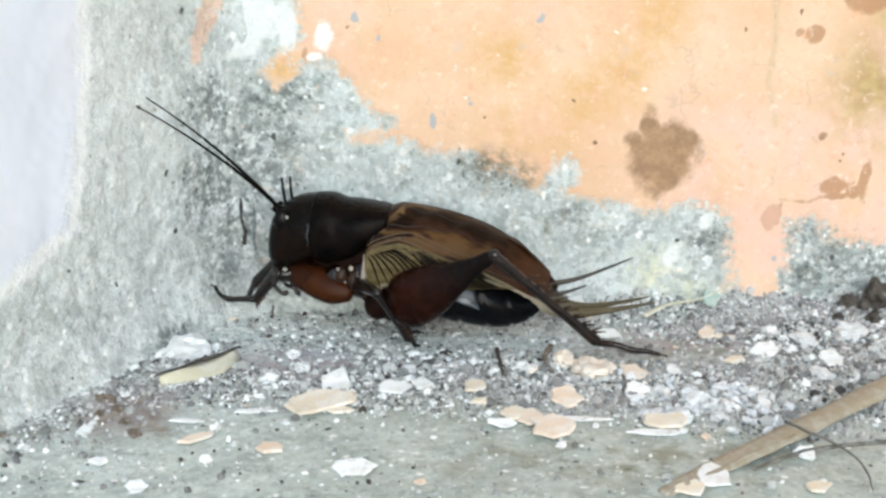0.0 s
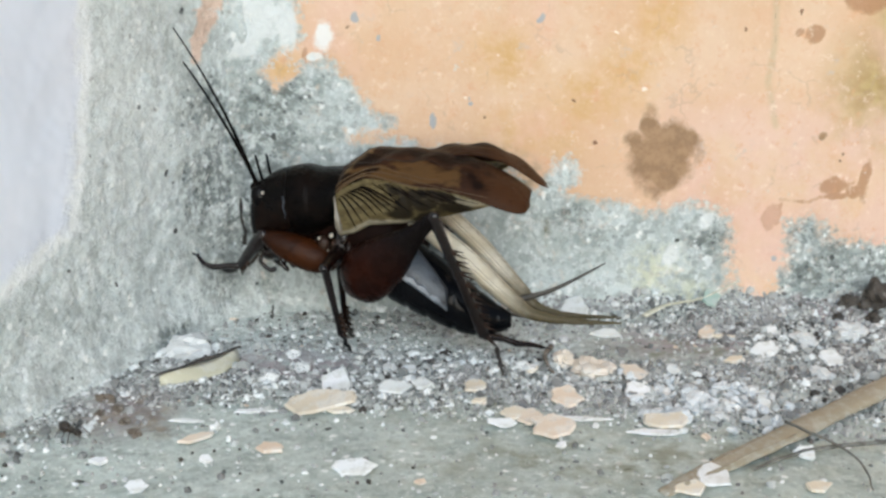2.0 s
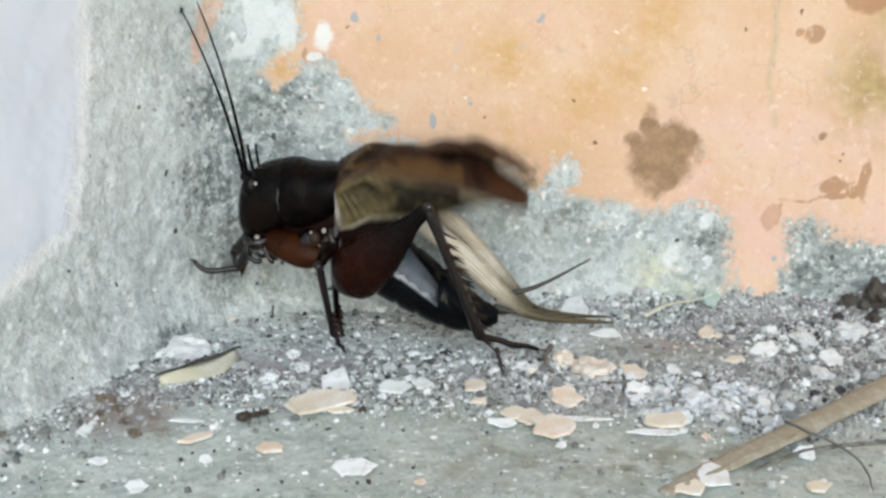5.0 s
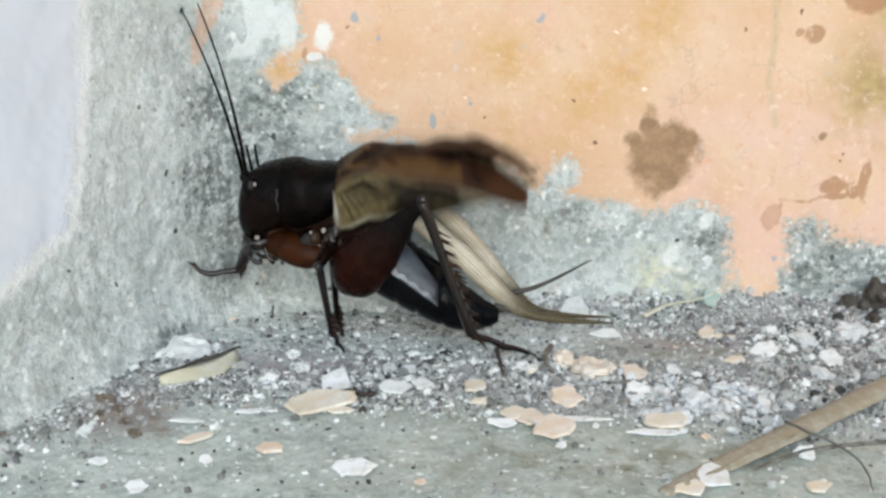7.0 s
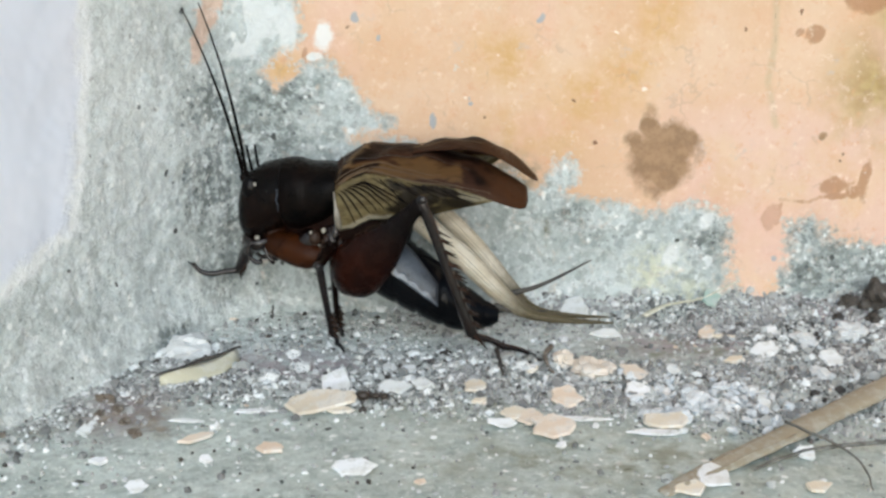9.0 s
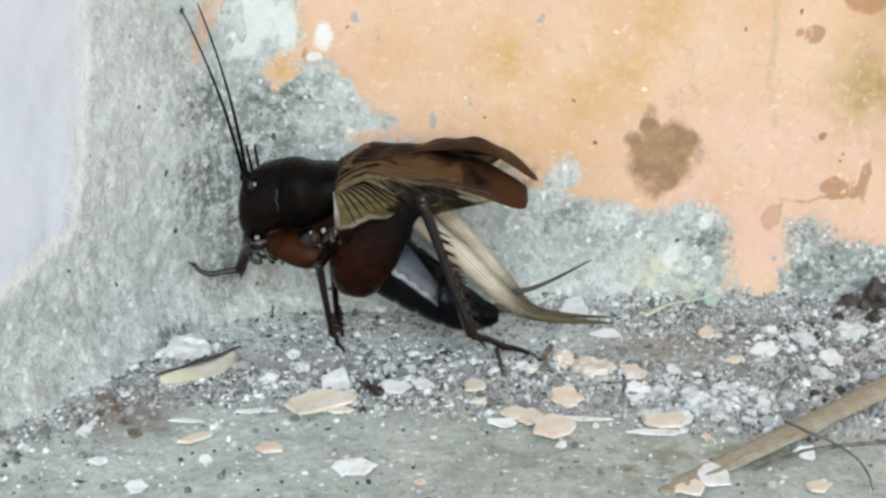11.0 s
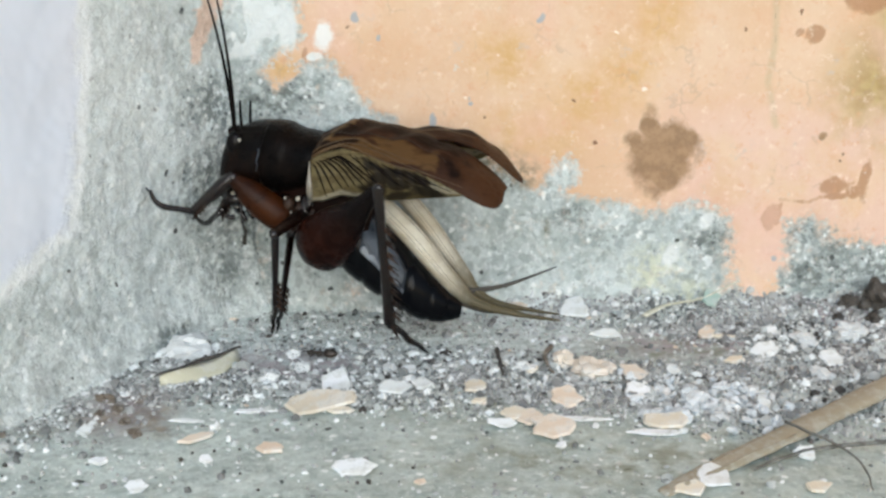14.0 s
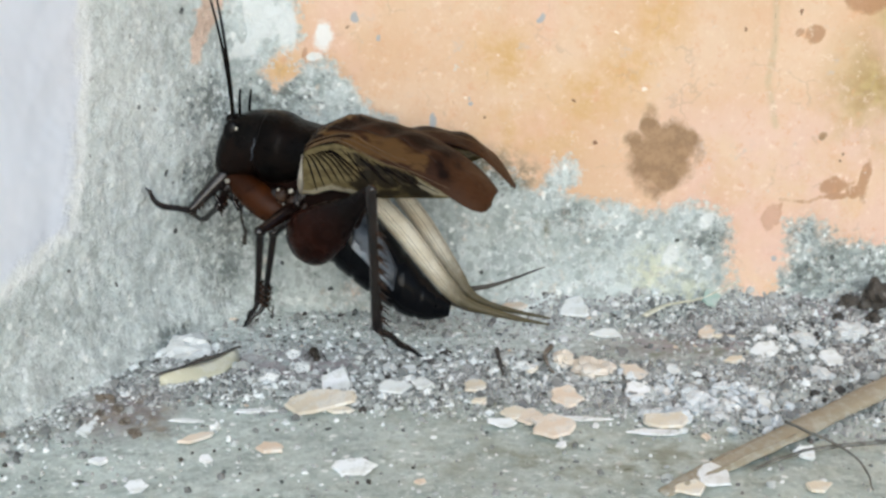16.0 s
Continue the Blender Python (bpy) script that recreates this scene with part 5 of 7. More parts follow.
# ---- the ant ----
def build_ant():
    ant = tagged(new("ant"), "tiny dark brown ant crawling over the grit", "ant")
    beasts["ant"] = ant
    part("gaster", mesh_from("gaster", *bead(-0.85, 0, 0.05, 0.62, 0.42, 0.4), ANT_SHELL), ant)
    part("thorax", mesh_from("thorax", *bead(0.12, 0, 0.05, 0.5, 0.22, 0.24), ANT_SHELL), ant)
    head = part("head", mesh_from("head", *bead(0.85, 0, 0.08, 0.36, 0.3, 0.26), ANT_SHELL), ant)
    part("waist", mesh_from("waist", *bead(-0.3, 0, 0.0, 0.16, 0.12, 0.16, 10), ANT_SHELL), ant)
    for side in (-1, 1):
        part("antenna", mesh_from("antenna", *strand([(1.1, 0.12 * side, 0.15), (1.35, 0.35 * side, 0.35), (1.8, 0.45 * side, 0.1)], [0.05, 0.045, 0.04], 5), ANT_SHELL), head)
        for x, reach in ((0.4, 0.55), (0.12, 0.0), (-0.12, -0.65)):
            line = [(x, 0.15 * side, 0.0), (x + reach * 0.5, 0.55 * side, 0.3), (x + reach, 1.0 * side, -0.5)]
            part("leg", mesh_from("leg", *strand(line, [0.06, 0.055, 0.035], 5), ANT_SHELL), ant)


build_ant()


# ---- what moves ----
def wing_rows(side):
    """The forewings lift from the back after half a second, then beat in short chirps."""
    # seconds, share of the lift, near wing: pitch and turn, far wing: pitch and turn
    table = [(0.0, 0.0, 0.0, 0.0, 0.0, 0.0), (0.43, 0.0, 0.0, 0.0, 0.0, 0.0), (0.55, 0.2, -0.5, 0.0, -1.0, 0.0), (0.7, 0.5, -3.5, 0.0, -6.0, 3.0), (1.0, 0.9, -1.0, -8.0, -4.0, 4.0),
             (1.5, 1.0, 4.4, -13.0, 1.4, 4.8), (2.0, 1.0, 2.9, -6.0, 2.5, -0.3), (3.3, 1.0, 3.5, -4.1, 4.0, -2.6), (4.0, 1.0, 6.1, -2.6, 6.8, -6.0), (6.3, 1.0, 5.2, -2.9, 6.2, -6.0),
             (12.6, 1.0, 5.2, -2.9, 6.2, -6.0), (13.0, 1.0, 5.8, -6.0, 6.0, -2.0), (13.5, 1.0, 6.6, -8.8, 5.7, 2.2), (13.8, 1.0, 5.1, -7.0, 5.5, 0.0), (14.0, 1.0, 7.6, -7.7, 7.5, 0.0),
             (15.0, 1.0, 9.7, -9.4, 7.8, 3.3), (15.5, 1.0, 6.2, -9.5, 4.9, 3.5), (16.0, 1.0, 8.4, -10.9, 7.1, 5.8)]
    chirps = [0.5, 1.0, 1.4, 1.7, 2.3, 2.6, 3.2, 3.5, 3.8, 4.1, 4.4, 4.7, 5.0, 5.3, 5.6, 5.9, 6.2, 6.5, 6.8, 7.0, 7.3, 7.6, 7.9, 8.2, 8.5, 8.8, 9.1, 9.4, 9.7, 10.0, 10.3, 10.6,
              10.9, 11.2, 11.4, 11.7, 12.0, 12.2, 12.5, 12.8, 13.0, 13.3, 13.6, 13.9, 14.2, 14.5, 14.8, 15.1, 15.35, 15.6]
    columns = list(zip(*table))
    value = lambda t, i: float(np.interp(t, columns[0], columns[i]))
    beats = [(row[0], 0.0) for row in table] + [(c + d / 30, s) for c in chirps for d, s in ((-2, 0.0), (-1, 1.0), (1, -1.0), (2, 0.0))]
    rows, last = [], -1
    for t, beat in sorted(beats):
        if frame(t) == last or t < 0 or t > 16:
            continue
        last = frame(t)
        k, pitch, turn = value(t, 1), value(t, 2 if side < 0 else 4) + BEAT * beat, value(t, 3 if side < 0 else 5)
        rows.append((t, pose(0, 0, (RISE * k - (1.3 * (1 - k) if side > 0 else 0.0)) * MM, side * ((8.0 if side < 0 else 24.0) * k + 5.0 * beat), -pitch, turn)))
    return rows


RISE, BEAT = 1.4, 5.0


def motions():
    for word, side in (("near", -1), ("far", 1)):
        walk(beasts[word + " forewing"], wing_rows(side))
    walk(beasts["cricket"], [
        (0.00, pose(-0.00653, -0.00800, 0.01007, -8.0, 4.3, -2.4)), (0.50, pose(-0.00621, -0.00800, 0.01050, -8.3, 2.2, -5.5)),
        (0.70, pose(-0.00613, -0.00800, 0.01178, -8.4, -2.6, -5.9)), (1.00, pose(-0.00780, -0.00800, 0.01258, -9.5, -5.6, -9.9)),
        (1.50, pose(-0.00778, -0.00800, 0.01305, -9.5, -6.0, -10.1)), (2.00, pose(-0.00824, -0.00800, 0.01311, -9.3, -4.6, -7.2)),
        (3.30, pose(-0.00834, -0.00800, 0.01302, -9.9, -4.6, -5.7)), (4.00, pose(-0.00895, -0.00800, 0.01333, -9.4, 1.7, 1.1)),
        (6.30, pose(-0.00910, -0.00800, 0.01354, -9.0, 0.0, 0.0)), (12.60, pose(-0.00910, -0.00800, 0.01354, -9.0, 0.0, 0.0)),
        (13.00, pose(-0.00915, -0.00800, 0.01400, -8.7, 0.8, -5.5)), (13.30, pose(-0.00956, -0.00800, 0.01425, -8.6, 0.8, -6.8)),
        (13.50, pose(-0.00991, -0.00800, 0.01450, -8.5, 0.8, -7.7)), (13.80, pose(-0.01014, -0.00800, 0.01546, -8.5, 3.4, -7.6)),
        (14.00, pose(-0.01042, -0.00800, 0.01611, -8.4, 9.3, -7.5)), (14.50, pose(-0.01073, -0.00800, 0.01636, -8.6, 8.7, -7.8)),
        (15.00, pose(-0.01065, -0.00800, 0.01644, -8.5, 10.3, -8.6)), (15.50, pose(-0.01077, -0.00800, 0.01697, -8.4, 10.7, -8.7)),
        (16.00, pose(-0.01076, -0.00800, 0.01667, -8.2, 12.8, -9.4))])
    walk(beasts["near fore femur"], [
        (0.00, pose(-0.00138, -0.00220, -0.00529, -162.1, -15.0, 162.6)), (0.50, pose(-0.00138, -0.00220, -0.00529, -166.5, -18.8, 179.6)),
        (0.70, pose(-0.00138, -0.00220, -0.00529, -176.4, -21.6, -154.3)), (1.00, pose(-0.00138, -0.00220, -0.00529, -161.2, -22.9, 168.0)),
        (1.50, pose(-0.00138, -0.00220, -0.00529, -166.7, -2.4, 146.5)), (2.00, pose(-0.00138, -0.00220, -0.00529, -170.6, -25.0, -172.9)),
        (3.30, pose(-0.00138, -0.00220, -0.00529, -165.6, -24.2, 173.5)), (4.00, pose(-0.00138, -0.00220, -0.00529, -164.3, -17.9, 160.6)),
        (6.30, pose(-0.00138, -0.00220, -0.00529, -164.2, -15.0, 159.9)), (12.60, pose(-0.00138, -0.00220, -0.00529, -164.2, -15.0, 159.9)),
        (13.00, pose(-0.00138, -0.00220, -0.00529, -162.5, -14.5, 160.7)), (13.30, pose(-0.00138, -0.00220, -0.00529, -162.3, -13.4, 160.4)),
        (13.50, pose(-0.00138, -0.00220, -0.00529, -161.1, -13.5, 159.0)), (13.80, pose(-0.00138, -0.00220, -0.00529, -166.6, -28.9, -178.7)),
        (14.00, pose(-0.00138, -0.00220, -0.00529, -170.9, -29.2, -169.8)), (14.50, pose(-0.00138, -0.00220, -0.00529, -169.9, -29.7, -172.0)),
        (15.00, pose(-0.00138, -0.00220, -0.00529, -164.9, -27.0, 178.8)), (15.50, pose(-0.00138, -0.00220, -0.00529, -163.8, -22.6, 174.8)),
        (16.00, pose(-0.00138, -0.00220, -0.00529, -161.8, -21.7, 172.1))])
    walk(beasts["near fore tibia"], [
        (0.00, pose(-0.00728, -0.00035, -0.00364, 156.2, 50.0, 151.0)), (0.50, pose(-0.00744, -0.00216, -0.00323, 155.4, 52.5, 155.6)),
        (0.70, pose(-0.00702, -0.00492, -0.00282, 165.8, 54.5, 171.1)), (1.00, pose(-0.00715, -0.00097, -0.00280, -133.5, 51.5, -110.2)),
        (1.50, pose(-0.00671, 0.00133, -0.00502, 149.9, 20.0, 130.2)), (2.00, pose(-0.00714, -0.00292, -0.00259, 145.1, 38.4, 143.3)),
        (3.30, pose(-0.00750, -0.00150, -0.00252, 144.1, 39.6, 142.3)), (4.00, pose(-0.00712, -0.00018, -0.00332, 132.3, 47.4, 127.4)),
        (6.30, pose(-0.00718, -0.00007, -0.00363, 137.7, 48.8, 134.2)), (12.60, pose(-0.00718, -0.00007, -0.00363, 137.7, 48.8, 134.2)),
        (13.00, pose(-0.00723, -0.00015, -0.00369, 138.1, 59.2, 144.5)), (13.30, pose(-0.00724, -0.00011, -0.00381, 126.9, 62.5, 136.9)),
        (13.50, pose(-0.00719, 0.00003, -0.00380, 122.4, 67.4, 135.1)), (13.80, pose(-0.00698, -0.00233, -0.00219, 152.8, 43.4, 153.4)),
        (14.00, pose(-0.00697, -0.00321, -0.00212, 171.0, 50.7, 176.9)), (14.50, pose(-0.00689, -0.00298, -0.00212, 172.9, 53.5, -179.1)),
        (15.00, pose(-0.00708, -0.00208, -0.00239, -171.9, 55.1, -160.1)), (15.50, pose(-0.00727, -0.00166, -0.00283, -168.9, 58.2, -156.2)),
        (16.00, pose(-0.00727, -0.00139, -0.00293, -160.2, 57.5, -146.4))])
    walk(beasts["near fore tarsus"], [
        (0.00, pose(-0.00992, 0.00112, -0.00724, -163.4, -10.2, 167.7)), (0.50, pose(-0.01005, -0.00098, -0.00695, -163.6, -9.8, 169.8)),
        (0.70, pose(-0.00972, -0.00449, -0.00665, -162.5, -11.4, 166.1)), (1.00, pose(-0.00827, -0.00401, -0.00687, -167.3, -6.2, 169.5)),
        (1.50, pose(-0.00956, 0.00471, -0.00663, 176.9, 9.6, 137.9)), (2.00, pose(-0.01009, -0.00072, -0.00550, -167.6, -16.2, 179.8)),
        (3.30, pose(-0.01037, 0.00071, -0.00552, -168.6, -16.9, -179.6)), (4.00, pose(-0.00906, 0.00234, -0.00678, -170.1, -13.6, -179.1)),
        (6.30, pose(-0.00934, 0.00215, -0.00717, -171.0, -10.1, -171.8)), (12.60, pose(-0.00934, 0.00215, -0.00717, -171.0, -10.1, -171.8)),
        (13.00, pose(-0.00919, 0.00125, -0.00773, -170.3, -4.8, -168.7)), (13.30, pose(-0.00883, 0.00137, -0.00798, -170.5, -2.9, -163.5)),
        (13.50, pose(-0.00847, 0.00131, -0.00813, -170.3, -1.3, -162.4)), (13.80, pose(-0.01003, -0.00080, -0.00542, -174.0, -7.2, -136.4)),
        (14.00, pose(-0.00996, -0.00304, -0.00577, -175.0, -20.1, -150.8)), (14.50, pose(-0.00969, -0.00302, -0.00590, -175.3, -20.7, -150.9)),
        (15.00, pose(-0.00961, -0.00300, -0.00624, -174.8, -19.1, -148.5)), (15.50, pose(-0.00953, -0.00266, -0.00683, -176.0, -19.3, -143.9)),
        (16.00, pose(-0.00937, -0.00278, -0.00689, -174.7, -18.0, -143.0))])
    walk(beasts["near mid femur"], [
        (0.00, pose(-0.00049, -0.00260, -0.00414, -27.8, -0.1, -63.7)), (0.50, pose(-0.00049, -0.00260, -0.00414, -40.3, 4.5, -63.8)),
        (0.70, pose(-0.00049, -0.00260, -0.00414, -128.5, 6.8, -92.3)), (1.00, pose(-0.00049, -0.00260, -0.00414, -98.5, 16.4, -77.5)),
        (1.50, pose(-0.00049, -0.00260, -0.00414, -141.9, 14.9, -99.4)), (2.00, pose(-0.00049, -0.00260, -0.00414, -134.0, 12.7, -95.2)),
        (3.30, pose(-0.00049, -0.00260, -0.00414, -134.2, 12.7, -96.4)), (4.00, pose(-0.00049, -0.00260, -0.00414, -121.6, 14.5, -99.6)),
        (6.30, pose(-0.00049, -0.00260, -0.00414, -121.8, 15.1, -98.5)), (12.60, pose(-0.00049, -0.00260, -0.00414, -121.8, 15.1, -98.5)),
        (13.00, pose(-0.00049, -0.00260, -0.00414, -135.7, 20.6, -106.6)), (13.30, pose(-0.00049, -0.00260, -0.00414, -141.3, 17.7, -107.7)),
        (13.50, pose(-0.00049, -0.00260, -0.00414, -150.9, 11.5, -110.1)), (13.80, pose(-0.00049, -0.00260, -0.00414, -155.9, 12.7, -119.7)),
        (14.00, pose(-0.00049, -0.00260, -0.00414, -137.8, 18.4, -107.0)), (14.50, pose(-0.00049, -0.00260, -0.00414, -136.9, 19.9, -106.5)),
        (15.00, pose(-0.00049, -0.00260, -0.00414, -139.6, 28.2, -115.3)), (15.50, pose(-0.00049, -0.00260, -0.00414, -137.3, 33.4, -115.7)),
        (16.00, pose(-0.00049, -0.00260, -0.00414, -137.9, 28.2, -114.0))])
    walk(beasts["near mid tibia"], [
        (0.00, pose(0.00155, -0.00673, -0.00413, 36.7, 41.2, 61.4)), (0.50, pose(0.00154, -0.00672, -0.00450, 39.1, 43.5, 65.1)),
        (0.70, pose(-0.00067, -0.00717, -0.00469, 75.6, 46.1, 92.0)), (1.00, pose(0.00047, -0.00691, -0.00544, 68.0, 46.8, 91.6)),
        (1.50, pose(-0.00122, -0.00699, -0.00532, 72.0, 56.5, 93.3)), (2.00, pose(-0.00090, -0.00707, -0.00515, 69.9, 59.1, 87.8)),
        (3.30, pose(-0.00099, -0.00706, -0.00515, 70.6, 58.2, 87.1)), (4.00, pose(-0.00123, -0.00699, -0.00529, 62.9, 59.8, 72.4)),
        (6.30, pose(-0.00115, -0.00699, -0.00534, 68.2, 61.6, 78.0)), (12.60, pose(-0.00115, -0.00699, -0.00534, 68.2, 61.6, 78.0)),
        (13.00, pose(-0.00172, -0.00673, -0.00576, 74.6, 62.6, 89.1)), (13.30, pose(-0.00182, -0.00676, -0.00553, 95.2, 47.4, 106.6)),
        (13.50, pose(-0.00203, -0.00682, -0.00505, 88.7, 58.0, 103.7)), (13.80, pose(-0.00271, -0.00648, -0.00515, 90.3, 65.5, 104.6)),
        (14.00, pose(-0.00176, -0.00676, -0.00559, 68.1, 64.1, 84.3)), (14.50, pose(-0.00171, -0.00673, -0.00570, 63.8, 64.4, 81.0)),
        (15.00, pose(-0.00221, -0.00625, -0.00631, 72.6, 59.2, 90.3)), (15.50, pose(-0.00215, -0.00604, -0.00666, 79.7, 65.5, 95.1)),
        (16.00, pose(-0.00214, -0.00630, -0.00632, 66.2, 63.8, 84.4))])
    walk(beasts["near mid tarsus"], [
        (0.00, pose(0.00421, -0.00185, -0.00900, 13.4, 30.1, 49.8)), (0.50, pose(0.00379, -0.00186, -0.00959, 13.9, 28.9, 55.7)),
        (0.70, pose(-0.00085, -0.00204, -0.01001, 35.3, 57.9, 56.1)), (1.00, pose(0.00033, -0.00185, -0.01083, 33.6, 59.4, 57.7)),
        (1.50, pose(-0.00145, -0.00292, -0.01149, 56.3, 46.5, 85.0)), (2.00, pose(-0.00075, -0.00328, -0.01150, 52.9, 47.4, 79.1)),
        (3.30, pose(-0.00079, -0.00317, -0.01144, 53.4, 47.1, 78.0)), (4.00, pose(-0.00011, -0.00344, -0.01169, 39.4, 47.2, 59.0)),
        (6.30, pose(-0.00042, -0.00355, -0.01185, 41.3, 44.9, 64.2)), (12.60, pose(-0.00042, -0.00355, -0.01185, 41.3, 44.9, 64.2)),
        (13.00, pose(-0.00167, -0.00333, -0.01233, 43.6, 47.1, 70.9)), (13.30, pose(-0.00325, -0.00195, -0.01098, 110.9, 53.0, 117.9)),
        (13.50, pose(-0.00296, -0.00301, -0.01134, 106.8, 69.2, 119.2)), (13.80, pose(-0.00348, -0.00350, -0.01192, -177.8, 72.3, -167.3)),
        (14.00, pose(-0.00143, -0.00351, -0.01230, 70.1, 84.5, 82.5)), (14.50, pose(-0.00121, -0.00354, -0.01244, 48.1, 82.1, 61.9)),
        (15.00, pose(-0.00223, -0.00241, -0.01274, 149.8, 75.3, 159.0)), (15.50, pose(-0.00242, -0.00295, -0.01348, -170.0, 76.3, -159.8)),
        (16.00, pose(-0.00182, -0.00299, -0.01309, 151.5, 71.0, 158.8))])
    walk(beasts["near hind femur"], [
        (0.00, pose(0.00364, -0.00370, -0.00549, 8.3, -33.3, -30.0)), (0.50, pose(0.00364, -0.00370, -0.00549, 9.2, -29.8, -31.2)),
        (0.70, pose(0.00244, -0.00370, -0.00614, 1.2, -20.5, -23.3)), (1.00, pose(0.00124, -0.00370, -0.00679, 4.5, -27.7, -9.9)),
        (1.50, pose(0.00124, -0.00370, -0.00679, 23.5, -33.3, -32.5)), (2.00, pose(0.00124, -0.00370, -0.00679, 18.2, -33.1, -29.9)),
        (3.20, pose(0.00124, -0.00370, -0.00679, 18.6, -33.3, -31.1)), (3.27, pose(0.00124, -0.00370, -0.00679, 12.8, -28.2, -28.3)),
        (3.33, pose(0.00124, -0.00370, -0.00679, 26.5, -31.5, -42.7)), (3.40, pose(0.00124, -0.00370, -0.00679, 18.9, -32.7, -33.5)),
        (3.47, pose(0.00124, -0.00370, -0.00679, 8.6, -25.8, -26.8)), (3.53, pose(0.00124, -0.00370, -0.00679, 21.6, -30.5, -41.1)),
        (3.60, pose(0.00124, -0.00370, -0.00679, 13.7, -31.9, -29.9)), (3.80, pose(0.00124, -0.00370, -0.00679, 16.5, -35.9, -32.7)),
        (4.00, pose(0.00124, -0.00370, -0.00679, 15.8, -37.3, -33.2)), (6.30, pose(0.00124, -0.00370, -0.00679, 21.1, -43.0, -34.0)),
        (12.60, pose(0.00124, -0.00370, -0.00679, 21.1, -43.0, -34.0)), (13.00, pose(0.00124, -0.00370, -0.00679, 34.8, -48.6, -39.4)),
        (13.30, pose(0.00124, -0.00370, -0.00679, 48.9, -45.0, -52.1)), (13.50, pose(0.00124, -0.00370, -0.00679, 44.6, -38.7, -51.7)),
        (13.80, pose(0.00124, -0.00370, -0.00679, 43.5, -45.0, -47.3)), (14.00, pose(0.00124, -0.00370, -0.00679, 38.3, -42.0, -47.0)),
        (14.50, pose(0.00124, -0.00370, -0.00679, 48.3, -44.5, -52.6)), (15.00, pose(0.00124, -0.00370, -0.00679, 45.1, -51.3, -46.1)),
        (15.50, pose(0.00124, -0.00370, -0.00679, 32.2, -33.7, -48.0)), (16.00, pose(0.00124, -0.00370, -0.00679, 36.3, -40.8, -45.9))])
    walk(beasts["near hind tibia"], [
        (0.00, pose(0.01095, -0.00793, 0.00005, 4.9, 35.6, 20.0)), (0.50, pose(0.01113, -0.00824, -0.00047, 6.2, 37.8, 24.0)),
        (0.70, pose(0.01113, -0.00745, -0.00261, 15.5, 42.2, 35.4)), (1.00, pose(0.01005, -0.00524, -0.00210, 31.6, 51.7, 52.1)),
        (1.50, pose(0.00837, -0.00824, -0.00125, 38.5, 58.8, 57.1)), (2.00, pose(0.00857, -0.00792, -0.00128, 46.3, 60.7, 60.9)),
        (3.20, pose(0.00847, -0.00805, -0.00125, 46.9, 60.8, 59.9)), (3.27, pose(0.00907, -0.00792, -0.00202, 36.5, 48.0, 55.3)),
        (3.33, pose(0.00757, -0.00954, -0.00151, 68.2, 58.8, 79.6)), (3.40, pose(0.00832, -0.00839, -0.00134, 45.7, 57.8, 58.7)),
        (3.47, pose(0.00935, -0.00780, -0.00239, 40.7, 46.9, 58.0)), (3.53, pose(0.00780, -0.00942, -0.00166, 65.5, 57.4, 75.2)),
        (3.60, pose(0.00867, -0.00798, -0.00145, 38.2, 56.2, 49.7)), (3.80, pose(0.00812, -0.00812, -0.00087, 37.4, 60.5, 45.0)),
        (4.00, pose(0.00796, -0.00810, -0.00067, 32.5, 60.7, 37.8)), (6.30, pose(0.00736, -0.00783, 0.00009, 20.9, 67.9, 25.5)),
        (12.60, pose(0.00736, -0.00783, 0.00009, 20.9, 67.9, 25.5)), (13.00, pose(0.00641, -0.00794, 0.00079, 36.5, 69.8, 47.1)),
        (13.30, pose(0.00563, -0.00934, 0.00035, 71.5, 61.8, 83.9)), (13.50, pose(0.00612, -0.00988, -0.00048, 99.0, 65.4, 108.1)),
        (13.80, pose(0.00608, -0.00895, 0.00035, 61.9, 67.9, 74.5)), (14.00, pose(0.00636, -0.00919, -0.00003, 47.3, 67.8, 59.4)),
        (14.50, pose(0.00561, -0.00942, 0.00029, 51.1, 68.5, 63.8)), (15.00, pose(0.00562, -0.00825, 0.00108, 37.9, 64.7, 52.6)),
        (15.50, pose(0.00687, -0.00994, -0.00119, 97.5, 55.3, 104.5)), (16.00, pose(0.00656, -0.00919, -0.00019, 39.5, 69.2, 53.1))])
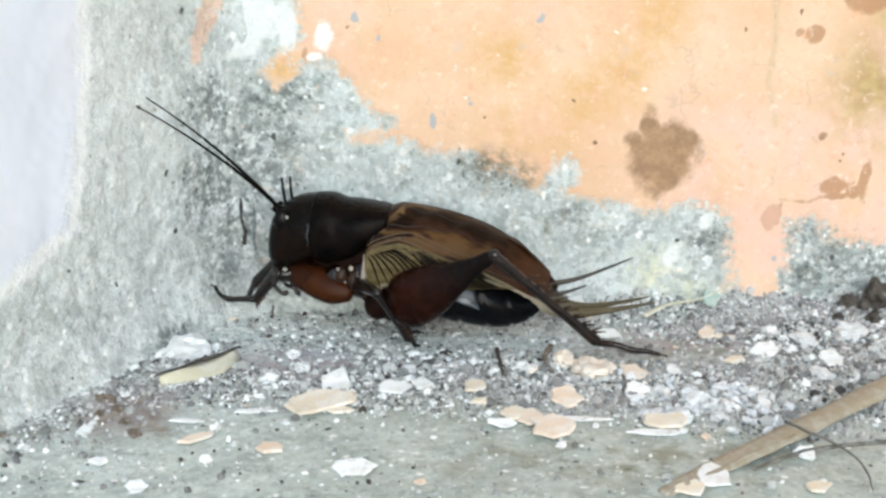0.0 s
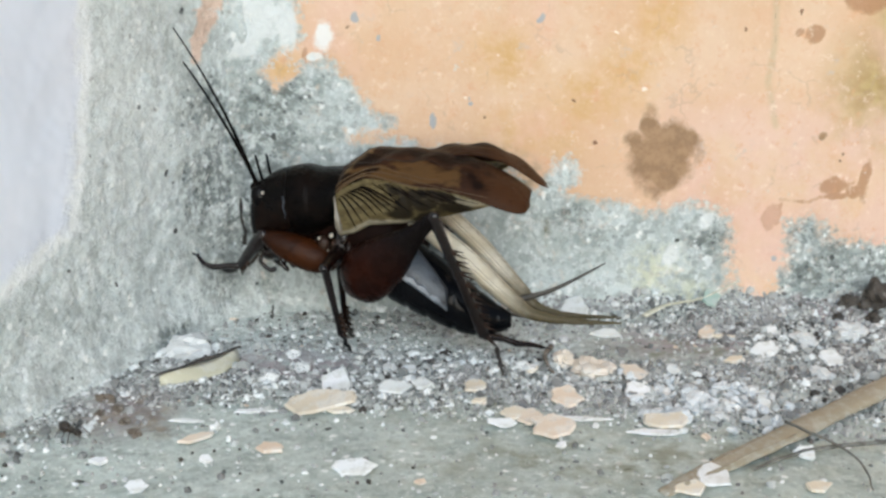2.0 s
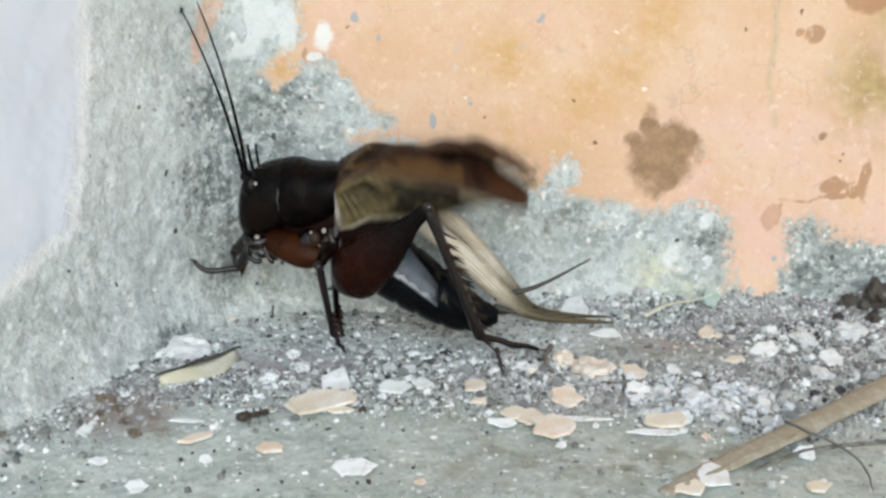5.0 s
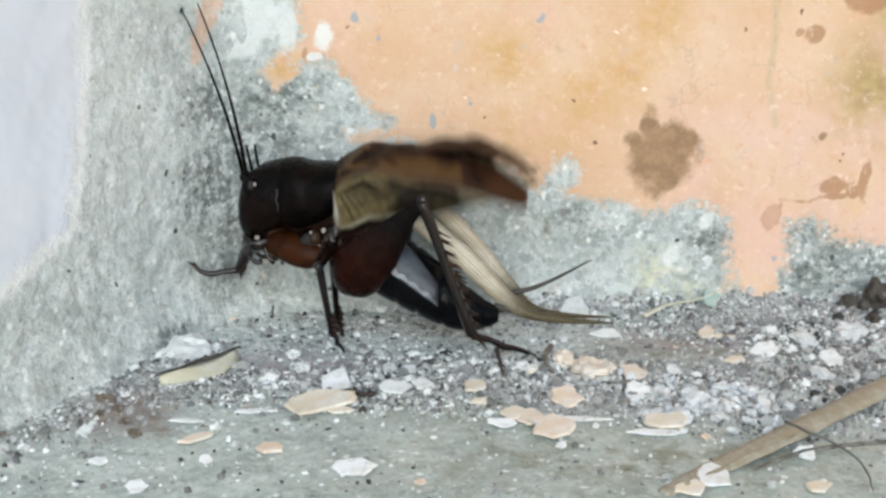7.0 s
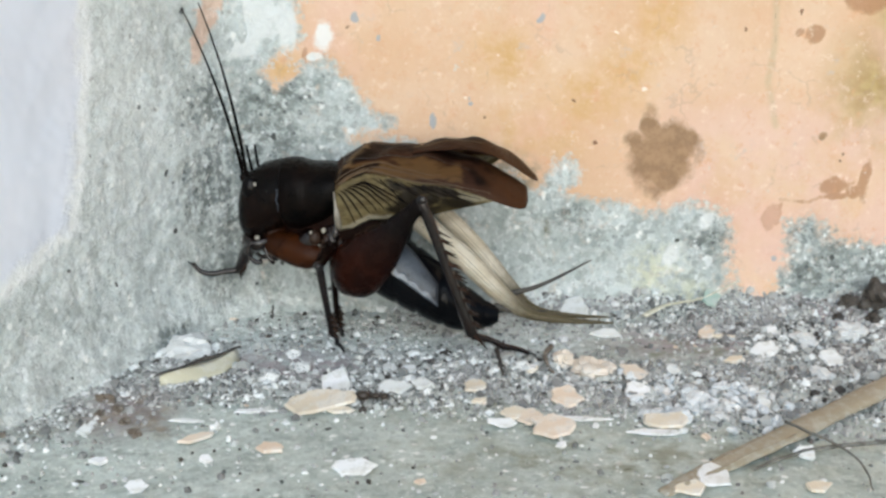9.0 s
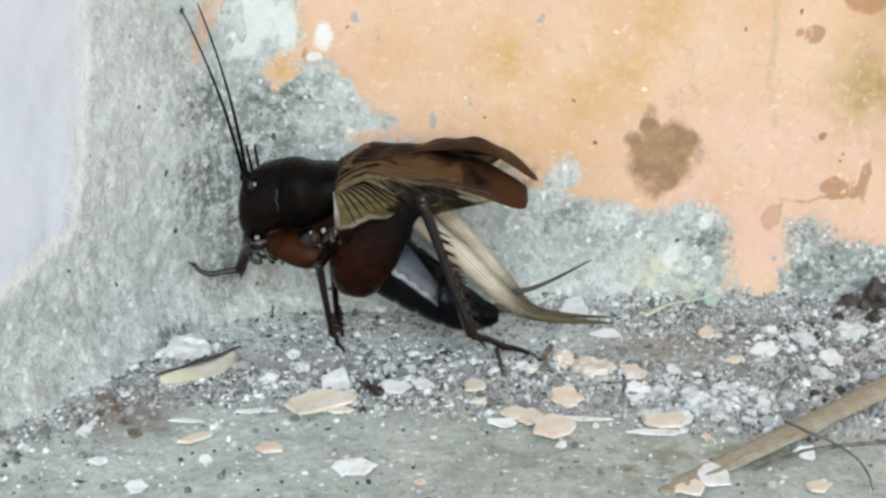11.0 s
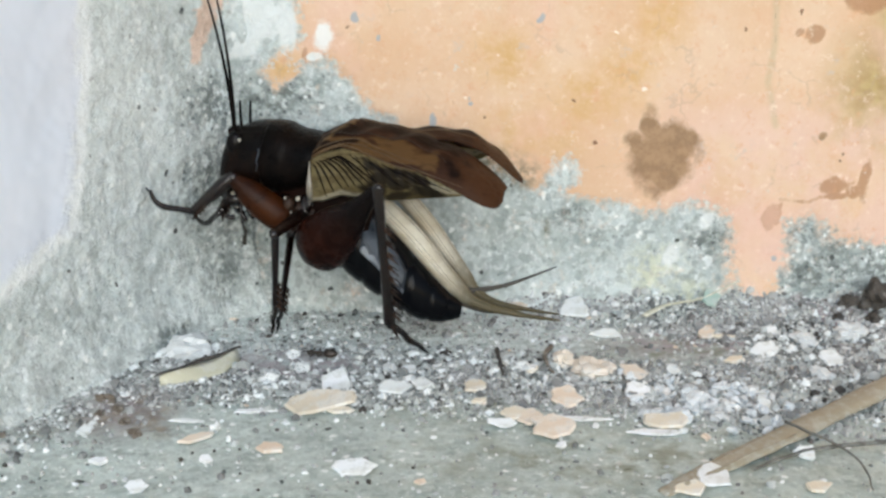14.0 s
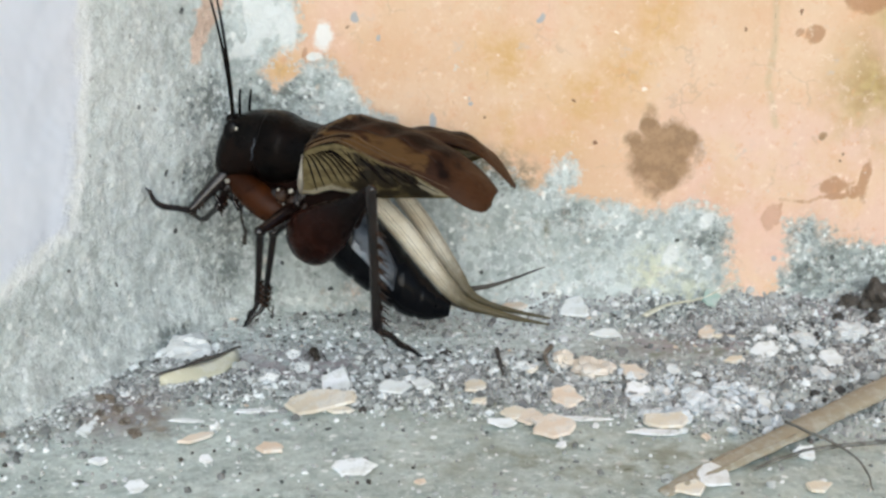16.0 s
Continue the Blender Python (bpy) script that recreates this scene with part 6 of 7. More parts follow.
    walk(beasts["near hind tarsus"], [
        (0.00, pose(0.02050, -0.00445, -0.00724, -11.2, 7.9, 6.4)), (0.50, pose(0.02016, -0.00421, -0.00813, -10.4, 11.0, 11.2)),
        (0.70, pose(0.01867, -0.00209, -0.01101, -12.3, 18.2, -1.2)), (1.00, pose(0.01481, 0.00087, -0.01191, -14.4, 24.5, -3.9)),
        (1.50, pose(0.01187, -0.00282, -0.01193, 13.0, 32.9, 48.0)), (2.00, pose(0.01155, -0.00257, -0.01218, -5.6, 17.0, 26.5)),
        (3.20, pose(0.01153, -0.00278, -0.01217, -5.1, 17.1, 25.4)), (3.27, pose(0.01383, -0.00105, -0.01132, 0.6, 21.4, 33.0)),
        (3.33, pose(0.00874, -0.00317, -0.01219, -5.1, 24.8, 18.5)), (3.40, pose(0.01179, -0.00270, -0.01193, -4.5, 15.9, 28.3)),
        (3.47, pose(0.01387, -0.00056, -0.01153, -2.4, 17.3, 30.4)), (3.53, pose(0.00953, -0.00292, -0.01219, -5.8, 21.1, 17.6)),
        (3.60, pose(0.01317, -0.00268, -0.01184, -4.7, 15.9, 25.7)), (3.80, pose(0.01248, -0.00376, -0.01175, -7.5, 12.5, 19.3)),
        (4.00, pose(0.01279, -0.00434, -0.01158, -8.4, 10.4, 17.5)), (6.30, pose(0.01160, -0.00581, -0.01151, -4.1, 20.3, 21.3)),
        (12.60, pose(0.01160, -0.00581, -0.01151, -4.1, 20.3, 21.3)), (13.00, pose(0.00934, -0.00478, -0.01094, 6.9, 35.2, 34.4)),
        (13.30, pose(0.00626, -0.00347, -0.01066, 19.7, 38.3, 51.6)), (13.50, pose(0.00450, -0.00492, -0.01184, -5.2, 21.4, 30.5)),
        (13.80, pose(0.00734, -0.00441, -0.01123, 19.7, 36.9, 53.8)), (14.00, pose(0.00876, -0.00513, -0.01161, 10.1, 27.9, 52.2)),
        (14.50, pose(0.00763, -0.00531, -0.01134, 11.6, 37.2, 43.2)), (15.00, pose(0.00886, -0.00400, -0.01023, 5.0, 35.6, 34.2)),
        (15.50, pose(0.00509, -0.00305, -0.01147, -7.2, 38.7, 14.7)), (16.00, pose(0.00923, -0.00563, -0.01187, 0.0, 23.5, 45.1))])
    walk(beasts["far fore femur"], [
        (0.00, pose(-0.00138, 0.00220, -0.00529, -169.8, -19.8, -174.0)), (0.50, pose(-0.00138, 0.00220, -0.00529, -164.5, -13.7, 169.0)),
        (0.70, pose(-0.00138, 0.00220, -0.00529, -166.0, -11.8, 168.7)), (1.00, pose(-0.00138, 0.00220, -0.00529, -179.6, -21.8, -147.8)),
        (1.50, pose(-0.00138, 0.00220, -0.00529, -170.8, -0.4, 153.4)), (2.00, pose(-0.00138, 0.00220, -0.00529, -177.7, -24.9, -156.9)),
        (3.30, pose(-0.00138, 0.00220, -0.00529, -178.7, -26.3, -157.5)), (4.00, pose(-0.00138, 0.00220, -0.00529, -176.5, -21.1, -165.4)),
        (6.30, pose(-0.00138, 0.00220, -0.00529, 178.4, -20.8, -148.3)), (12.60, pose(-0.00138, 0.00220, -0.00529, 178.4, -20.8, -148.3)),
        (13.00, pose(-0.00138, 0.00220, -0.00529, -177.7, -17.3, -149.6)), (13.30, pose(-0.00138, 0.00220, -0.00529, -162.9, -11.6, 158.1)),
        (13.50, pose(-0.00138, 0.00220, -0.00529, -169.8, -16.6, -174.5)), (13.80, pose(-0.00138, 0.00220, -0.00529, 179.3, -24.5, -146.8)),
        (14.00, pose(-0.00138, 0.00220, -0.00529, -167.7, -21.5, -178.9)), (16.00, pose(-0.00138, 0.00220, -0.00529, -167.6, -19.0, -175.7))])
    walk(beasts["far fore tibia"], [
        (0.00, pose(-0.00745, 0.00156, -0.00309, 157.9, 39.5, 145.6)), (0.50, pose(-0.00860, 0.00361, -0.00350, 157.4, 43.7, 152.5)),
        (0.70, pose(-0.00863, 0.00364, -0.00374, 156.2, 34.3, 146.3)), (1.00, pose(-0.00668, -0.00113, -0.00279, 150.4, 53.9, 160.4)),
        (1.50, pose(-0.00710, 0.00506, -0.00524, -151.0, 4.9, -91.7)), (2.00, pose(-0.00678, -0.00010, -0.00256, 153.7, 33.8, 147.9)),
        (3.30, pose(-0.00673, -0.00002, -0.00243, 152.0, 33.5, 145.0)), (4.00, pose(-0.00718, 0.00069, -0.00298, 158.1, 30.6, 139.9)),
        (6.30, pose(-0.00647, -0.00094, -0.00302, 141.8, 34.8, 128.4)), (12.60, pose(-0.00647, -0.00094, -0.00302, 141.8, 34.8, 128.4)),
        (13.00, pose(-0.00665, -0.00089, -0.00338, 134.7, 41.2, 132.1)), (13.30, pose(-0.00750, 0.00466, -0.00393, -178.1, -12.4, -138.7)),
        (13.50, pose(-0.00752, 0.00161, -0.00345, 176.7, -9.9, -100.6)), (13.80, pose(-0.00681, -0.00136, -0.00233, -133.3, 17.8, -96.3)),
        (14.00, pose(-0.00733, 0.00208, -0.00295, -121.0, 33.3, -97.8)), (16.00, pose(-0.00738, 0.00175, -0.00322, -108.2, 37.9, -88.3))])
    walk(beasts["far fore tarsus"], [
        (0.00, pose(-0.01044, 0.00361, -0.00608, 149.5, 35.0, 132.7)), (0.50, pose(-0.01162, 0.00518, -0.00674, 152.2, 32.8, 137.0)),
        (0.70, pose(-0.01236, 0.00614, -0.00681, 153.5, 39.6, 148.2)), (1.00, pose(-0.00929, -0.00020, -0.00659, 170.8, 17.3, 149.4)),
        (1.50, pose(-0.00724, 0.00038, -0.00564, 170.2, 11.4, 131.9)), (2.00, pose(-0.01008, 0.00197, -0.00517, 177.0, 12.8, 152.5)),
        (3.30, pose(-0.00993, 0.00223, -0.00501, 176.8, 12.3, 151.1)), (4.00, pose(-0.01026, 0.00329, -0.00537, 96.0, 36.8, 101.5)),
        (6.30, pose(-0.00887, 0.00209, -0.00570, 151.4, 27.0, 128.8)), (12.60, pose(-0.00887, 0.00209, -0.00570, 151.4, 27.0, 128.8)),
        (13.00, pose(-0.00902, 0.00173, -0.00648, 150.5, 26.3, 131.4)), (13.30, pose(-0.01125, 0.00137, -0.00284, 62.9, 31.2, 95.3)),
        (13.50, pose(-0.00838, -0.00294, -0.00265, 98.0, 35.9, 111.3)), (13.80, pose(-0.00730, -0.00581, -0.00377, 170.8, 15.1, 138.3)),
        (14.00, pose(-0.00786, -0.00181, -0.00552, 166.8, 19.7, 137.7)), (16.00, pose(-0.00727, -0.00197, -0.00612, 163.5, 23.8, 138.9))])
    walk(beasts["far mid femur"], [
        (0.00, pose(-0.00049, 0.00260, -0.00414, 42.4, 28.7, 76.0)), (0.50, pose(-0.00049, 0.00260, -0.00414, 66.2, 33.1, 88.2)),
        (0.70, pose(-0.00049, 0.00260, -0.00414, 118.4, 28.5, 110.2)), (1.00, pose(-0.00049, 0.00260, -0.00414, 105.5, 36.0, 113.0)),
        (1.50, pose(-0.00049, 0.00260, -0.00414, 152.7, 26.7, 138.5)), (2.00, pose(-0.00049, 0.00260, -0.00414, 134.9, 29.1, 123.2)),
        (3.30, pose(-0.00049, 0.00260, -0.00414, 132.2, 27.3, 119.2)), (4.00, pose(-0.00049, 0.00260, -0.00414, 91.2, 31.5, 94.0)),
        (6.30, pose(-0.00049, 0.00260, -0.00414, 103.8, 33.6, 101.3)), (12.60, pose(-0.00049, 0.00260, -0.00414, 103.8, 33.6, 101.3)),
        (13.00, pose(-0.00049, 0.00260, -0.00414, 143.2, 42.0, 136.2)), (13.30, pose(-0.00049, 0.00260, -0.00414, 153.2, 35.4, 142.2)),
        (13.50, pose(-0.00049, 0.00260, -0.00414, 166.3, 29.1, 153.3)), (13.80, pose(-0.00049, 0.00260, -0.00414, 161.7, 33.1, 150.5)),
        (14.00, pose(-0.00049, 0.00260, -0.00414, 140.3, 48.0, 137.4)), (14.50, pose(-0.00049, 0.00260, -0.00414, 142.0, 47.3, 139.2)),
        (15.00, pose(-0.00049, 0.00260, -0.00414, 163.7, 52.2, 164.8)), (15.50, pose(-0.00049, 0.00260, -0.00414, 171.1, 56.4, 175.3)),
        (16.00, pose(-0.00049, 0.00260, -0.00414, 176.2, 56.1, -179.3))])
    walk(beasts["far mid tibia"], [
        (0.00, pose(0.00048, 0.00651, -0.00635, -50.7, 18.9, -62.5)), (0.50, pose(-0.00037, 0.00645, -0.00665, -52.6, 20.7, -59.5)),
        (0.70, pose(-0.00189, 0.00639, -0.00633, -83.3, 31.8, -75.4)), (1.00, pose(-0.00194, 0.00602, -0.00684, -80.3, 34.7, -68.0)),
        (1.50, pose(-0.00356, 0.00532, -0.00620, -88.6, 45.5, -72.4)), (2.00, pose(-0.00269, 0.00596, -0.00637, -87.0, 45.7, -74.4)),
        (3.30, pose(-0.00248, 0.00616, -0.00625, -87.3, 46.1, -76.1)), (4.00, pose(-0.00076, 0.00650, -0.00654, -85.3, 46.2, -82.7)),
        (6.30, pose(-0.00124, 0.00634, -0.00668, -84.4, 49.3, -80.0)), (12.60, pose(-0.00124, 0.00634, -0.00668, -84.4, 49.3, -80.0)),
        (13.00, pose(-0.00295, 0.00496, -0.00721, -91.5, 43.5, -80.1)), (13.30, pose(-0.00346, 0.00491, -0.00681, -102.7, 36.6, -86.4)),
        (13.50, pose(-0.00408, 0.00441, -0.00638, -94.8, 51.5, -80.0)), (13.80, pose(-0.00385, 0.00450, -0.00665, -106.9, 58.6, -92.3)),
        (14.00, pose(-0.00276, 0.00469, -0.00757, -87.4, 54.3, -76.0)), (14.50, pose(-0.00285, 0.00464, -0.00752, -83.3, 58.4, -71.5)),
        (15.00, pose(-0.00321, 0.00334, -0.00777, 82.2, 75.6, 95.8)), (15.50, pose(-0.00303, 0.00281, -0.00797, 102.7, 84.7, 115.4)),
        (16.00, pose(-0.00306, 0.00257, -0.00796, 65.9, 77.9, 80.5))])
    walk(beasts["far mid tarsus"], [
        (0.00, pose(0.00371, 0.00030, -0.00874, -5.3, 12.6, 52.1)), (0.50, pose(0.00315, 0.00049, -0.00927, -3.8, 13.6, 55.9)),
        (0.70, pose(-0.00030, 0.00030, -0.01023, 31.9, 37.5, 66.5)), (1.00, pose(0.00034, 0.00037, -0.01106, 43.8, 41.1, 77.1)),
        (1.50, pose(-0.00199, 0.00037, -0.01149, 43.0, 39.1, 79.2)), (2.00, pose(-0.00129, 0.00097, -0.01168, 43.2, 39.6, 76.1)),
        (3.30, pose(-0.00124, 0.00117, -0.01159, 43.5, 39.3, 74.8)), (4.00, pose(-0.00011, 0.00141, -0.01189, 35.8, 41.1, 59.8)),
        (6.30, pose(-0.00039, 0.00158, -0.01231, 40.6, 43.7, 63.9)), (12.60, pose(-0.00039, 0.00158, -0.01231, 40.6, 43.7, 63.9)),
        (13.00, pose(-0.00203, -0.00033, -0.01231, 65.1, 43.6, 87.3)), (13.30, pose(-0.00309, -0.00101, -0.01121, 113.4, 44.8, 116.8)),
        (13.50, pose(-0.00329, -0.00012, -0.01216, 113.9, 46.0, 118.5)), (13.80, pose(-0.00400, 0.00065, -0.01296, 141.2, 59.1, 145.5)),
        (14.00, pose(-0.00171, 0.00051, -0.01357, 94.7, 62.3, 105.2)), (14.50, pose(-0.00162, 0.00097, -0.01382, 87.1, 61.8, 99.8)),
        (15.00, pose(-0.00340, 0.00517, -0.01494, -122.3, 48.7, -107.9)), (15.50, pose(-0.00333, 0.00343, -0.01534, -129.9, 58.6, -117.6)),
        (16.00, pose(-0.00280, 0.00410, -0.01519, -154.8, 57.2, -146.6))])
    walk(beasts["far hind femur"], [
        (0.00, pose(0.00214, 0.00370, -0.00679, -22.8, -25.3, 29.8)), (0.50, pose(0.00214, 0.00370, -0.00679, -25.2, -22.1, 40.3)),
        (0.70, pose(0.00214, 0.00370, -0.00679, -23.1, -13.3, 49.6)), (1.00, pose(0.00214, 0.00370, -0.00679, -29.8, -26.5, 56.2)),
        (1.50, pose(0.00214, 0.00370, -0.00679, -35.6, -29.2, 62.2)), (2.00, pose(0.00214, 0.00370, -0.00679, -36.7, -30.1, 59.4)),
        (3.30, pose(0.00214, 0.00370, -0.00679, -35.9, -31.2, 56.9)), (4.00, pose(0.00214, 0.00370, -0.00679, 23.8, -37.9, -42.4)),
        (6.30, pose(0.00214, 0.00370, -0.00679, 32.9, -40.8, -48.4)), (12.60, pose(0.00214, 0.00370, -0.00679, 32.9, -40.8, -48.4)),
        (13.00, pose(0.00214, 0.00370, -0.00679, 46.0, -46.6, -51.2)), (13.50, pose(0.00214, 0.00370, -0.00679, -54.5, -36.7, 73.2)),
        (14.00, pose(0.00214, 0.00370, -0.00679, -51.8, -35.9, 68.7)), (16.00, pose(0.00214, 0.00370, -0.00679, -51.6, -30.3, 71.5))])
    walk(beasts["far hind tibia"], [
        (0.00, pose(0.01004, 0.00823, -0.00249, -3.5, 31.7, 7.6)), (0.50, pose(0.00923, 0.00971, -0.00301, -5.5, 34.5, 6.1)),
        (0.70, pose(0.00846, 0.01112, -0.00449, -34.8, 30.2, -41.1)), (1.00, pose(0.00712, 0.01115, -0.00232, -93.8, 52.7, -82.9)),
        (1.50, pose(0.00622, 0.01141, -0.00191, -87.4, 57.0, -76.7)), (2.00, pose(0.00654, 0.01113, -0.00178, -85.5, 44.5, -78.4)),
        (3.30, pose(0.00681, 0.01086, -0.00161, -85.8, 46.8, -79.9)), (4.00, pose(0.00802, -0.00167, -0.00058, 44.8, 57.7, 50.9)),
        (6.30, pose(0.00722, -0.00202, -0.00020, 41.3, 61.4, 48.1)), (12.60, pose(0.00722, -0.00202, -0.00020, 41.3, 61.4, 48.1)),
        (13.00, pose(0.00649, -0.00171, 0.00054, 40.8, 66.3, 51.8)), (13.50, pose(0.00444, 0.01135, -0.00083, -80.8, 62.1, -72.1)),
        (14.00, pose(0.00507, 0.01122, -0.00094, -71.5, 59.3, -65.7)), (16.00, pose(0.00487, 0.01186, -0.00176, -76.0, 45.9, -70.2))])
    walk(beasts["far hind tarsus"], [
        (0.00, pose(0.02055, 0.00963, -0.00904, -11.0, 7.4, 3.3)), (0.50, pose(0.01943, 0.01079, -0.01008, -10.8, 8.7, 7.4)),
        (0.70, pose(0.01659, 0.00402, -0.01078, -5.7, 15.7, 25.1)), (1.00, pose(0.00806, 0.00363, -0.01227, -29.7, -44.5, 41.4)),
        (1.50, pose(0.00779, 0.00478, -0.01239, -36.0, -26.9, 58.1)), (2.00, pose(0.00833, 0.00240, -0.01054, -53.3, -18.3, 77.8)),
        (3.30, pose(0.00830, 0.00244, -0.01072, -1.3, -53.4, 0.9)), (4.00, pose(0.01224, 0.00351, -0.01115, -2.6, -16.7, -32.4)),
        (6.30, pose(0.01121, 0.00243, -0.01118, -12.6, -4.2, 14.9)), (12.60, pose(0.01121, 0.00243, -0.01118, -12.6, -4.2, 14.9)),
        (13.00, pose(0.00960, 0.00224, -0.01090, -8.2, 8.9, 31.4)), (13.50, pose(0.00624, 0.00578, -0.01188, 2.2, 16.6, 59.3)),
        (14.00, pose(0.00770, 0.00541, -0.01169, -0.2, 16.9, 51.1)), (16.00, pose(0.00781, 0.00368, -0.01074, -4.5, 13.7, 54.0))])
    walk(beasts["near antenna"], [
        (0.00, pose(-0.00791, -0.00100, 0.00150, 159.4, -36.4, -147.6)), (0.30, pose(-0.00791, -0.00100, 0.00150, 159.7, -35.3, -147.4)),
        (0.50, pose(-0.00791, -0.00100, 0.00150, 160.6, -32.2, -146.6)), (0.70, pose(-0.00791, -0.00100, 0.00150, 153.8, -51.4, -147.8)),
        (0.97, pose(-0.00791, -0.00100, 0.00150, 150.4, -62.9, -147.4)), (1.03, pose(-0.00791, -0.00100, 0.00150, 151.5, -76.4, -150.9)),
        (1.30, pose(-0.00791, -0.00100, 0.00150, 148.7, -72.4, -147.5)), (1.50, pose(-0.00791, -0.00100, 0.00150, 148.6, -68.8, -146.8)),
        (1.80, pose(-0.00791, -0.00100, 0.00150, 151.8, -64.3, -149.3)), (2.00, pose(-0.00791, -0.00100, 0.00150, 152.7, -66.2, -150.5)),
        (3.00, pose(-0.00791, -0.00100, 0.00150, 153.5, -67.0, -151.5)), (3.30, pose(-0.00791, -0.00100, 0.00150, 157.6, -35.3, -144.4)),
        (3.47, pose(-0.00791, -0.00100, 0.00150, 167.7, -14.6, -139.2)), (3.53, pose(-0.00791, -0.00100, 0.00150, -171.5, 7.1, -129.5)),
        (3.70, pose(-0.00791, -0.00100, 0.00150, 158.0, -34.7, -144.7)), (3.80, pose(-0.00791, -0.00100, 0.00150, 160.2, -75.1, -159.6)),
        (3.97, pose(-0.00791, -0.00100, 0.00150, 12.8, -79.7, -13.0)), (4.03, pose(-0.00791, -0.00100, 0.00150, 142.7, -86.2, -142.6)),
        (4.20, pose(-0.00791, -0.00100, 0.00150, 159.2, -73.9, -158.4)), (6.30, pose(-0.00791, -0.00100, 0.00150, 160.2, -75.1, -159.6)),
        (9.20, pose(-0.00791, -0.00100, 0.00150, 160.8, -75.7, -160.3)), (12.60, pose(-0.00791, -0.00100, 0.00150, 159.2, -73.9, -158.4)),
        (12.80, pose(-0.00791, -0.00100, 0.00150, 154.2, -56.3, -149.9)), (13.00, pose(-0.00791, -0.00100, 0.00150, 158.6, -34.6, -145.4)),
        (13.30, pose(-0.00791, -0.00100, 0.00150, 156.8, -54.8, -152.4)), (13.47, pose(-0.00791, -0.00100, 0.00150, 159.3, -60.2, -156.5)),
        (13.53, pose(-0.00791, -0.00100, 0.00150, 162.9, -66.5, -161.5)), (13.80, pose(-0.00791, -0.00100, 0.00150, 168.1, -66.5, -167.0)),
        (14.00, pose(-0.00791, -0.00100, 0.00150, 173.0, -71.9, -172.6)), (14.50, pose(-0.00791, -0.00100, 0.00150, 174.5, -67.4, -174.0)),
        (14.97, pose(-0.00791, -0.00100, 0.00150, 169.6, -63.5, -168.4)), (15.03, pose(-0.00791, -0.00100, 0.00150, 174.1, -68.6, -173.7)),
        (15.30, pose(-0.00791, -0.00100, 0.00150, 174.1, -68.9, -173.6)), (15.47, pose(-0.00791, -0.00100, 0.00150, 172.2, -73.6, -171.9)),
        (15.53, pose(-0.00791, -0.00100, 0.00150, 174.2, -68.3, -173.8)), (15.80, pose(-0.00791, -0.00100, 0.00150, 174.4, -67.9, -173.9)),
        (16.00, pose(-0.00791, -0.00100, 0.00150, 174.4, -67.9, -173.9))])
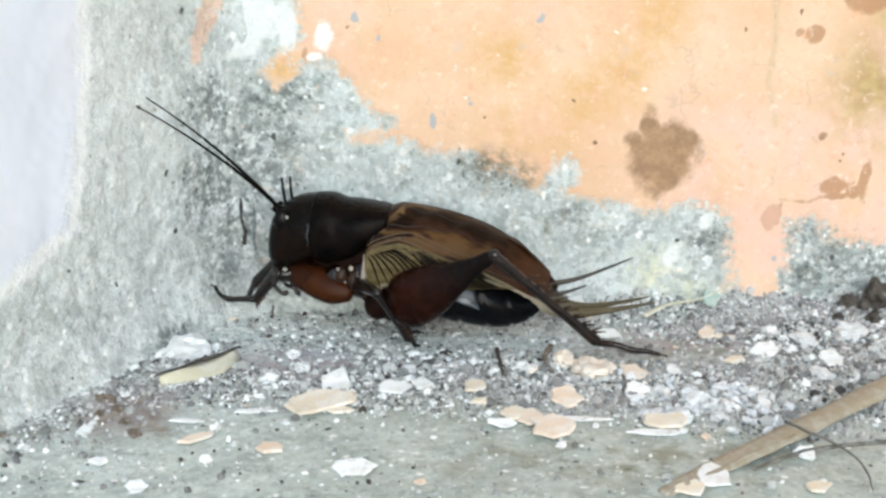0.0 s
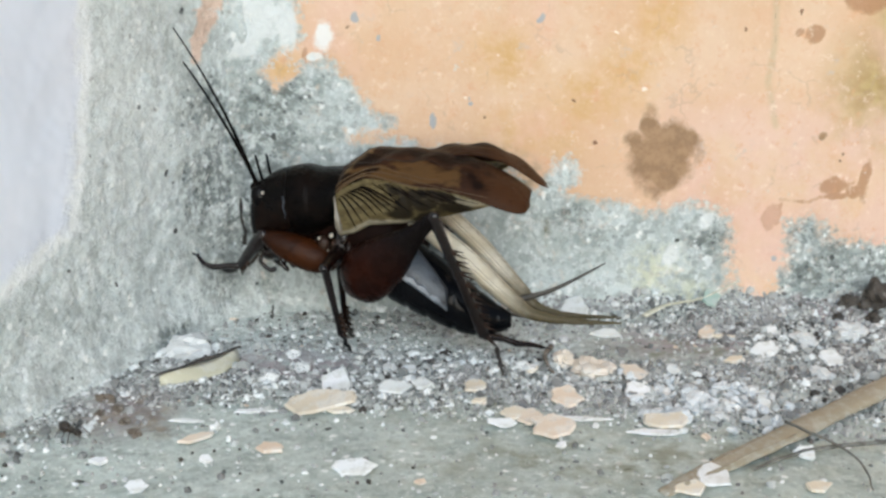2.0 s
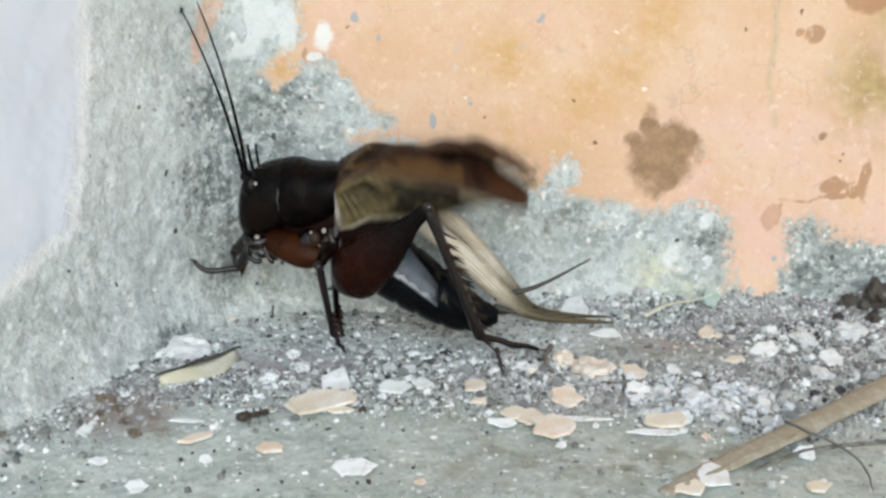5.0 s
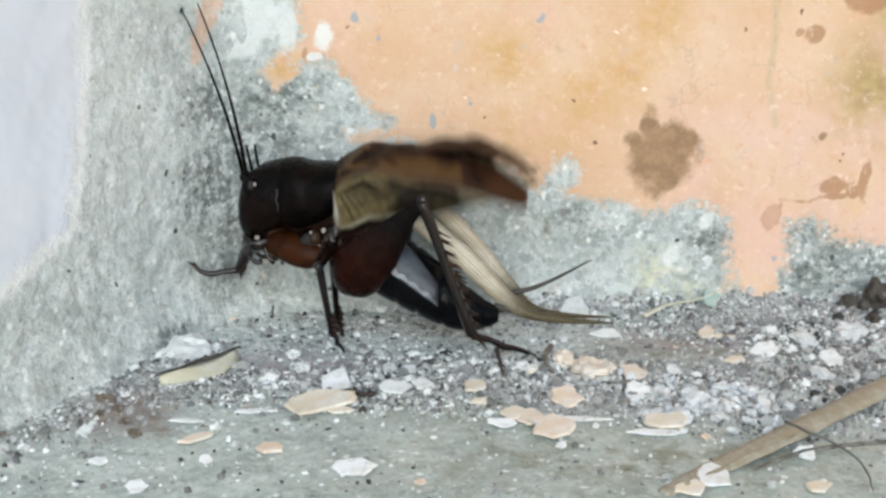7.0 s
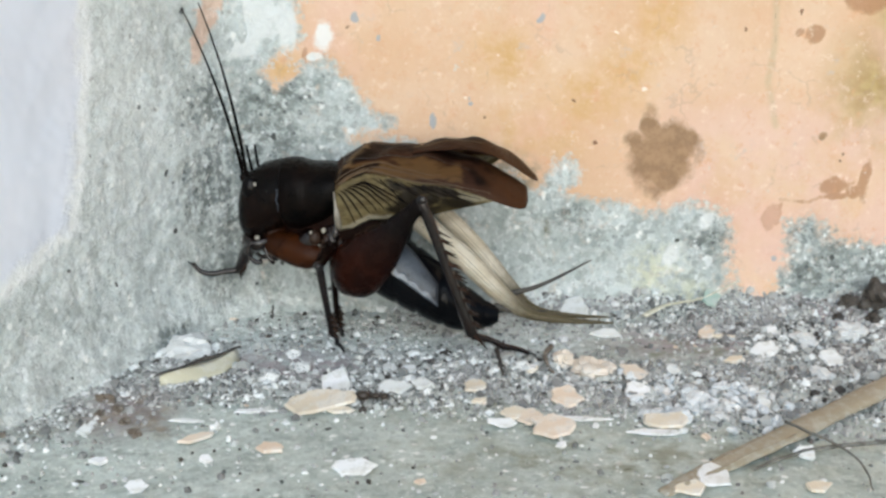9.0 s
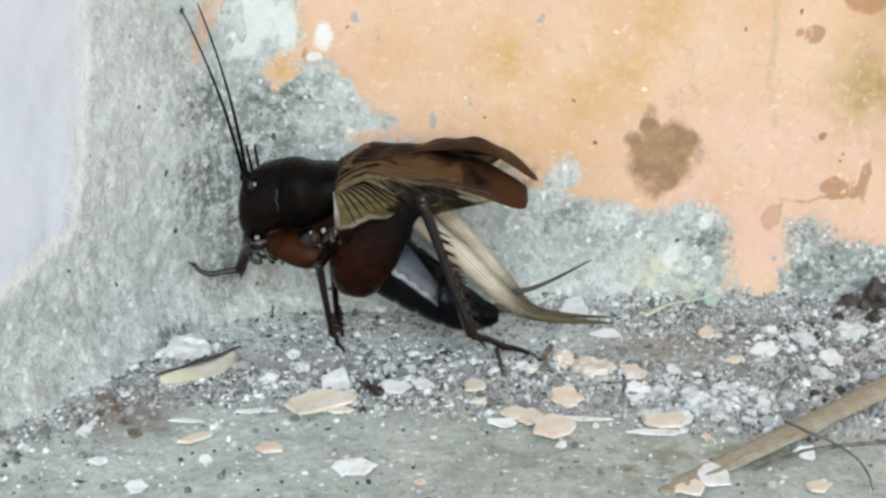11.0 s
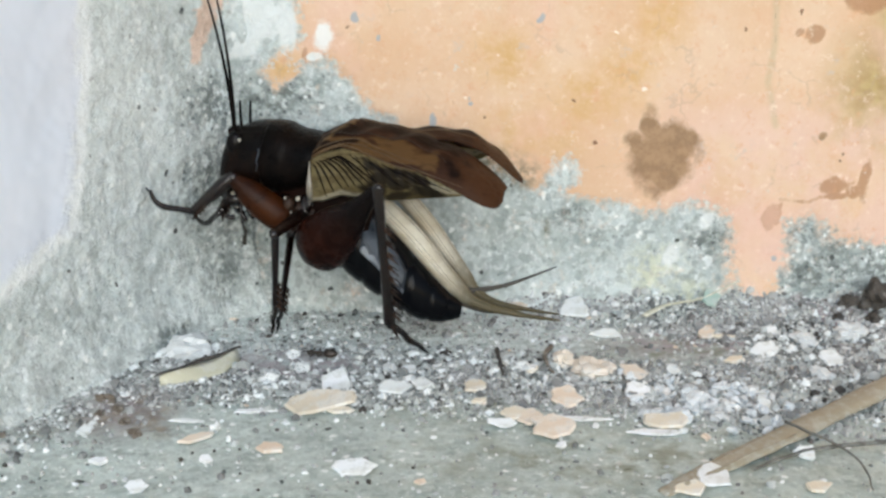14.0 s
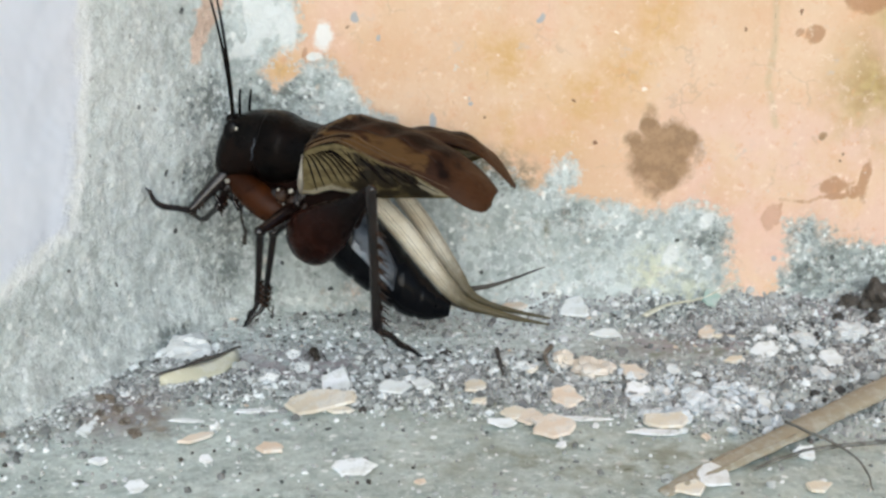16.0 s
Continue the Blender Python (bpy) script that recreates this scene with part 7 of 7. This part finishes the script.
    walk(beasts["far antenna"], [
        (0.00, pose(-0.00850, 0.00100, 0.00150, 163.1, -32.4, -150.3)), (0.30, pose(-0.00850, 0.00100, 0.00150, 163.3, -31.3, -150.0)),
        (0.50, pose(-0.00850, 0.00100, 0.00150, 164.2, -28.2, -149.0)), (0.70, pose(-0.00850, 0.00100, 0.00150, 158.6, -47.5, -152.0)),
        (0.97, pose(-0.00850, 0.00100, 0.00150, 157.0, -59.0, -153.6)), (1.03, pose(-0.00850, 0.00100, 0.00150, 162.3, -72.2, -161.5)),
        (1.30, pose(-0.00850, 0.00100, 0.00150, 158.2, -68.4, -156.7)), (1.50, pose(-0.00850, 0.00100, 0.00150, 156.8, -64.8, -154.7)),
        (1.80, pose(-0.00850, 0.00100, 0.00150, 158.5, -60.2, -155.5)), (2.00, pose(-0.00850, 0.00100, 0.00150, 159.5, -62.1, -157.1)),
        (3.00, pose(-0.00850, 0.00100, 0.00150, 160.4, -62.8, -158.2)), (3.30, pose(-0.00850, 0.00100, 0.00150, 161.4, -31.4, -147.1)),
        (3.47, pose(-0.00850, 0.00100, 0.00150, 171.2, -10.9, -140.6)), (3.53, pose(-0.00850, 0.00100, 0.00150, -167.6, 10.4, -129.3)),
        (3.70, pose(-0.00850, 0.00100, 0.00150, 161.8, -30.8, -147.4)), (3.80, pose(-0.00850, 0.00100, 0.00150, 168.1, -70.6, -167.4)),
        (3.97, pose(-0.00850, 0.00100, 0.00150, -24.6, -84.5, 24.7)), (4.03, pose(-0.00850, 0.00100, 0.00150, -164.1, -81.7, 164.0)),
        (4.20, pose(-0.00850, 0.00100, 0.00150, 166.9, -69.4, -166.0)), (6.30, pose(-0.00850, 0.00100, 0.00150, 168.1, -70.6, -167.4)),
        (9.20, pose(-0.00850, 0.00100, 0.00150, 168.8, -71.1, -168.2)), (12.60, pose(-0.00850, 0.00100, 0.00150, 166.9, -69.4, -166.0)),
        (12.80, pose(-0.00850, 0.00100, 0.00150, 159.4, -52.2, -154.6)), (13.00, pose(-0.00850, 0.00100, 0.00150, 162.4, -30.7, -148.1)),
        (13.30, pose(-0.00850, 0.00100, 0.00150, 161.5, -50.6, -156.6)), (13.47, pose(-0.00850, 0.00100, 0.00150, 164.2, -55.8, -161.1)),
        (13.53, pose(-0.00850, 0.00100, 0.00150, 168.1, -61.9, -166.6)), (13.80, pose(-0.00850, 0.00100, 0.00150, 172.3, -61.7, -171.2)),
        (14.00, pose(-0.00850, 0.00100, 0.00150, -178.0, -67.0, 177.8)), (14.50, pose(-0.00850, 0.00100, 0.00150, 177.5, -62.5, -177.2)),
        (14.97, pose(-0.00850, 0.00100, 0.00150, 173.1, -58.7, -172.0)), (15.03, pose(-0.00850, 0.00100, 0.00150, 178.8, -63.7, -178.7)),
        (15.30, pose(-0.00850, 0.00100, 0.00150, -176.8, -64.0, 176.4)), (15.47, pose(-0.00850, 0.00100, 0.00150, -174.1, -68.6, 173.7)),
        (15.53, pose(-0.00850, 0.00100, 0.00150, -175.4, -63.4, 174.9)), (15.80, pose(-0.00850, 0.00100, 0.00150, -175.5, -62.9, 175.0)),
        (16.00, pose(-0.00850, 0.00100, 0.00150, -175.5, -62.9, 175.0))])
    walk(beasts["abdomen"], [
        (0.00, pose(0.00148, 0.00000, -0.00279, 0.0, -19.0, 0.0)), (0.50, pose(0.00148, 0.00000, -0.00279, 0.0, -14.0, 1.0)),
        (0.70, pose(0.00148, 0.00000, -0.00345, 0.0, -4.0, 0.0)), (1.00, pose(0.00148, 0.00000, -0.00389, 0.0, 2.0, -2.0)),
        (1.50, pose(0.00148, 0.00000, -0.00389, 0.0, 4.5, 2.0)), (2.00, pose(0.00148, 0.00000, -0.00389, 0.0, 3.0, -1.0)),
        (3.30, pose(0.00148, 0.00000, -0.00389, 0.0, 3.2, 0.0)), (4.00, pose(0.00148, 0.00000, -0.00389, 0.0, -1.0, -4.0)),
        (6.30, pose(0.00148, 0.00000, -0.00389, 0.0, 0.4, -3.0)), (12.60, pose(0.00148, 0.00000, -0.00389, 0.0, 0.4, -3.0)),
        (13.00, pose(0.00148, 0.00000, -0.00389, 0.0, -0.0, 3.0)), (13.50, pose(0.00148, 0.00000, -0.00389, 0.0, 1.6, 5.0)),
        (14.00, pose(0.00148, 0.00000, -0.00389, 0.0, -0.6, 4.0)), (15.00, pose(0.00148, 0.00000, -0.00389, 0.0, 0.4, 5.0)),
        (16.00, pose(0.00148, 0.00000, -0.00389, 0.0, -1.8, 6.0))])
    walk(beasts["far cercus"], [
        (0.00, pose(0.01220, 0.00050, -0.00520, 0.0, 17.5, -24.1)), (0.50, pose(0.01220, 0.00050, -0.00520, 0.0, 17.3, -14.4)),
        (0.70, pose(0.01220, 0.00050, -0.00520, 0.0, 10.0, -12.0)), (1.00, pose(0.01220, 0.00050, -0.00520, 0.0, 0.6, 2.2)),
        (1.50, pose(0.01220, 0.00050, -0.00520, 0.0, 0.0, 3.0)), (2.00, pose(0.01220, 0.00050, -0.00520, 0.0, 0.1, -0.5)),
        (3.30, pose(0.01220, 0.00050, -0.00520, 0.0, 0.1, -0.5)), (4.00, pose(0.01220, 0.00050, -0.00520, 0.0, -2.3, -8.6)),
        (6.30, pose(0.01220, 0.00050, -0.00520, 0.0, 0.4, -4.2)), (12.60, pose(0.01220, 0.00050, -0.00520, 0.0, 0.4, -4.2)),
        (13.00, pose(0.01220, 0.00050, -0.00520, 0.0, -0.3, 3.8)), (13.50, pose(0.01220, 0.00050, -0.00520, 0.0, -0.4, 5.3)),
        (14.00, pose(0.01220, 0.00050, -0.00520, 0.0, -0.2, 3.2)), (15.00, pose(0.01220, 0.00050, -0.00520, 0.0, 0.6, 3.9)),
        (16.00, pose(0.01220, 0.00050, -0.00520, 0.0, -0.7, 6.4))])
    for word in ("near", "far"):
        walk(beasts["hind_wing " + word], [
        (0.00, pose(0.00148, 0.00000, -0.00090, 0.0, -18.5, 0.0)), (0.50, pose(0.00112, 0.00000, -0.00090, 0.0, -13.4, 0.0)),
        (0.70, pose(0.00167, 0.00000, -0.00090, 0.0, -3.2, 0.0)), (1.00, pose(0.00138, 0.00000, -0.00090, 0.0, -0.4, 0.0)),
        (1.50, pose(0.00139, 0.00000, -0.00090, 0.0, 1.2, 0.0)), (2.00, pose(0.00161, 0.00000, -0.00090, 0.0, 0.6, 0.0)),
        (3.30, pose(0.00171, 0.00000, -0.00090, 0.0, 0.9, 0.0)), (4.00, pose(0.00248, 0.00000, -0.00090, 0.0, -2.0, 0.0)),
        (6.30, pose(0.00233, 0.00000, -0.00090, 0.0, -0.3, 0.0)), (12.60, pose(0.00233, 0.00000, -0.00090, 0.0, -0.3, 0.0)),
        (13.00, pose(0.00134, 0.00000, -0.00090, 0.0, -1.8, 0.0)), (13.50, pose(0.00107, 0.00000, -0.00090, 0.0, -1.3, 0.0)),
        (14.00, pose(0.00006, 0.00000, -0.00090, 0.0, -5.7, 0.0)), (15.00, pose(0.00015, 0.00000, -0.00090, 0.0, -6.5, 0.0)),
        (16.00, pose(0.00011, 0.00000, -0.00090, 0.0, -7.2, 0.0))])
    walk(beasts["ant"], [
        (0.00, pose(-0.03655, -0.02581, 0.00055, 0, 0, -4)), (0.70, pose(-0.03522, -0.02592, 0.00055, 0, 0, -3)),
        (1.00, pose(-0.03302, -0.02602, 0.00055, 0, 0, -7)), (1.50, pose(-0.02976, -0.02663, 0.00055, 0, 0, -25)),
        (2.00, pose(-0.02771, -0.02850, 0.00055, 0, 0, -41)), (2.50, pose(-0.02586, -0.03003, 0.00055, 0, 0, -14)),
        (3.00, pose(-0.02163, -0.03003, 0.00055, 0, 0, 10)), (3.50, pose(-0.01942, -0.02889, 0.00055, 0, 0, 35)),
        (4.00, pose(-0.01849, -0.02782, 0.00055, 0, 0, 32)), (5.00, pose(-0.01446, -0.02581, 0.00055, 0, 0, 26)),
        (5.80, pose(-0.00950, -0.02340, 0.00055, 0, 0, 27)), (6.30, pose(-0.00671, -0.02187, 0.00055, 0, 0, 27)),
        (7.60, pose(-0.00649, -0.02187, 0.00055, 0, 0, -34)), (8.00, pose(-0.00606, -0.02231, 0.00055, 0, 0, -23)),
        (8.40, pose(-0.00543, -0.02231, 0.00055, 0, 0, 0)), (8.80, pose(-0.00579, -0.02231, 0.00055, 0, 0, 0)),
        (9.20, pose(-0.00502, -0.02231, 0.00055, 0, 0, -12)), (10.20, pose(-0.00420, -0.02264, 0.00055, 0, 0, 58)),
        (11.00, pose(-0.00565, -0.02075, 0.00055, 0, 0, 127)), (11.30, pose(-0.00595, -0.02030, 0.00055, 0, 0, 118)),
        (11.90, pose(-0.00626, -0.01961, 0.00055, 0, 0, 106)), (12.20, pose(-0.00665, -0.01784, 0.00055, 0, 0, 103)),
        (12.50, pose(-0.00703, -0.01638, 0.00055, 0, 0, 114)), (12.80, pose(-0.00777, -0.01539, 0.00055, 0, 0, 140)),
        (13.10, pose(-0.00923, -0.01450, 0.00055, 0, 0, 143)), (13.40, pose(-0.00961, -0.01399, 0.00055, 0, 0, 129)),
        (13.70, pose(-0.01027, -0.01321, 0.00055, 0, 0, 148)), (14.30, pose(-0.01065, -0.01334, 0.00055, 0, 0, 198)),
        (15.00, pose(-0.01107, -0.01347, 0.00055, 0, 0, 228)), (16.00, pose(-0.01100, -0.01373, 0.00055, 0, 0, 286))])

motions()
